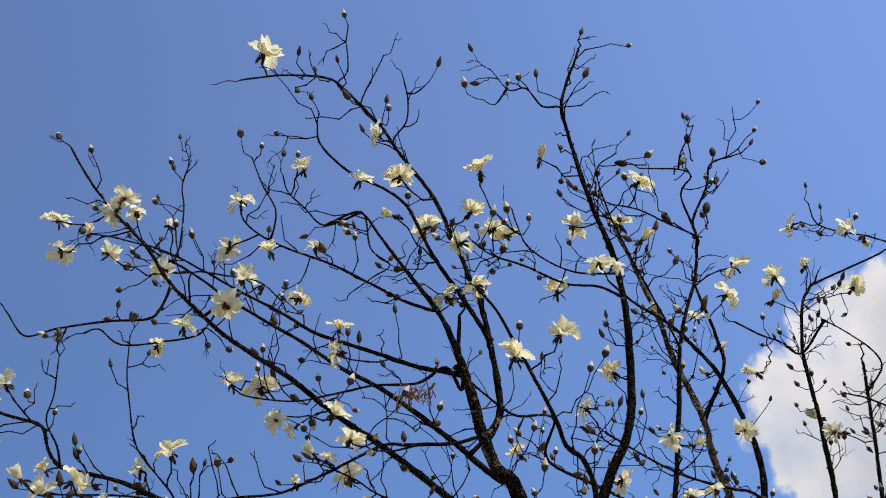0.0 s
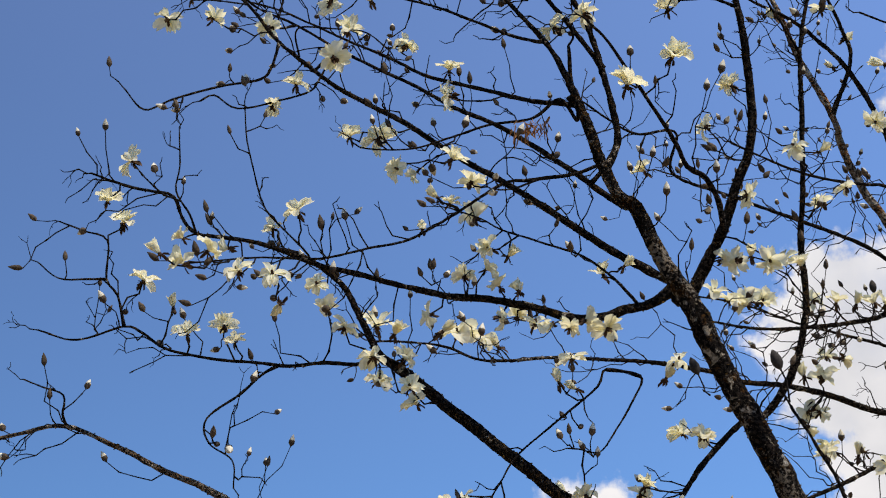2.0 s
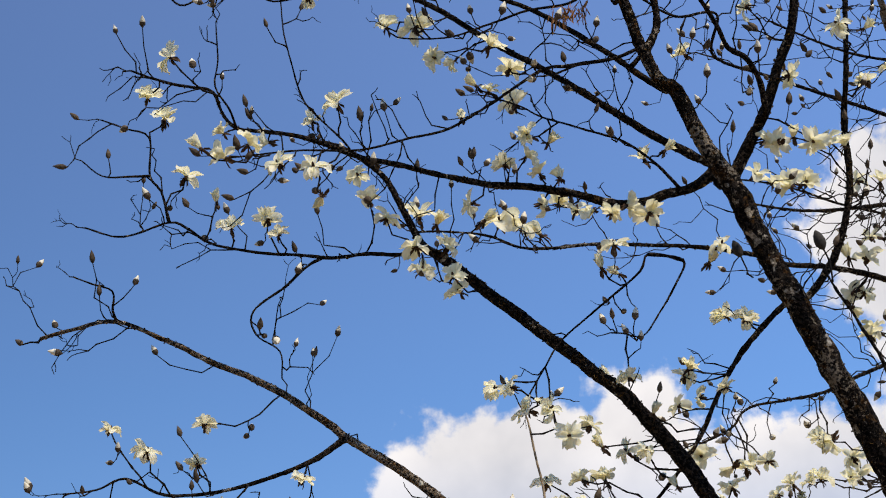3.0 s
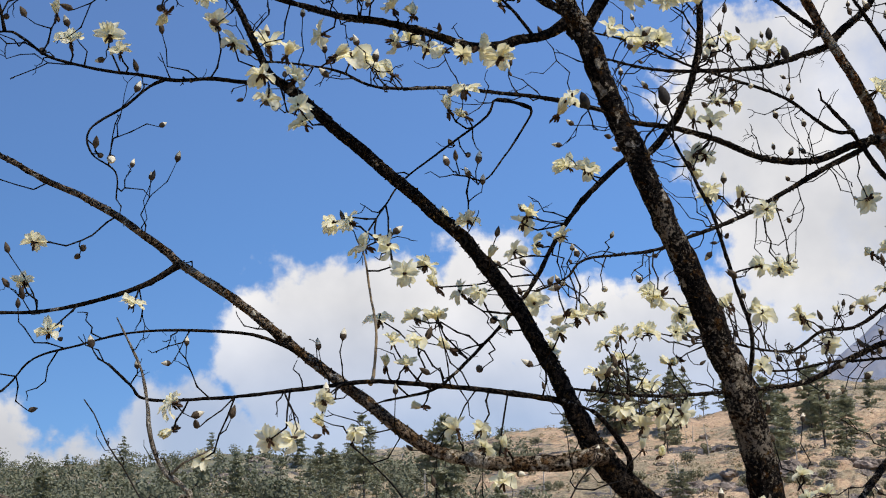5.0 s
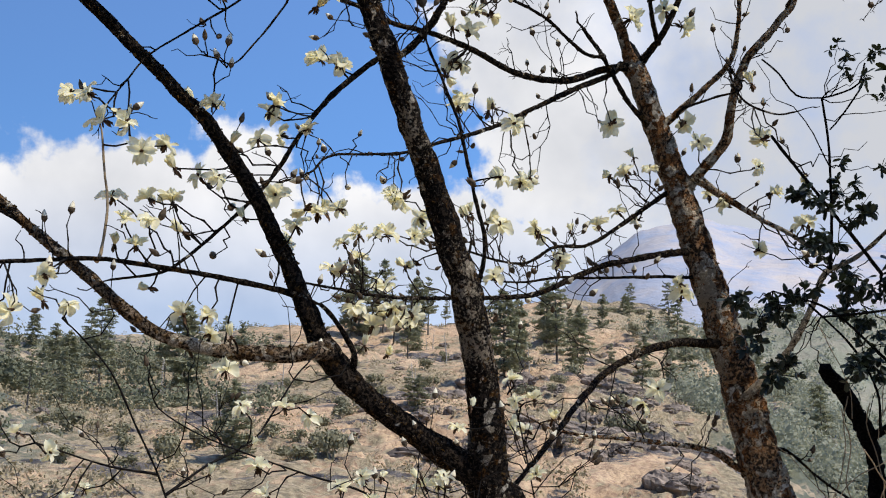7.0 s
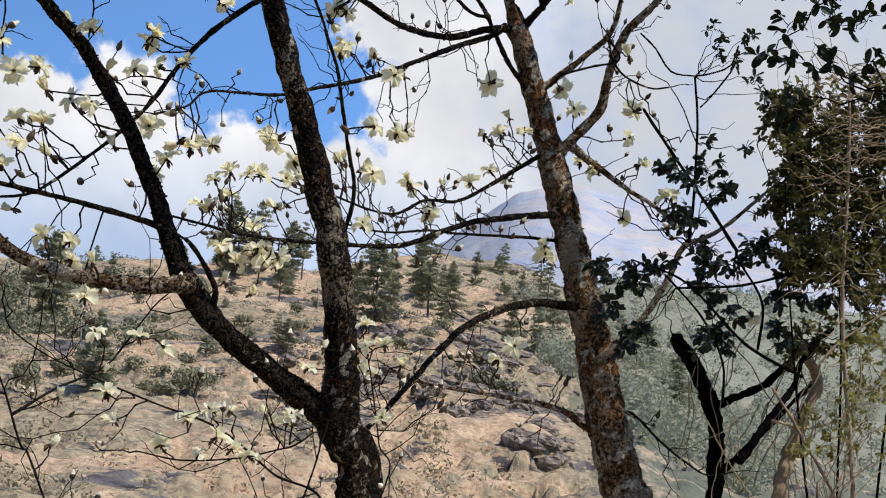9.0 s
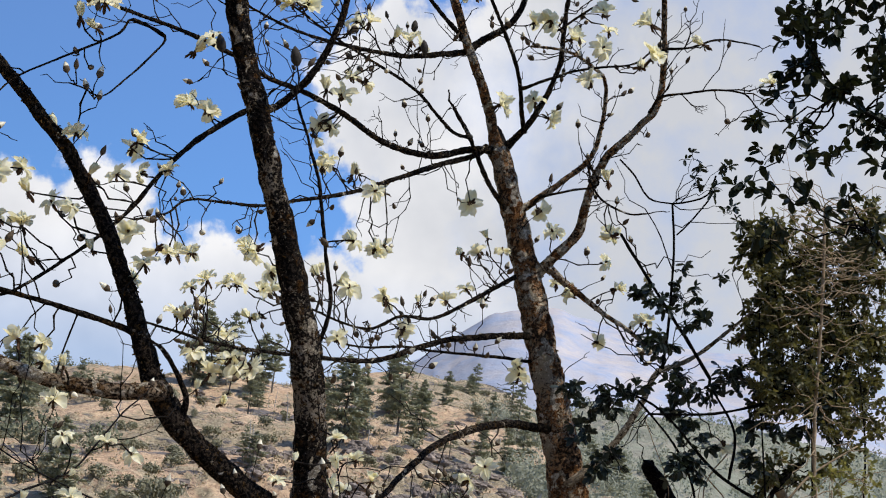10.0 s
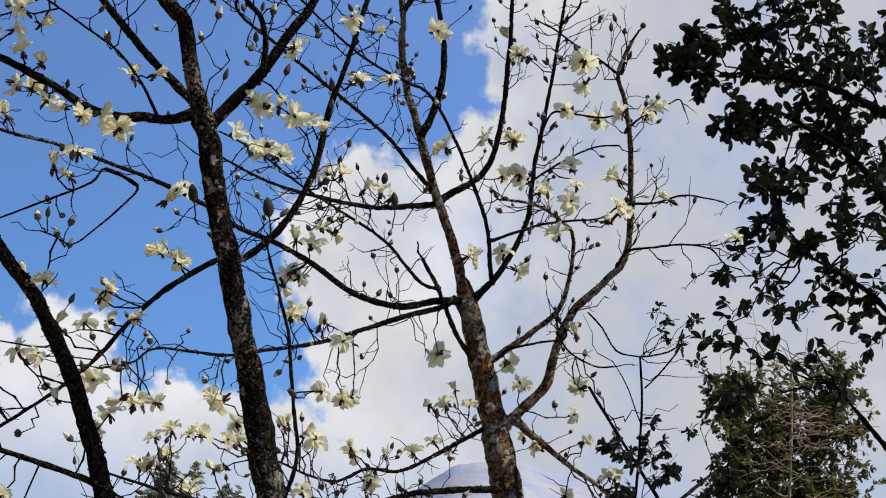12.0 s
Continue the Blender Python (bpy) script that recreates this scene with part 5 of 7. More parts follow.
magnolia_b.limb([(3.67, 12.18, 7.00), (3.51, 12.11, 6.85), (3.13, 11.91, 6.61), (2.71, 11.68, 6.32), (2.26, 11.41, 6.01), (1.77, 11.12, 5.75),
                 (1.42, 10.90, 5.57), (0.84, 10.54, 5.40), (0.67, 10.39, 5.21), (0.41, 10.20, 5.05)],
                0.036, 0.010, [(1.98, 11.40, 6.22), (2.23, 11.34, 6.14), (2.46, 11.37, 6.05), (0.41, 10.10, 4.93), (0.64, 10.21, 4.86), (0.81, 10.46, 4.91),
                 (2.01, 11.33, 6.20), (2.34, 11.61, 6.26), (2.62, 11.71, 6.16), (3.55, 12.13, 6.38), (2.65, 11.56, 5.61), (1.93, 11.14, 6.10),
                 (1.43, 10.63, 5.11), (2.53, 11.34, 5.51), (0.74, 10.39, 4.88)], spurs=6.8, bare=0.12, reach=0.6)
magnolia_b.limb([(3.79, 12.20, 7.00), (3.46, 12.09, 6.90), (3.03, 11.89, 6.68), (2.53, 11.66, 6.64), (2.09, 11.43, 6.74), (1.67, 11.21, 6.78),
                 (1.33, 11.03, 6.77), (1.00, 10.83, 6.82), (0.58, 10.59, 6.83), (0.19, 10.36, 6.79), (-0.22, 10.11, 6.74), (-0.75, 9.76, 6.61),
                 (-1.06, 9.67, 6.72), (-1.38, 9.44, 6.69), (-1.57, 9.30, 6.65)],
                0.043, 0.010, [(-1.49, 9.08, 6.66), (-1.39, 9.26, 6.67), (-0.95, 9.72, 6.85), (-0.78, 9.80, 6.83), (-0.66, 9.98, 6.81), (-0.09, 10.10, 6.71),
                 (0.67, 10.73, 6.73), (1.89, 11.32, 6.88), (1.89, 11.49, 6.62), (2.00, 11.51, 6.62), (2.05, 11.38, 6.90), (1.86, 11.38, 6.45)], spurs=6.8, bare=0.12, reach=0.6)
magnolia_b.limb([(3.31, 11.97, 7.90), (3.32, 12.10, 7.92), (3.11, 11.92, 7.78), (2.57, 11.46, 7.44), (1.94, 10.86, 7.15), (1.47, 10.38, 6.96),
                 (1.03, 9.86, 6.83), (0.98, 9.80, 6.82)],
                0.039, 0.010, [(2.05, 11.18, 7.54), (2.43, 11.28, 7.51), (2.58, 11.22, 7.48)], spurs=6.8, bare=0.12, reach=0.6)
magnolia_b.limb([(3.43, 11.98, 6.99), (3.46, 12.10, 7.03), (3.21, 11.92, 7.00), (2.73, 11.48, 7.14), (2.18, 11.02, 7.14), (1.74, 10.61, 7.11),
                 (1.32, 10.19, 7.11), (0.94, 9.80, 7.03)],
                0.023, 0.009, [(1.19, 9.98, 7.05), (1.38, 10.46, 7.27), (2.08, 11.19, 7.00), (1.06, 9.79, 7.05), (1.35, 10.10, 7.06), (1.48, 10.22, 7.13),
                 (2.17, 10.95, 6.88)], spurs=6.8, bare=0.12, reach=0.6)
magnolia_b.limb([(3.27, 11.95, 7.97), (3.23, 11.94, 7.99), (2.96, 11.76, 8.09), (2.58, 11.49, 8.24), (1.96, 11.07, 8.33), (1.38, 10.65, 8.39),
                 (0.90, 10.27, 8.44), (0.94, 9.86, 8.59), (0.59, 9.59, 8.45), (0.35, 9.37, 8.50), (0.19, 9.20, 8.55)],
                0.028, 0.011, [(0.66, 10.23, 8.46)], spurs=6.8, bare=0.12, reach=0.6)
magnolia_b.limb([(4.01, 12.10, 7.21), (3.90, 11.90, 7.33), (3.75, 11.67, 7.64), (3.43, 11.36, 7.98), (3.06, 11.03, 8.28), (2.78, 10.81, 8.42),
                 (2.56, 10.67, 8.38), (2.17, 10.42, 8.34), (1.80, 10.15, 8.35), (1.36, 9.80, 8.42)],
                0.028, 0.011, [(3.09, 11.02, 8.00)], spurs=6.8, bare=0.12, reach=0.6)
magnolia_b.limb([(4.05, 12.21, 6.32), (3.72, 12.10, 6.58), (3.55, 12.03, 6.82), (3.38, 11.96, 7.05), (3.22, 11.90, 7.22)],
                0.034, 0.023, spurs=0.5)
magnolia_b.limb([(3.55, 10.21, 9.90), (3.47, 10.80, 9.95), (3.23, 10.63, 9.96), (2.98, 10.47, 9.94), (2.74, 10.30, 9.95)],
                0.017, 0.011, [(2.86, 10.31, 9.37)], spurs=4.0, bare=0.2, reach=0.22)
magnolia_b.limb([(4.13, 11.10, 9.71), (4.13, 10.60, 9.64), (4.05, 10.51, 9.77), (3.79, 10.35, 9.86), (3.53, 10.20, 9.91)],
                0.014, 0.008, [], spurs=4.0, bare=0.2, reach=0.22)
magnolia_b.limb([(3.77, 11.00, 10.95), (4.39, 10.40, 10.93), (4.24, 10.34, 11.03), (3.93, 10.25, 11.02), (3.67, 10.16, 11.06), (3.61, 10.10, 11.27)],
                0.015, 0.009, [(3.44, 10.25, 11.09), (4.17, 10.35, 10.99), (3.89, 10.03, 10.86)], spurs=4.0, bare=0.2, reach=0.22)
magnolia_b.limb([(4.03, 11.20, 8.12), (3.96, 10.90, 8.30), (4.02, 10.80, 8.52), (4.18, 10.72, 8.52), (4.43, 10.60, 8.49), (4.61, 10.50, 8.53)],
                0.016, 0.011, [(4.45, 10.68, 8.50), (4.09, 10.65, 8.51)], spurs=4.0, bare=0.2, reach=0.22)
magnolia_b.limb([(3.96, 10.90, 8.30), (4.03, 11.20, 8.12), (3.94, 11.14, 7.89), (4.20, 11.02, 8.12), (4.50, 10.89, 8.32), (4.73, 10.80, 8.36)],
                0.016, 0.011, [(4.41, 11.03, 7.95)], spurs=4.0, bare=0.2, reach=0.22)
magnolia_b.limb([(3.82, 11.78, 7.50), (4.01, 11.30, 7.49), (4.18, 11.22, 7.56), (4.37, 11.12, 7.60), (4.66, 10.98, 7.65), (4.79, 10.90, 7.76)],
                0.019, 0.011, [(4.26, 10.74, 7.62), (4.62, 10.68, 7.48), (4.69, 10.59, 7.55), (4.31, 11.17, 7.47)], spurs=4.0, bare=0.2, reach=0.22)
magnolia_b.limb([(4.51, 11.44, 6.72), (4.54, 11.60, 6.78), (4.62, 11.49, 6.48), (4.87, 11.37, 6.32), (5.04, 11.30, 6.33)],
                0.016, 0.011, [(4.69, 11.21, 6.02), (5.15, 11.37, 5.76), (4.75, 11.46, 6.11)], spurs=4.0, bare=0.2, reach=0.22)
magnolia_b.limb([(4.85, 10.92, 8.65), (4.94, 11.20, 8.74), (5.04, 11.10, 8.88), (5.26, 10.93, 9.02), (5.35, 10.86, 9.07), (5.39, 10.80, 8.92)],
                0.014, 0.009, [(4.97, 10.75, 8.74)], spurs=4.0, bare=0.2, reach=0.22)
magnolia_b.limb([(4.20, 12.15, 6.50), (4.19, 11.90, 6.50), (4.41, 11.72, 6.56), (4.63, 11.54, 6.61), (4.47, 11.40, 6.76)],
                0.017, 0.011, [(4.22, 11.97, 6.38)], spurs=4.0, bare=0.2, reach=0.22)
magnolia_b.limb([(4.84, 12.27, 3.86), (4.81, 12.10, 3.84), (5.01, 12.04, 4.03), (5.23, 11.97, 4.32), (5.40, 11.88, 4.69), (5.49, 11.82, 4.96),
                 (5.78, 11.76, 5.12), (6.08, 11.67, 5.40), (6.34, 11.60, 5.67)],
                0.053, 0.017, spurs=2.0, coat=BARK_PALE)
magnolia_b.pod((2.68, 11.00, 7.29), (-0.2, 0, 1))
magnolia_b.pod((2.63, 11.40, 7.67), (0, 0, 1), 0.9)
magnolia_b.flowers([(-1.06, 9.53, 6.78), (0.90, 10.29, 4.90), (4.93, 11.64, 5.64), (5.09, 11.34, 5.28), (4.67, 11.39, 6.60), (4.56, 10.38, 8.46), (5.11, 10.87, 8.91),
                    (3.94, 11.70, 8.63), (3.85, 11.06, 7.93), (4.29, 10.87, 8.04), (2.36, 10.45, 8.24), (2.95, 11.40, 9.46), (3.90, 12.06, 5.94), (0.78, 10.55, 6.81),
                    (2.73, 11.51, 7.59)])
magnolia_b.done()

magnolia_d = Magnolia("low young magnolia with thin boughs and white flowers", TWIG, TWIG, 21, (0.9, 6.6, 0.0), 0.62)
magnolia_d.limb([(0.90, 6.60, -0.05), (0.53, 6.51, 1.30), (0.09, 6.40, 2.28), (0.02, 6.36, 2.38), (-0.08, 6.26, 2.62), (-0.18, 6.19, 2.81),
                 (-0.29, 6.10, 3.02), (-0.43, 6.02, 3.17), (-0.48, 6.00, 3.21)],
                0.011, 0.005, [(0.14, 6.47, 2.40), (-0.22, 6.47, 2.39)], spurs=5.0)
magnolia_d.limb([(-0.08, 6.40, 2.61), (-0.29, 6.24, 2.63), (-0.49, 6.07, 2.68), (-0.57, 6.00, 2.70)],
                0.007, 0.004, [(-0.43, 6.02, 2.46), (-0.39, 6.33, 2.53)], spurs=5.0)
magnolia_d.limb([(0.90, 6.60, -0.05), (1.15, 6.60, 1.25), (1.46, 6.60, 2.17), (1.17, 6.53, 2.37), (0.89, 6.46, 2.55), (0.59, 6.39, 2.63),
                 (0.28, 6.32, 2.72), (0.06, 6.26, 2.80), (-0.09, 6.22, 2.89), (-0.12, 6.20, 2.96)],
                0.014, 0.004, [(0.36, 6.00, 2.63), (0.41, 6.49, 2.54), (0.95, 6.58, 2.64), (0.88, 6.38, 2.50), (0.82, 6.10, 2.61), (0.73, 6.22, 2.56),
                 (0.95, 6.27, 2.45), (1.04, 6.39, 2.43)], spurs=5.0)
magnolia_d.limb([(-0.04, 6.40, 2.52), (0.13, 6.60, 2.67), (0.33, 6.80, 2.81), (0.43, 6.94, 2.97), (0.54, 7.12, 3.18), (0.61, 7.20, 3.27)],
                0.008, 0.005, [(0.27, 6.75, 2.97), (0.48, 6.86, 2.98), (0.62, 7.14, 2.97), (0.15, 6.33, 2.61), (0.33, 6.67, 2.78), (0.90, 7.30, 3.38)], spurs=5.0)
magnolia_d.limb([(0.90, 6.60, -0.05), (1.15, 6.74, 1.41), (1.45, 6.90, 2.53), (1.29, 6.83, 2.51), (1.03, 6.72, 2.43), (0.75, 6.60, 2.39),
                 (0.53, 6.50, 2.41)],
                0.010, 0.005, [(1.12, 6.57, 2.64), (1.26, 6.87, 2.63), (0.64, 6.62, 2.45), (0.83, 6.62, 2.43), (1.19, 6.89, 2.62), (1.24, 6.53, 2.65)], spurs=5.0)
magnolia_d.limb([(0.90, 6.60, -0.05), (1.30, 6.69, 1.33), (1.78, 6.80, 2.34), (1.72, 6.72, 2.56), (1.65, 6.63, 2.80), (1.58, 6.55, 3.01),
                 (1.52, 6.50, 3.14)],
                0.009, 0.004, [(1.27, 6.37, 2.87), (1.52, 6.33, 3.10), (1.63, 6.32, 3.01), (1.71, 6.28, 2.92), (1.71, 6.63, 2.68), (1.66, 6.66, 2.90),
                 (1.35, 6.45, 2.98), (1.53, 6.25, 2.99)], spurs=5.0)
magnolia_d.flowers([(-0.47, 5.88, 3.27), (-0.63, 5.90, 2.73), (-0.50, 5.92, 2.66), (1.53, 6.46, 2.91)])
magnolia_d.done()

# stems of the shrubs beside the second magnolia
SHRUB_STEMS = {}
SHRUB_STEMS["stub"] = ([(6.26, 12.60, 2.23), (6.28, 12.60, 2.66), (6.30, 12.60, 2.93), (6.24, 12.60, 3.47), (6.04, 12.60, 3.88), (5.79, 12.60, 4.20)], 0.092, 0.074)
SHRUB_STEMS["arm"] = ([(6.26, 12.60, 3.56), (6.41, 12.47, 3.66), (6.62, 12.30, 3.79), (6.85, 12.04, 4.10), (7.08, 11.80, 4.35)], 0.044, 0.021)
SHRUB_STEMS["arm2"] = ([(6.33, 12.60, 2.90), (6.58, 12.37, 3.25), (6.79, 12.19, 3.54), (6.99, 12.00, 3.83)], 0.035, 0.019)
SHRUB_STEMS["dead1"] = ([(5.85, 11.40, 4.89), (5.59, 11.35, 5.18), (5.14, 11.27, 5.65), (4.77, 11.20, 6.05)], 0.018, 0.014)
SHRUB_STEMS["dead2"] = ([(5.36, 11.40, 4.91), (5.38, 11.37, 5.38), (5.36, 11.33, 6.06), (5.30, 11.30, 6.48)], 0.016, 0.010)
SHRUB_STEMS["whip"] = ([(5.35, 11.40, 6.52), (5.07, 11.33, 6.50), (4.88, 11.26, 6.67), (4.70, 11.20, 6.77)], 0.008, 0.008)
SHRUB_STEMS["whip2"] = ([(5.35, 11.40, 6.52), (5.51, 11.33, 6.56), (5.65, 11.27, 6.64), (5.68, 11.20, 6.81)], 0.008, 0.009)
SHRUB_STEMS["whip3"] = ([(5.41, 11.40, 6.22), (5.50, 11.32, 6.34), (5.62, 11.20, 6.55)], 0.008, 0.009)
SHRUB_STEMS["bow"] = ([(6.00, 11.50, 2.96), (6.37, 11.50, 3.49), (6.53, 11.50, 3.72), (6.59, 11.50, 3.94), (6.76, 11.50, 4.15)], 0.042, 0.020)
SHRUB_STEMS["slant"] = ([(4.78, 11.30, 4.66), (5.32, 11.30, 4.51), (5.92, 11.30, 4.02), (6.50, 11.30, 3.78)], 0.008, 0.016)
SHRUB_STEMS["reach"] = ([(5.19, 11.25, 4.44), (5.85, 11.25, 4.55), (6.47, 11.25, 4.78), (7.04, 11.25, 5.08)], 0.010, 0.018)
SHRUB_STEMS["fork"] = ([(5.86, 11.35, 4.78), (6.10, 11.35, 4.42), (6.07, 11.35, 3.99)], 0.010, 0.013)
SHRUB_STEMS["drop"] = ([(5.13, 11.40, 4.60), (5.53, 11.40, 4.23), (5.75, 11.40, 3.85), (5.77, 11.40, 3.49)], 0.009, 0.012)
# pale saplings low on the left
SAPLINGS = {}
SAPLINGS["one"] = ([(-1.56, 7.50, 3.04), (-1.59, 7.50, 3.24), (-1.69, 7.50, 3.32), (-1.76, 7.50, 3.42), (-1.81, 7.50, 3.57), (-1.83, 7.50, 3.73), (-1.87, 7.50, 3.91), (-1.93, 7.50, 4.04),
                    (-2.02, 7.46, 4.22)], 0.050, 0.004)
SAPLINGS["two"] = ([(-1.59, 7.50, 3.20), (-1.70, 7.47, 3.09), (-1.97, 7.45, 3.07), (-2.15, 7.45, 3.09), (-2.36, 7.42, 3.12), (-2.60, 7.40, 3.22)], 0.030, 0.014)
SAPLINGS["three"] = ([(-1.69, 7.40, 3.03), (-1.81, 7.40, 3.18), (-1.92, 7.40, 3.36), (-2.01, 7.40, 3.48), (-2.10, 7.40, 3.66), (-2.16, 7.40, 3.74)], 0.010, 0.004)
SAPLINGS["five"] = ([(-1.69, 7.50, 3.32), (-1.59, 7.42, 3.38), (-1.48, 7.42, 3.43), (-1.43, 7.42, 3.46)], 0.009, 0.005)

# the big-leaved evergreen: place and radius of each leafy spray
BIG_SPRAYS = [
    (4.24, 8.56, 7.92, 0.15), (4.11, 7.88, 7.69, 0.16), (4.45, 8.38, 7.78, 0.14), (4.72, 8.47, 8.32, 0.26), (4.97, 8.20, 8.41, 0.31),
    (5.16, 7.75, 8.00, 0.32), (5.79, 8.15, 8.20, 0.29), (4.89, 8.38, 7.95, 0.21), (5.39, 8.56, 8.09, 0.29), (5.70, 8.38, 7.87, 0.29),
    (4.45, 7.97, 7.21, 0.15), (4.80, 8.11, 7.29, 0.22), (5.48, 8.60, 7.63, 0.29), (6.02, 8.56, 7.63, 0.27), (4.65, 7.79, 6.62, 0.17),
    (5.15, 8.29, 7.03, 0.22), (5.17, 8.56, 6.76, 0.19), (5.15, 8.02, 6.36, 0.13), (5.66, 8.47, 7.14, 0.21), (5.40, 7.75, 6.41, 0.23),
    (5.59, 7.75, 6.72, 0.20), (5.67, 8.56, 6.40, 0.16), (5.95, 8.42, 6.32, 0.21)]
# the dense heart of its crown
BIG_SPRAYS_HEART = [
    (5.20, 8.40, 7.95, 0.28), (5.46, 8.40, 7.76, 0.30), (5.31, 8.35, 7.32, 0.24), (5.09, 8.40, 8.39, 0.25), (4.83, 8.40, 8.32, 0.18), (4.78, 8.30, 7.42, 0.15),
    (5.05, 8.40, 7.02, 0.15), (5.03, 8.40, 6.68, 0.14), (5.28, 8.20, 8.60, 0.28), (5.62, 8.40, 7.57, 0.24)]
# its lower boughs: place and radius of each leafy spray
BIG_SPRAYS_LOW = [
    (5.04, 8.76, 6.56, 0.15), (4.72, 8.49, 6.16, 0.13), (5.04, 8.45, 6.26, 0.14), (4.91, 8.67, 5.98, 0.15), (4.83, 8.00, 5.81, 0.15),
    (5.29, 8.40, 5.98, 0.14), (4.67, 8.45, 5.66, 0.12), (5.02, 8.58, 5.71, 0.16), (5.49, 8.04, 5.87, 0.11), (5.30, 8.67, 5.70, 0.15),
    (4.79, 8.31, 5.28, 0.14), (5.38, 8.31, 5.70, 0.13), (5.96, 8.40, 5.94, 0.15), (5.51, 8.22, 5.40, 0.13), (5.93, 7.95, 7.67, 0.33),
    (6.01, 7.95, 6.63, 0.31), (6.60, 8.58, 9.12, 0.42)]
# the dense olive shrub: place and radius of each leafy spray
SMALL_SPRAYS = [
    (7.16, 10.95, 6.48, 0.25), (6.33, 11.49, 6.30, 0.21),
    (6.60, 11.31, 6.19, 0.33), (7.13, 11.49, 6.27, 0.34), (7.40, 11.31, 6.16, 0.29), (6.39, 11.31, 5.81, 0.27), (6.80, 11.40, 5.74, 0.33),
    (7.33, 11.58, 5.81, 0.34), (6.54, 11.67, 5.52, 0.24), (6.61, 11.13, 5.21, 0.32), (7.13, 11.31, 5.27, 0.33), (7.60, 11.54, 5.50, 0.29),
    (6.40, 11.13, 4.86, 0.28), (7.07, 11.58, 4.92, 0.33), (7.61, 11.76, 4.97, 0.30), 
    (7.17, 11.40, 4.42, 0.31), (6.69, 11.58, 4.15, 0.23)]
# the low sunlit shrub: place and radius of each leafy spray
YELLOW_SPRAYS = [
    (7.12, 11.30, 4.13, 0.20), (7.42, 11.30, 4.07, 0.22), (7.02, 11.30, 3.80, 0.18), (7.32, 11.30, 3.68, 0.22), (7.51, 11.30, 3.39, 0.22), (7.10, 11.30, 3.39, 0.20), (6.88, 11.30, 3.21, 0.18),
    (6.55, 10.42, 3.98, 0.18), (6.82, 10.33, 4.05, 0.22), (7.05, 10.96, 3.83, 0.25), (6.89, 10.33, 3.53, 0.24), (6.36, 10.15, 3.55, 0.17),
    (6.42, 10.69, 3.24, 0.22), (6.74, 10.60, 3.28, 0.25), (6.96, 10.42, 3.20, 0.24), (6.40, 10.96, 3.35, 0.16), (7.22, 10.60, 3.88, 0.24),
    (5.87, 10.15, 3.02, 0.17)]
# the dark holly-like shrub: place and radius of each leafy spray
HOLLY_SPRAYS = [
    (4.48, 11.19, 4.51, 0.16), (4.82, 11.54, 4.49, 0.18), (4.72, 11.63, 4.27, 0.16), (4.87, 11.32, 4.46, 0.16), (5.04, 11.23, 4.60, 0.17),
    (5.06, 11.68, 4.06, 0.14), (4.87, 11.54, 3.93, 0.13), (5.22, 11.23, 5.49, 0.15), (5.47, 11.37, 5.60, 0.16), (5.29, 11.77, 5.69, 0.12),
    (5.51, 11.05, 5.31, 0.14), (5.38, 11.81, 5.16, 0.18), (5.19, 11.05, 5.08, 0.13), (5.71, 11.86, 4.98, 0.14), (5.50, 11.23, 4.71, 0.17),
    (5.65, 11.41, 4.47, 0.15), (5.71, 11.32, 4.20, 0.18)]
# its side towards the olive shrub: place and radius of each leafy spray
HOLLY_SIDE = [
    (5.46, 11.14, 4.01, 0.14), (5.62, 11.68, 4.62, 0.14), (5.96, 11.68, 4.85, 0.16),
    (6.28, 11.86, 5.01, 0.19), (6.38, 11.40, 4.79, 0.17), (6.73, 11.40, 4.79, 0.18), (6.22, 11.40, 4.52, 0.15), (6.60, 11.40, 4.50, 0.17), (6.89, 11.40, 4.59, 0.17),
    (6.30, 11.40, 4.13, 0.13), (5.68, 11.40, 4.00, 0.12), (6.13, 11.40, 4.97, 0.15), (6.47, 11.40, 5.13, 0.17), (6.78, 11.40, 5.07, 0.18), (7.02, 11.40, 4.88, 0.17)]
# its uppermost tips: place and radius of each leafy spray
HOLLY_TIPS = [
    (5.41, 11.18, 6.92, 0.10), (5.50, 11.18, 6.86, 0.10), (5.83, 11.31, 6.97, 0.10), (5.40, 11.04, 6.59, 0.09), (5.47, 10.82, 6.51, 0.10),
    (5.37, 11.13, 5.79, 0.07), (5.68, 11.00, 5.76, 0.08), (5.96, 11.40, 6.56, 0.09), (5.90, 11.09, 6.35, 0.10)]
TUFT = (-0.18, 7.60, 7.33)

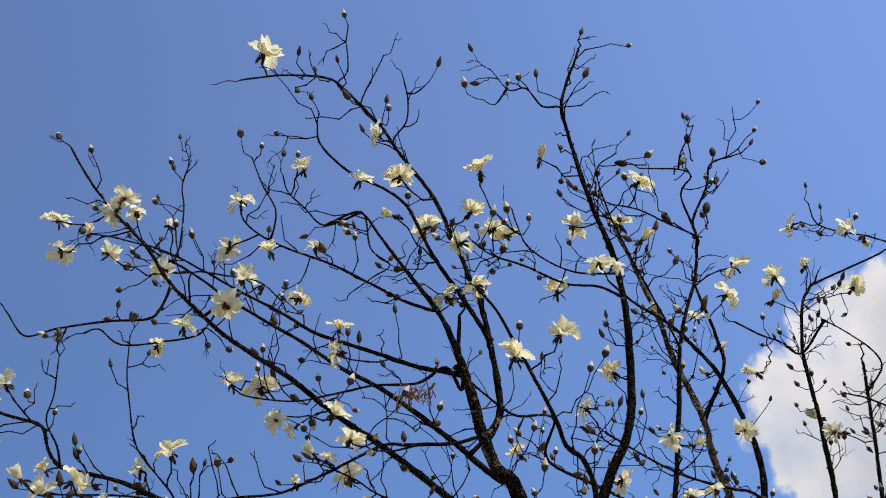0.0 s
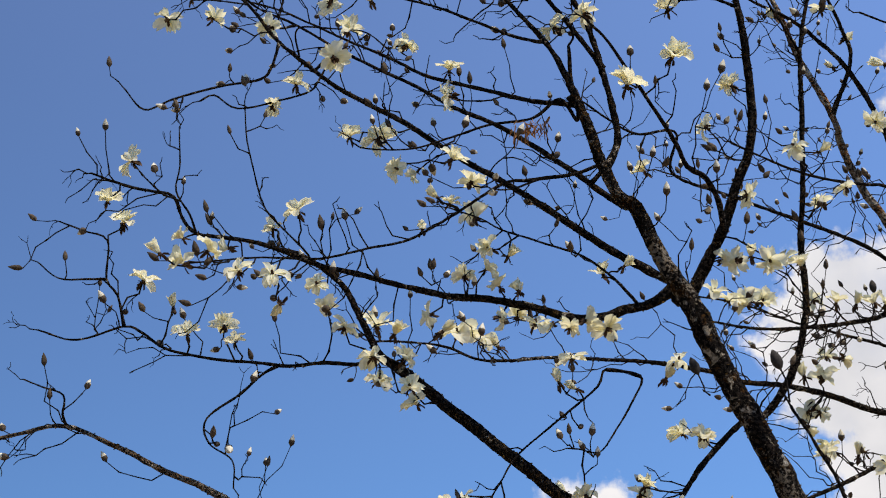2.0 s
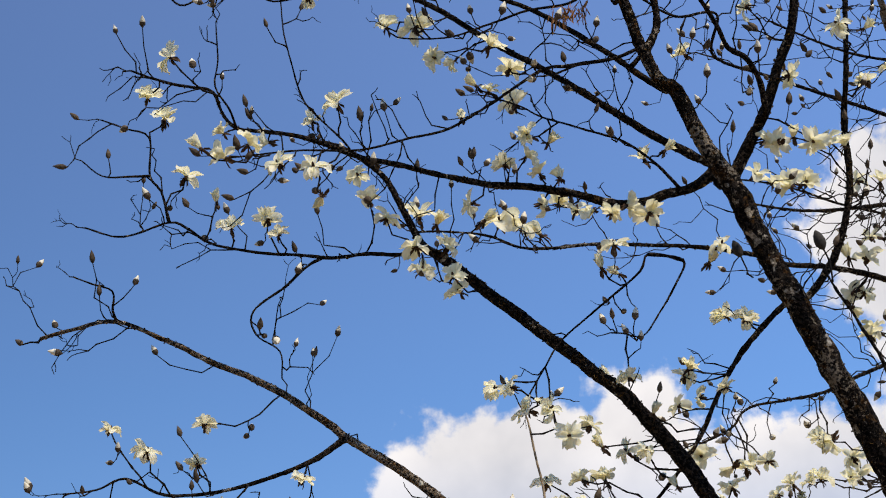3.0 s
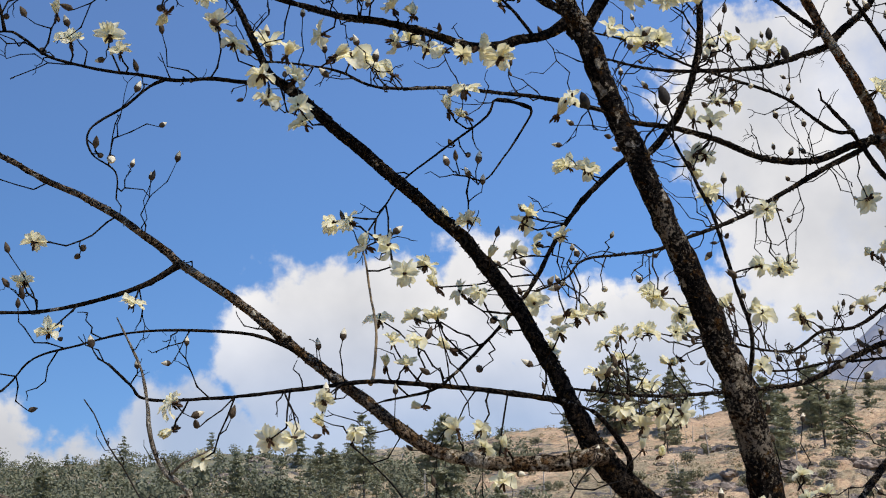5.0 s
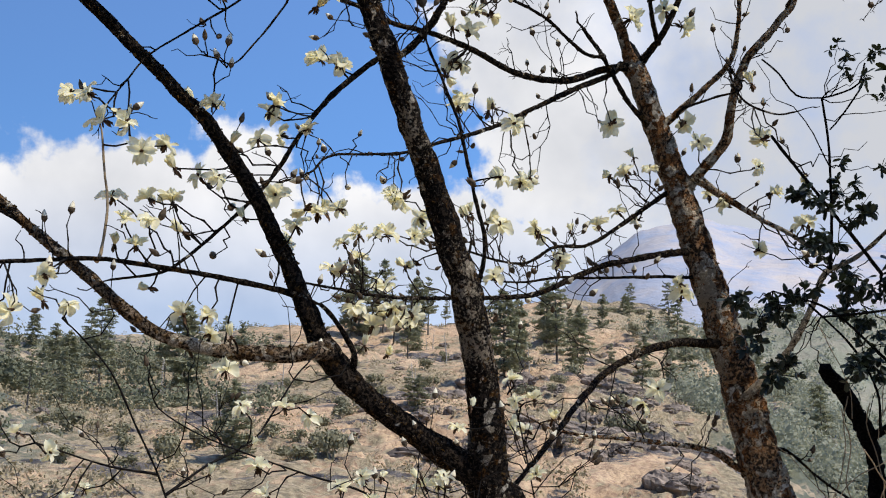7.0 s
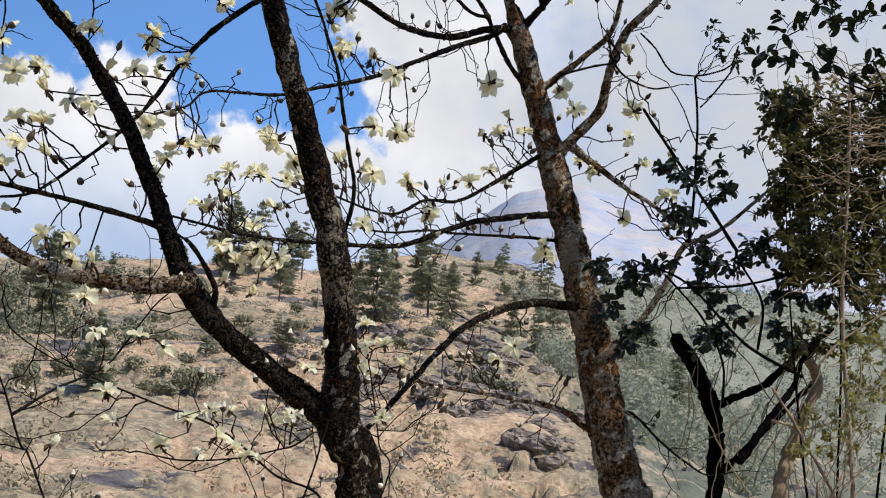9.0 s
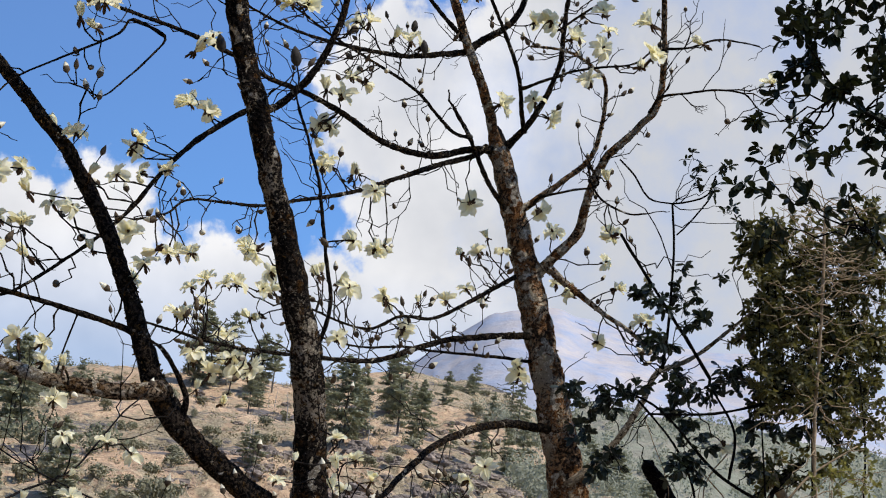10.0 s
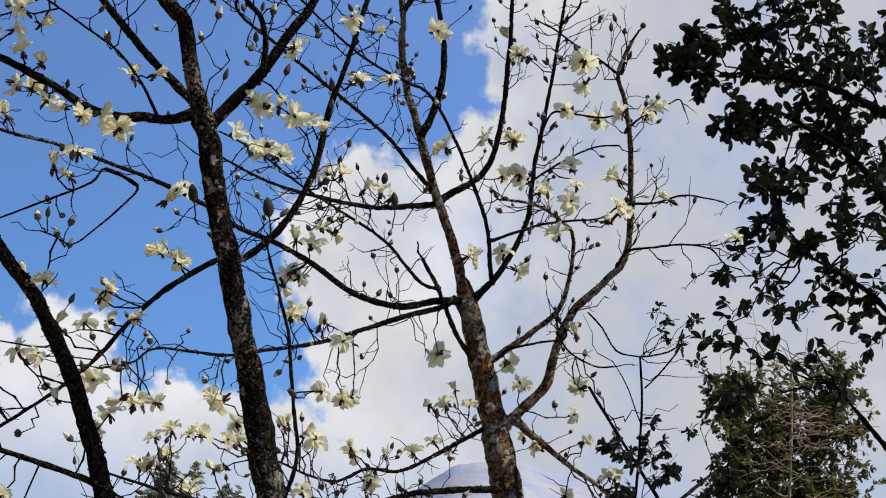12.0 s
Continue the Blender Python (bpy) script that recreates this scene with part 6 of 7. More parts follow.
# ---- shrubs beside the second magnolia ----
class Shrub:
    def __init__(self, name, label, seed, foot, leaf_mat, bark_mat):
        self.top = tagged(new(name), label, "shrub" if name == "shrub" else "tree")
        self.top.location = foot
        self.foot, self.leaf_mat, self.bark, self.rng = Vector(foot), leaf_mat, bark_mat, random.Random(seed)
        self.wood, self.leaves, self.singles = Soup(), Soup(), 0

    def stem(self, points, r0, r1, name="stem"):
        pts = spline(points, 0.04 if r0 > 0.02 else 0.08)
        n = len(pts)
        s = Soup()
        s.tube([p - self.foot for p in pts], [r0 + (r1 - r0) * k / (n - 1) for k in range(n)], 16 if r0 > 0.02 else 6, 0.85 if r0 > 0.02 else 0.3)
        return s.part(name, self.bark, self.top)

    def wand(self, a, b, r, kinks=5, wave=0.05):
        pts = [a + (b - a) * (k / kinks) + (rand_unit(self.rng) * wave * (b - a).length if 0 < k < kinks else Vector((0, 0, 0))) for k in range(kinks + 1)]
        pts = [p - self.foot for p in pts]
        self.wood.tube(pts, [r * (1 - 0.6 * k / kinks) for k in range(kinks + 1)], 5)
        return pts

    def spray(self, centre, radius, root, twigs, leaves, length, width, droop=0.2, thick=0.006, outline=((0.3, 0.84), (0.78, 0.92))):
        """Leafy twigs that radiate from a centre, which hangs on a wand from root."""
        rng = self.rng
        c = Vector(centre)
        if root is not None:
            self.wand(Vector(root), c, thick, 7, 0.06)
        for _ in range(twigs):
            way = (rand_unit(rng) + Vector((0, 0, 0.15))).normalized()
            far = radius * rng.uniform(0.55, 1.15)
            a = c + rand_unit(rng) * radius * 0.25
            path = self.wand(a, a + way * far, 0.004, 4, 0.07)
            for k in range(leaves):
                s = rng.uniform(0.25, 1.0) ** 0.7
                i = min(int(s * 4), 3)
                p = path[i].lerp(path[i + 1], s * 4 - i)
                out = (way * 0.5 + rand_unit(rng) - Vector((0, 0, droop))).normalized()
                face = (Vector((0, 0, 1)) + rand_unit(rng) * 0.9).normalized()
                if abs(out.dot(face)) > 0.95:
                    continue
                size = rng.uniform(0.7, 1.2)
                if self.singles < 140 and rng.random() < 0.08:      # some leaves as pieces of their own
                    self.singles += 1
                    one = Soup()
                    one.leaf(Vector((0, 0, 0)), out, face, length * size, width * size, outline=outline)
                    ob = new("leaf", one.mesh("leaf", self.leaf_mat))
                    ob.parent, ob.location = self.top, p
                else:
                    self.leaves.leaf(p, out, face, length * size, width * size, 0.25, rng.uniform(0, 0.35), outline)

    def done(self, foliage):
        tagged(self.wood.part("twig_mass", self.bark, self.top), "thin twigs among the leaves", kind="stuff")
        tagged(self.leaves.part("foliage", self.leaf_mat, self.top, smooth=False), foliage, kind="stuff")


def nearest(points, p):
    return min(points, key=lambda q: (Vector(q) - Vector(p)).length)


OBLONG = ((0.12, 0.45), (0.36, 0.9), (0.64, 1.0), (0.86, 0.74))

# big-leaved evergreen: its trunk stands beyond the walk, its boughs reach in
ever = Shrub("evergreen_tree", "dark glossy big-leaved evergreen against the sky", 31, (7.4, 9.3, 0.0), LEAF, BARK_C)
ever.stem([(7.4, 9.3, -0.1), (7.3, 9.2, 2.0), (7.05, 9.0, 4.0), (6.75, 8.7, 5.6), (6.3, 8.4, 7.2), (5.9, 8.2, 8.4)], 0.13, 0.03, "trunk")
BOUGHS = [[(7.0, 9.0, 4.3), (6.3, 8.6, 5.0), (5.6, 8.4, 5.5)], [(6.7, 8.7, 5.8), (5.9, 8.3, 6.2), (5.2, 8.2, 6.4)],
          [(6.4, 8.5, 6.9), (5.6, 8.2, 7.3), (4.8, 8.1, 7.5)], [(6.9, 8.9, 4.8), (6.4, 8.5, 6.0), (5.9, 8.3, 6.9)], [(6.1, 8.3, 7.8), (5.3, 8.1, 7.8), (4.6, 8.1, 7.7)]]
joints = []
for bough in BOUGHS:
    ever.stem(bough, 0.035, 0.012, "bough")
    joints += [tuple(p) for p in spline(bough, 0.25)]
for k, (x, y, z, r) in enumerate(BIG_SPRAYS + BIG_SPRAYS_LOW):
    ever.spray((x, y, z), r, nearest(joints, (x, y, z)), 13 if k < 14 else (9 if k < len(BIG_SPRAYS) else 4), 11 if k < 14 else (9 if k < len(BIG_SPRAYS) else 6), 0.10, 0.05, thick=0.009, outline=OBLONG)
for x, y, z, r in BIG_SPRAYS_HEART:
    ever.spray((x, y, z), r, nearest(joints, (x, y, z)), 5, 8, 0.10, 0.052, thick=0.009, outline=OBLONG)
ever.done("leathery dark green leaves")

# dense olive shrub with dead pale stems
olive = Shrub("shrub", "dense olive shrub with small leaves and dead tan stems", 33, (7.3, 11.6, 0.0), LEAF_SMALL, BARK_C)
STEMS = [[(7.3, 11.6, -0.1), (7.1, 11.5, 2.2), (6.9, 11.4, 4.2), (6.75, 11.4, 6.3)], [(7.3, 11.6, -0.1), (6.8, 11.5, 2.4), (6.4, 11.3, 4.2), (6.2, 11.3, 5.6)],
         [(7.3, 11.6, -0.1), (7.5, 11.5, 2.5), (7.4, 11.4, 4.4), (7.3, 11.4, 6.0)]]
joints = []
for s in STEMS:
    olive.stem([Vector(p) + Vector((0.12 * math.sin(3 * i + p[0]), 0, 0)) for i, p in enumerate(s)], 0.02, 0.005)
    joints += [tuple(p) for p in spline(s, 0.3)][5:]
for x, y, z, r in SMALL_SPRAYS:
    olive.spray((x, y, z), r * 1.4, nearest(joints, (x, y, z)), 46 if z > 4.7 else 20, 24, 0.062, 0.034)
olive.done("small olive green leaves")
dead = Shrub("shrub", "dead tan brushwood standing in the olive shrub", 35, (7.0, 11.0, 0.0), LEAF_SMALL, TWIG_PALE)
for k in range(110):
    rng = dead.rng
    a = Vector((6.58 + rng.uniform(-0.12, 0.3), 10.75 + rng.uniform(-0.25, 0.2), (6.15 + rng.uniform(-0.45, 0.45)) if k < 70 else rng.uniform(3.6, 5.7)))
    dead.wand(a, a + Vector((rng.choice((-1, 1)) * rng.uniform(0.15, 0.7), rng.uniform(-0.3, 0.1), rng.uniform(-0.3, 0.3))), 0.006, 6, 0.07)
for k in range(26):
    a = Vector((7.2 + rng.uniform(-0.4, 0.5), 11.8 + rng.uniform(-0.3, 0.4), 5.0 + rng.uniform(-0.5, 0.5)))
    dead.wand(a, a + Vector((rng.uniform(-0.4, 0.5), rng.uniform(-0.3, 0.3), rng.uniform(1.2, 2.4))), 0.005, 7, 0.04)
dead.stem([(7.0, 11.0, -0.1), (6.9, 10.95, 2.0), (6.75, 10.9, 3.4), (6.66, 10.9, 4.4), (6.60, 10.75, 5.6), (6.56, 10.7, 6.55)], 0.028, 0.012)
dead.stem([(7.0, 11.0, 1.0), (6.7, 10.8, 2.4), (6.3, 10.9, 3.2), (6.0, 10.9, 3.6)], 0.022, 0.01)
for k in range(30):                                    # pale arching wands low beside the second magnolia
    a = Vector((rng.uniform(5.3, 7.0), 11.7 + rng.uniform(-0.3, 0.4), rng.uniform(2.3, 3.6)))
    lean, p, path = rng.uniform(-0.5, 0.5), a, [a]
    for _ in range(9):
        lean += rng.uniform(-0.25, 0.25)
        p = p + Vector((math.sin(lean), rng.uniform(-0.2, 0.2), abs(math.cos(lean)) * 0.8)) * rng.uniform(0.08, 0.17)
        path.append(p)
    fat = rng.uniform(0.003, 0.007)
    dead.wood.tube([q - dead.foot for q in spline(path, 0.06)], [fat] * len(spline(path, 0.06)), 5)
dead.stem([(6.30, 11.60, 1.60), (6.45, 11.60, 2.50), (6.53, 11.60, 3.02), (6.71, 11.60, 3.51), (6.83, 11.60, 3.77), (6.72, 11.60, 3.99), (6.61, 11.60, 4.14)], 0.085, 0.045)
dead.stem([(6.11, 11.10, 3.33), (6.48, 11.10, 3.30), (6.83, 11.10, 3.45), (6.97, 11.10, 3.73), (6.97, 11.10, 4.00)], 0.012, 0.008)
dead.stem([(7.22, 11.10, 4.44), (6.77, 11.10, 4.12), (6.53, 11.10, 3.85)], 0.008, 0.012)
tagged(dead.wood.part("twig_mass", TWIG_PALE, dead.top), "tangled pale dry twigs", kind="stuff")

yellow = Shrub("shrub", "low shrub with sunlit yellow-green leaves", 37, (6.4, 10.7, 0.0), LEAF_YELLOW, TWIG_PALE)
yellow.stem([(6.4, 10.7, -0.1), (6.35, 10.65, 1.4), (6.3, 10.6, 2.8)], 0.03, 0.012)
for x, y, z, r in YELLOW_SPRAYS:
    yellow.spray((x, y, z), r, (6.3, 10.6, 2.4), 6, 10, 0.062, 0.032)
yellow.done("yellow-green leaves")

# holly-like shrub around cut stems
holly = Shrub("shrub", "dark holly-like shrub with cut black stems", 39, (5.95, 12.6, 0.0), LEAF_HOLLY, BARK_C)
for kind, (pts, r0, r1) in SHRUB_STEMS.items():
    holly.stem([(5.95, 12.6, -0.1), (5.95, 12.6, 1.2), *pts] if kind == "stub" else pts, r0, r1)
joints = [tuple(p) for kind in ("stub", "arm", "dead1", "dead2", "bow", "slant", "reach") for p in spline(SHRUB_STEMS[kind][0], 0.2)]
for x, y, z, r in HOLLY_SPRAYS + HOLLY_SIDE:
    holly.spray((x, y, z), r, nearest(joints, (x, y, z)), 8, 9, 0.088, 0.046, outline=OBLONG)
for x, y, z, r in HOLLY_TIPS:
    holly.spray((x, y, z), r, nearest(joints, (x, y, z)), 4, 5, 0.08, 0.036)
for _ in range(18):                                    # bare criss-crossing shoots
    a = Vector(holly.rng.choice(joints))
    holly.wand(a, a + Vector((holly.rng.uniform(-0.8, 0.8), holly.rng.uniform(-0.3, 0.3), holly.rng.uniform(0.2, 1.2))), holly.rng.uniform(0.004, 0.009), 8, 0.06)
holly.done("dark spiny leaves")

# pale lichened saplings in front of the hill, and a tuft of withered leaves caught in the first magnolia
for label, foot, stems in (("pale bare sapling crusted with white lichen", (-1.5, 7.7, 0.0), ("one", "two", "five")), ("slender pale bare sapling", (-1.3, 7.8, 0.0), ("three",))):
    sap = Shrub("sapling", label, 41, foot, LEAF_SMALL, BARK_PALE if "one" in stems else TWIG_B)
    for k in stems:
        pts, r0, r1 = SAPLINGS[k]
        if k in ("one", "three"):
            pts = [(foot[0], foot[1], -0.1), (foot[0] * 0.5 + pts[0][0] * 0.5, foot[1], pts[0][2] * 0.5), *pts]
        sap.stem(pts, r0, r1)
        for q in spline(pts, 0.16)[6:]:
            if sap.rng.random() < 0.55:
                sap.wand(q, q + (rand_unit(sap.rng) + Vector((0, 0, 0.3))) * sap.rng.uniform(0.1, 0.34), 0.004, 5, 0.09)
    tagged(sap.wood.part("twig_mass", TWIG_B, sap.top), "thin grey-brown twigs", kind="stuff")
tuft = Soup()
rng = random.Random(43)
for _ in range(60):
    p = Vector(TUFT) + Vector((rng.uniform(-0.13, 0.13), rng.uniform(-0.08, 0.08), rng.uniform(-0.03, 0.08)))
    tuft.leaf(p, (rand_unit(rng) * 0.7 + Vector((0, 0, -1))).normalized(), rand_unit(rng), rng.uniform(0.05, 0.13), rng.uniform(0.006, 0.02), 0.3, 0.4)
tagged(new("withered_tuft", tuft.mesh("withered_tuft", WITHERED, False)), "rust-brown tuft of withered leaves hanging on a bough", "dead leaves")

# ---- pines, scrub and rocks on the hillside ----
def card(s, at, way, face, length, width):
    """One small lozenge of foliage."""
    side = way.cross(face).normalized() * width * 0.5
    i = len(s.verts)
    s.verts.extend((at, at + way * length * 0.5 - side, at + way * length, at + way * length * 0.5 + side))
    s.faces.append((i, i + 1, i + 2, i + 3))


def clump(s, c, size, n, leaf, rng):
    """A rounded leafy mass: lozenges that face outwards, with gaps."""
    for _ in range(n):
        d = rand_unit(rng)
        at = c + Vector((d.x * size.x, d.y * size.y, d.z * size.z)) * rng.uniform(0.62, 1.05)
        way = d.cross(rand_unit(rng)).normalized()
        card(s, at, way, (d + Vector((0, 0, 0.35)) + rand_unit(rng) * 0.5).normalized(), leaf * rng.uniform(0.7, 1.4), leaf * rng.uniform(0.5, 0.9))


def pine(seed, tall, spread, bare, sparse):
    """Trunk and crown meshes of one conifer: tiers of spreading branches set with flat needle sprays."""
    rng = random.Random(seed)
    trunk = Soup()
    lean = Vector((rng.uniform(-0.3, 0.3), rng.uniform(-0.3, 0.3), 0))
    pts = [Vector((0, 0, -1.5)) + (Vector((0, 0, tall + 1.5)) + lean * 2) * (k / 8) for k in range(9)]
    trunk.tube(pts, [0.24 * (1 - 0.93 * k / 8) * tall / 14 for k in range(9)], 7, 0.15)
    crown = Soup()
    z = tall * bare
    while z < tall:
        s = (z - tall * bare) / (tall * (1 - bare))
        reach = spread * (1 - s) ** 0.6 * (0.6 + 0.4 * min(1, s * 4)) * rng.uniform(0.4, 1.2) + 0.25
        n = rng.randint(5, 7) if rng.random() > sparse else rng.randint(2, 4)
        turn = rng.uniform(0, 6.28)
        for k in range(n):
            a = turn + k * 6.28 / n + rng.uniform(-0.4, 0.4)
            out = Vector((math.cos(a), math.sin(a), rng.uniform(-0.12, 0.2)))
            p = Vector((lean.x * z / tall * 2, lean.y * z / tall * 2, z + rng.uniform(-0.25, 0.25)))
            long = reach * rng.uniform(0.45, 1.2)
            tip = p + out * long - Vector((0, 0, 0.10 * long * long / spread))
            trunk.tube([p, p.lerp(tip, 0.5) + Vector((0, 0, 0.05)), tip], [0.05, 0.035, 0.012], 3)
            m = max(4, int(long * 5.4))
            for i in range(m):
                q = p.lerp(tip, 0.25 + 0.78 * (i + rng.random()) / m)
                for _ in range(6):
                    d = out * 0.5 + rand_unit(rng)
                    d = Vector((d.x, d.y, d.z * 0.35 + 0.15)).normalized()
                    face = (Vector((0, 0, 1)) + rand_unit(rng) * 0.6).normalized()
                    card(crown, q + rand_unit(rng) * 0.2, d, face, rng.uniform(0.4, 0.8), rng.uniform(0.2, 0.4))
        z += rng.uniform(0.5, 1.2) * tall / 14
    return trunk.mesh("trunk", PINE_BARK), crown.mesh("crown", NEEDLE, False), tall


PINES = [pine(1, 15, 4.8, 0.16, 0.35), pine(2, 18, 4.6, 0.28, 0.5), pine(3, 12, 4.6, 0.08, 0.3), pine(4, 16, 4.0, 0.40, 0.6), pine(5, 10, 3.9, 0.08, 0.35)]
PINE_WORDS = ["full dark green conifer on the hillside", "tall thin conifer with a bare lower trunk", "broad bushy conifer on the slope",
              "straggly conifer with gaps in its crown", "small young conifer on the slope"]


def plant_pine(kind, az, r, size, turn):
    x, y = r * math.sin(radians(az)), r * math.cos(radians(az))
    top = tagged(new("pine_tree"), PINE_WORDS[kind], "tree", "conifers on the hill")
    top.matrix_basis = Matrix.Translation((x, y, land_height(x, y) - 0.3)) @ Matrix.Rotation(turn, 4, "Z") @ Matrix.Scale(size, 4)
    for nm, me in zip(("trunk", "crown"), PINES[kind][:2]):
        ob = new(nm, me)
        ob.parent = top


def slope_at(az, el):
    """How far off the slope rises to the given elevation."""
    for r in range(90, 304, 2):
        x, y = r * math.sin(radians(az)), r * math.cos(radians(az))
        if math.degrees(math.atan2(land_height(x, y) - 2.2, r)) >= el:
            return r
    return 302


# the single trees that stand out: azimuth, elevation of foot and tip, in degrees
for k, (az, low, high) in enumerate(((-6.1, 6.6, 10.1), (-2.7, 6.7, 10.2), (-7.6, 5.8, 8.3), (4.4, 9.1, 12.2), (5.4, 9.4, 12.5), (7.3, 9.3, 11.8), (11.2, 8.1, 10.7), (12.8, 8.2, 11.6),
                                     (10.6, 7.8, 11.3), (4.9, 9.8, 11.9), (-12.8, 7.2, 8.5), (-9.6, 6.4, 8.5), (-3.5, 6.8, 8.9), (-2.6, 9.1, 10.9), (-1.2, 9.4, 10.8), (6.7, 9.2, 11.6),
                                     (4.0, 9.2, 11.8), (12.3, 9.0, 11.5), (10.9, 8.1, 9.2), (6.6, 6.0, 7.8), (-7.9, 6.9, 8.7), (-6.6, 8.0, 9.9), (-0.5, 3.9, 7.2), (-8.8, 5.6, 8.2),
                                     (7.0, 6.2, 7.8), (16.3, 7.2, 9.6), (15.1, 7.4, 9.2), (17.5, 7.1, 9.0))):
    kind, r = (0, 2, 1, 2, 0, 3, 4)[k % 7], slope_at(az, low)
    plant_pine(kind, az, r, r * (math.tan(radians(high)) - math.tan(radians(low))) / PINES[kind][2], kind + az)
sow = random.Random(8)
for _ in range(44):                                    # more scattered over the western flank and the rest
    az, r = sow.uniform(-24, -3.0), sow.uniform(130, 270)
    if sow.random() < 0.25:
        az, r = sow.uniform(-1, 14), sow.uniform(180, 270)
    plant_pine(sow.choice((0, 2, 4, 4, 2, 3)), az, r, sow.uniform(0.25, 0.55), sow.uniform(0, 6))
for _ in range(26):                                    # the wooded right shoulder
    az = sow.uniform(12, 24)
    plant_pine(sow.choice((0, 1, 2, 2, 4, 4)), az, sow.uniform(165, 290), sow.uniform(0.3, 0.6), sow.uniform(0, 6))


def snag(az, r, tall, seed):
    """A bleached dead trunk with a few broken stubs."""
    rng = random.Random(seed)
    x, y = r * math.sin(radians(az)), r * math.cos(radians(az))
    top = tagged(new("dead_tree"), "bleached bare dead trunk on the dry slope", "tree", "dead trunks on the hill")
    top.location = (x, y, land_height(x, y) - 0.3)
    s, lean = Soup(), Vector((rng.uniform(-0.5, 0.5), rng.uniform(-0.5, 0.5), 0))
    pts = [Vector((0, 0, tall * k / 6)) + lean * (k / 6) ** 2 for k in range(7)]
    s.tube(pts, [0.10 * (1 - 0.75 * k / 6) for k in range(7)], 6, 0.2)
    s.part("trunk", SNAG, top)
    for k in (2, 3, 4, 5):
        b, d = Soup(), rand_unit(rng)
        b.tube([pts[k], pts[k] + Vector((d.x, d.y, 0.4)) * rng.uniform(0.4, 1.1)], [0.05, 0.02], 4)
        b.part("branch", SNAG, top)


for k in range(20):
    snag(sow.uniform(-14, 16), sow.uniform(110, 230), sow.uniform(2.5, 5.5), k)


def scatter_scrub():
    s, rng = Soup(), random.Random(12)
    for _ in range(6500):
        az, r = rng.uniform(-26, 21), rng.uniform(58, 302)
        x, y = r * math.sin(radians(az)), r * math.cos(radians(az))
        if noise.noise(Vector((x, y, 0)) / 22) + 0.5 * noise.noise(Vector((x, y, 9)) / 7) < (0.12 if az > -3 else -0.02) and rng.random() < 0.9:
            continue
        h = rng.uniform(0.3, 1.0) ** 1.6 * (2.2 if az < -2 else 1.5)
        c = Vector((x, y, land_height(x, y) + h * 0.2))
        clump(s, c, Vector((h * 0.8, h * 0.8, h * 0.5)), int(12 + 20 * h), 0.13 + 0.10 * h, rng)
    return tagged(new("scrub", s.mesh("scrub", SCRUB, False)), "dry olive scrub scattered over the tan slope", "scrub", kind="stuff")


def hill_wood(west, count, leaf, seed):
    """A dull green wood of low rounded trees in drifts, on the western flank or the eastern shoulder."""
    s, rng = Soup(), random.Random(seed)
    for _ in range(count):
        az, r = (rng.uniform(-27, 1), rng.uniform(105, 305)) if west else (rng.uniform(12, 27), rng.uniform(120, 310))
        x, y = r * math.sin(radians(az)), r * math.cos(radians(az))
        patch = noise.noise(Vector((x, y, 3)) / 26) + 0.6 * noise.noise(Vector((x, y, 5)) / 9)
        thick = (-9.0 - az) * 0.04 + 2.2 * patch if west else (az - 17.0) * 0.16 + 0.9 * patch - max(0.0, r - 215) * 0.008
        if thick < rng.uniform(0.0, 0.5):
            continue
        h = rng.uniform(0.9, 2.45) ** 2
        base = Vector((x, y, land_height(x, y)))
        for _ in range(3 if h > 1.6 else 2):
            off = Vector((rng.uniform(-0.5, 0.5), rng.uniform(-0.5, 0.5), rng.uniform(0.12, 0.6))) * h
            wide = Vector((1, 1, 0.85)) * h * rng.uniform(0.26, 0.42)
            clump(s, base + off, wide, 34 if h < 3 else 70, 0.17 + 0.055 * h, rng)
    side = "western flank" if west else "eastern shoulder"
    return tagged(new("hill_wood", s.mesh("hill_wood", leaf, False)), "dull green wood on the %s of the dry hill" % side, "wood", kind="stuff")


def bush_mesh(seed):
    """A rounded, gappy bush about two metres high."""
    s, rng = Soup(), random.Random(seed)
    lumps = [(Vector((rng.uniform(-0.7, 0.7), rng.uniform(-0.7, 0.7), rng.uniform(0.3, 1.2))), rng.uniform(0.35, 0.7)) for _ in range(8)]
    for c, w in lumps:
        s.tube([Vector((c.x * 0.3, c.y * 0.3, -0.2)), c * 0.6, c], [0.04, 0.03, 0.015], 4)
        clump(s, c, Vector((w, w, w * 0.85)), 60, 0.24, rng)
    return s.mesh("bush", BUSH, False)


def plant_bushes():
    kinds, rng = [bush_mesh(k) for k in range(4)], random.Random(19)
    for _ in range(270):
        az, r = (rng.uniform(-20, 4), rng.uniform(95, 260)) if rng.random() < 0.66 else (rng.uniform(2, 22), rng.uniform(110, 290))
        x, y = r * math.sin(radians(az)), r * math.cos(radians(az))
        ob = tagged(new("bush", rng.choice(kinds)), "rounded dull green bush on the dry slope", "bush", "bushes on the hill")
        w = rng.uniform(0.4, 1.1)
        ob.matrix_basis = Matrix.Translation((x, y, land_height(x, y))) @ Matrix.Rotation(rng.uniform(0, 6), 4, "Z") @ Matrix.Diagonal((w * rng.uniform(0.9, 1.4), w, w * rng.uniform(0.7, 1.4), 1))


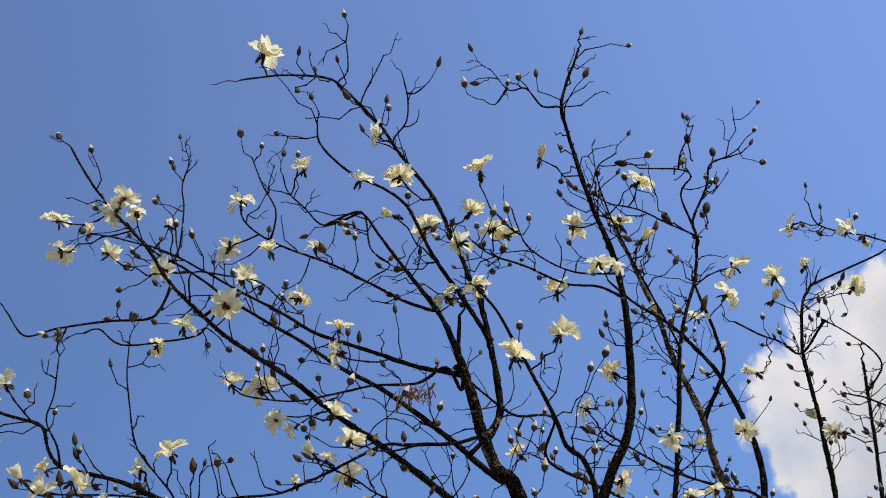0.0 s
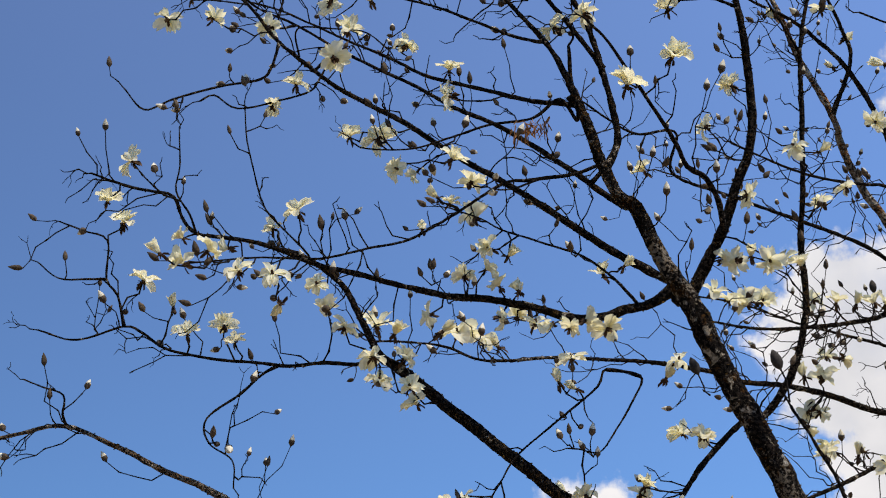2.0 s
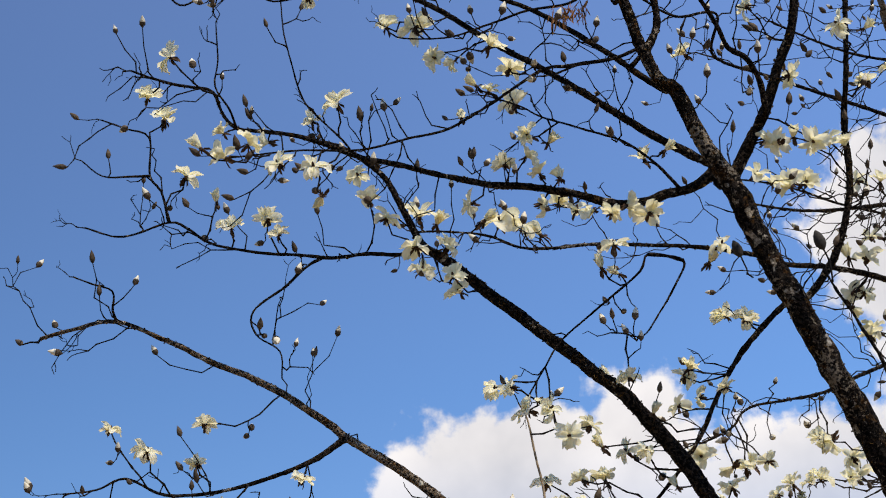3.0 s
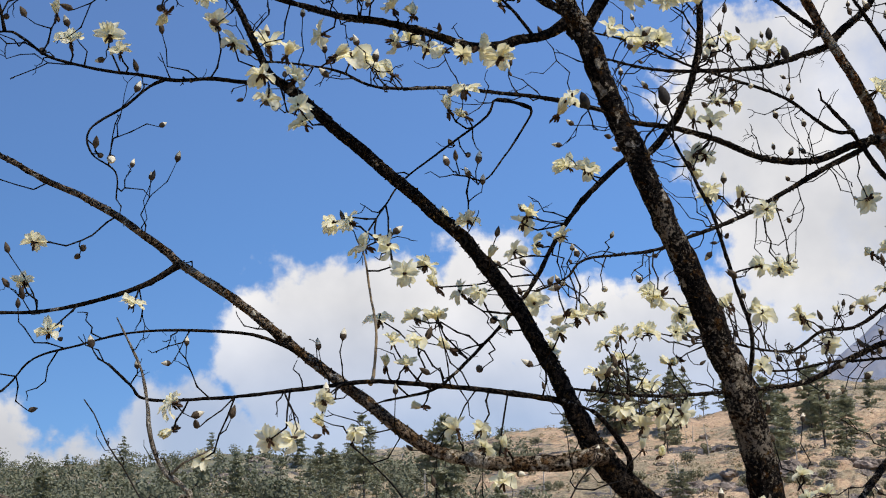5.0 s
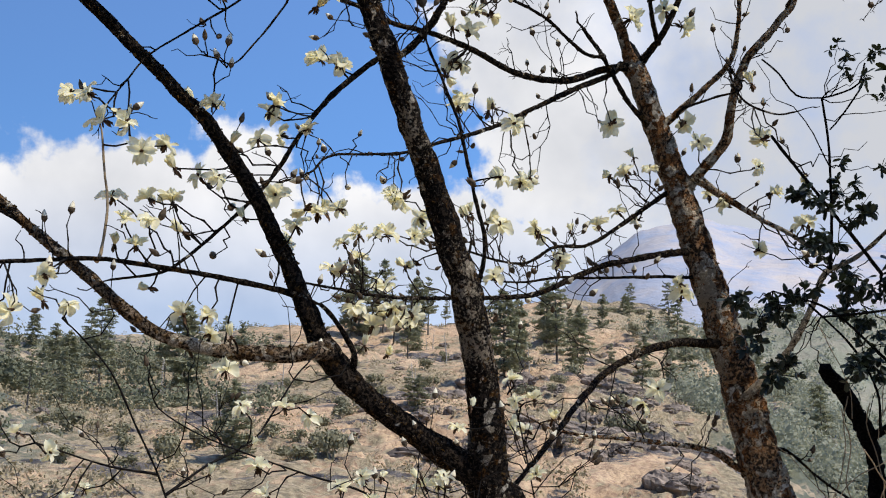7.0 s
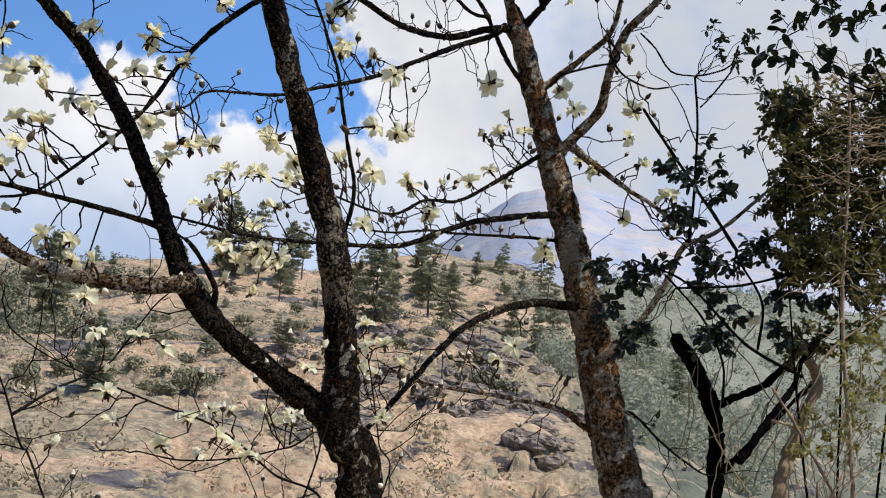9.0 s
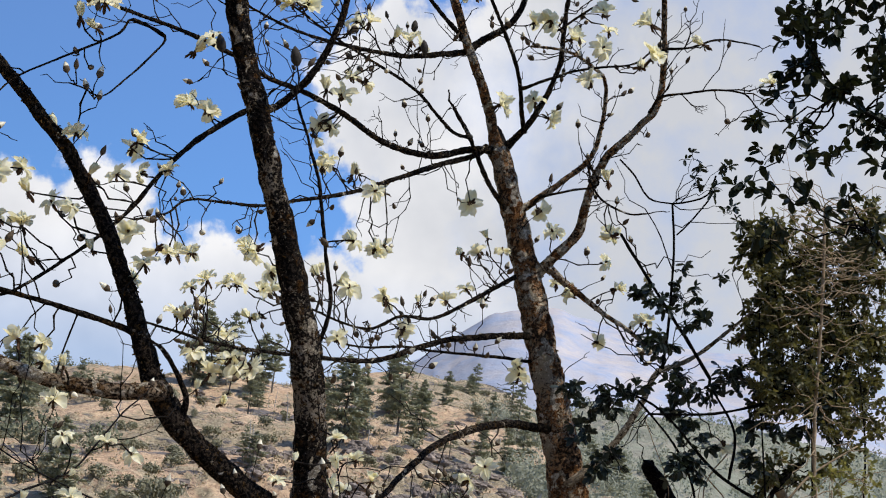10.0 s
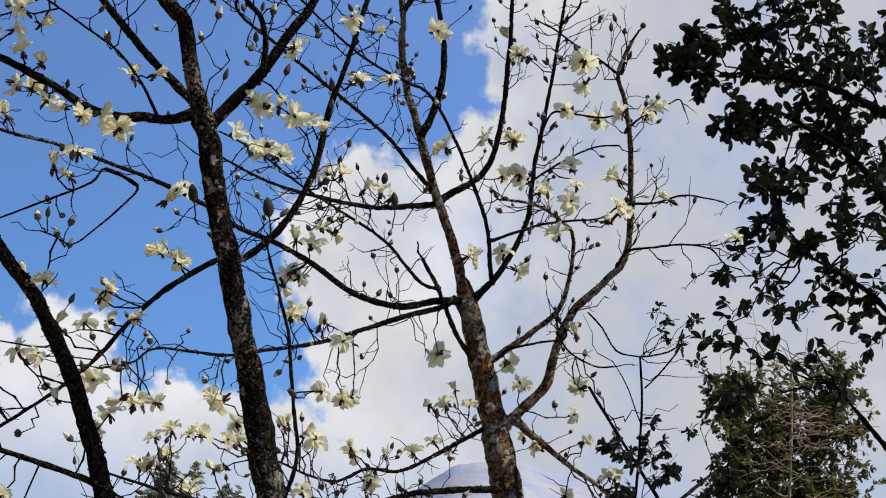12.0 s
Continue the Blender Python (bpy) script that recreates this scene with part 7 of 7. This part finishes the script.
def rock_mesh(seed):
    """A rough, cracked boulder about one metre across."""
    rings, sides = 12, 20
    s, off = Soup(), Vector((seed * 3.7, 1.3, 0))
    for i in range(rings + 1):
        u = math.pi * i / rings
        for j in range(sides):
            a = 6.2832 * j / sides
            d = Vector((math.sin(u) * math.cos(a), math.sin(u) * math.sin(a), math.cos(u)))
            rough = 1 + 0.42 * noise.noise(d * 1.4 + off) + 0.26 * noise.noise(d * 3.3 + off) + 0.2 * noise.noise(d * 7.5 + off)
            s.verts.append(Vector((d.x * rough * 0.6, d.y * rough * 0.5, d.z * rough * 0.36)))
    for i in range(rings):
        for j in range(sides):
            a, b = i * sides + j, i * sides + (j + 1) % sides
            s.faces.append((a, a + sides, b + sides, b))
    return s.mesh("boulder", ROCK, False)


def place_rocks():
    kinds, rng = [rock_mesh(k) for k in range(6)], random.Random(14)

    def boulder(az, r, w, tall):
        x, y = r * math.sin(radians(az)), r * math.cos(radians(az))
        ob = tagged(new("boulder", rng.choice(kinds)), "brown weathered boulder half sunk in the dry slope", "rock", "boulders on the hill")
        ob.matrix_basis = Matrix.Translation((x, y, land_height(x, y) - 0.05 * w)) @ Matrix.Rotation(rng.uniform(0, 6.28), 4, "Z") @ Matrix.Diagonal((w * rng.uniform(1.0, 1.8), w, w * tall, 1))

    for _ in range(230):
        if rng.random() < 0.68:                        # rubble along the ledges low on the slope
            az, r = rng.uniform(6, 20), rng.choice((106, 117, 131, 150)) + rng.uniform(-5, 5)
        else:
            az, r = rng.uniform(-14, 19), rng.uniform(105, 250)
        boulder(az, r, 0.45 + 2.2 * rng.random() ** 2.4, rng.uniform(0.7, 1.2))
    for _ in range(34):                                # broken outcrops: short rows of blocks across the slope
        az, r = rng.uniform(5, 18), rng.uniform(84, 150)
        for _ in range(rng.randint(3, 6)):
            boulder(az, r, rng.uniform(0.5, 1.7), rng.uniform(0.8, 1.5))
            az, r = az + rng.uniform(0.25, 0.7), r + rng.uniform(-1.5, 1.5)


def far_wood():
    """The woods of the valley slope, far off."""
    s, rng = Soup(), random.Random(16)
    for _ in range(1500):
        az, r = rng.uniform(14, 37) if rng.random() < 0.8 else rng.uniform(-34, -5), rng.uniform(395, 800)
        x, y = r * math.sin(radians(az)), r * math.cos(radians(az))
        c, h, w = Vector((x, y, land_height(x, y) - 1)), rng.uniform(5, 12), rng.uniform(2.2, 4.2)
        if rng.random() < 0.35:
            for z in (0.2, 0.5, 0.8):                  # a pointed crown
                clump(s, c + Vector((0, 0, h * z)), Vector((w, w, h * 0.24)) * (1.1 - z), 12, 1.2, rng)
        else:
            clump(s, c + Vector((0, 0, h * 0.5)), Vector((w, w, h * 0.42)), 34, 1.3, rng)
    return tagged(new("far_wood", s.mesh("far_wood", HAZE_LEAF, False)), "distant wood on the valley slope, its grey-green paled for haze", "wood", kind="stuff")


hill_wood(True, 2000, WOOD_LEAF, 23)
# the eastern shoulder takes the paler leaf with haze in its colour
hill_wood(False, 1100, HAZE_LEAF, 24)
scatter_scrub()
plant_bushes()
place_rocks()
far_wood()
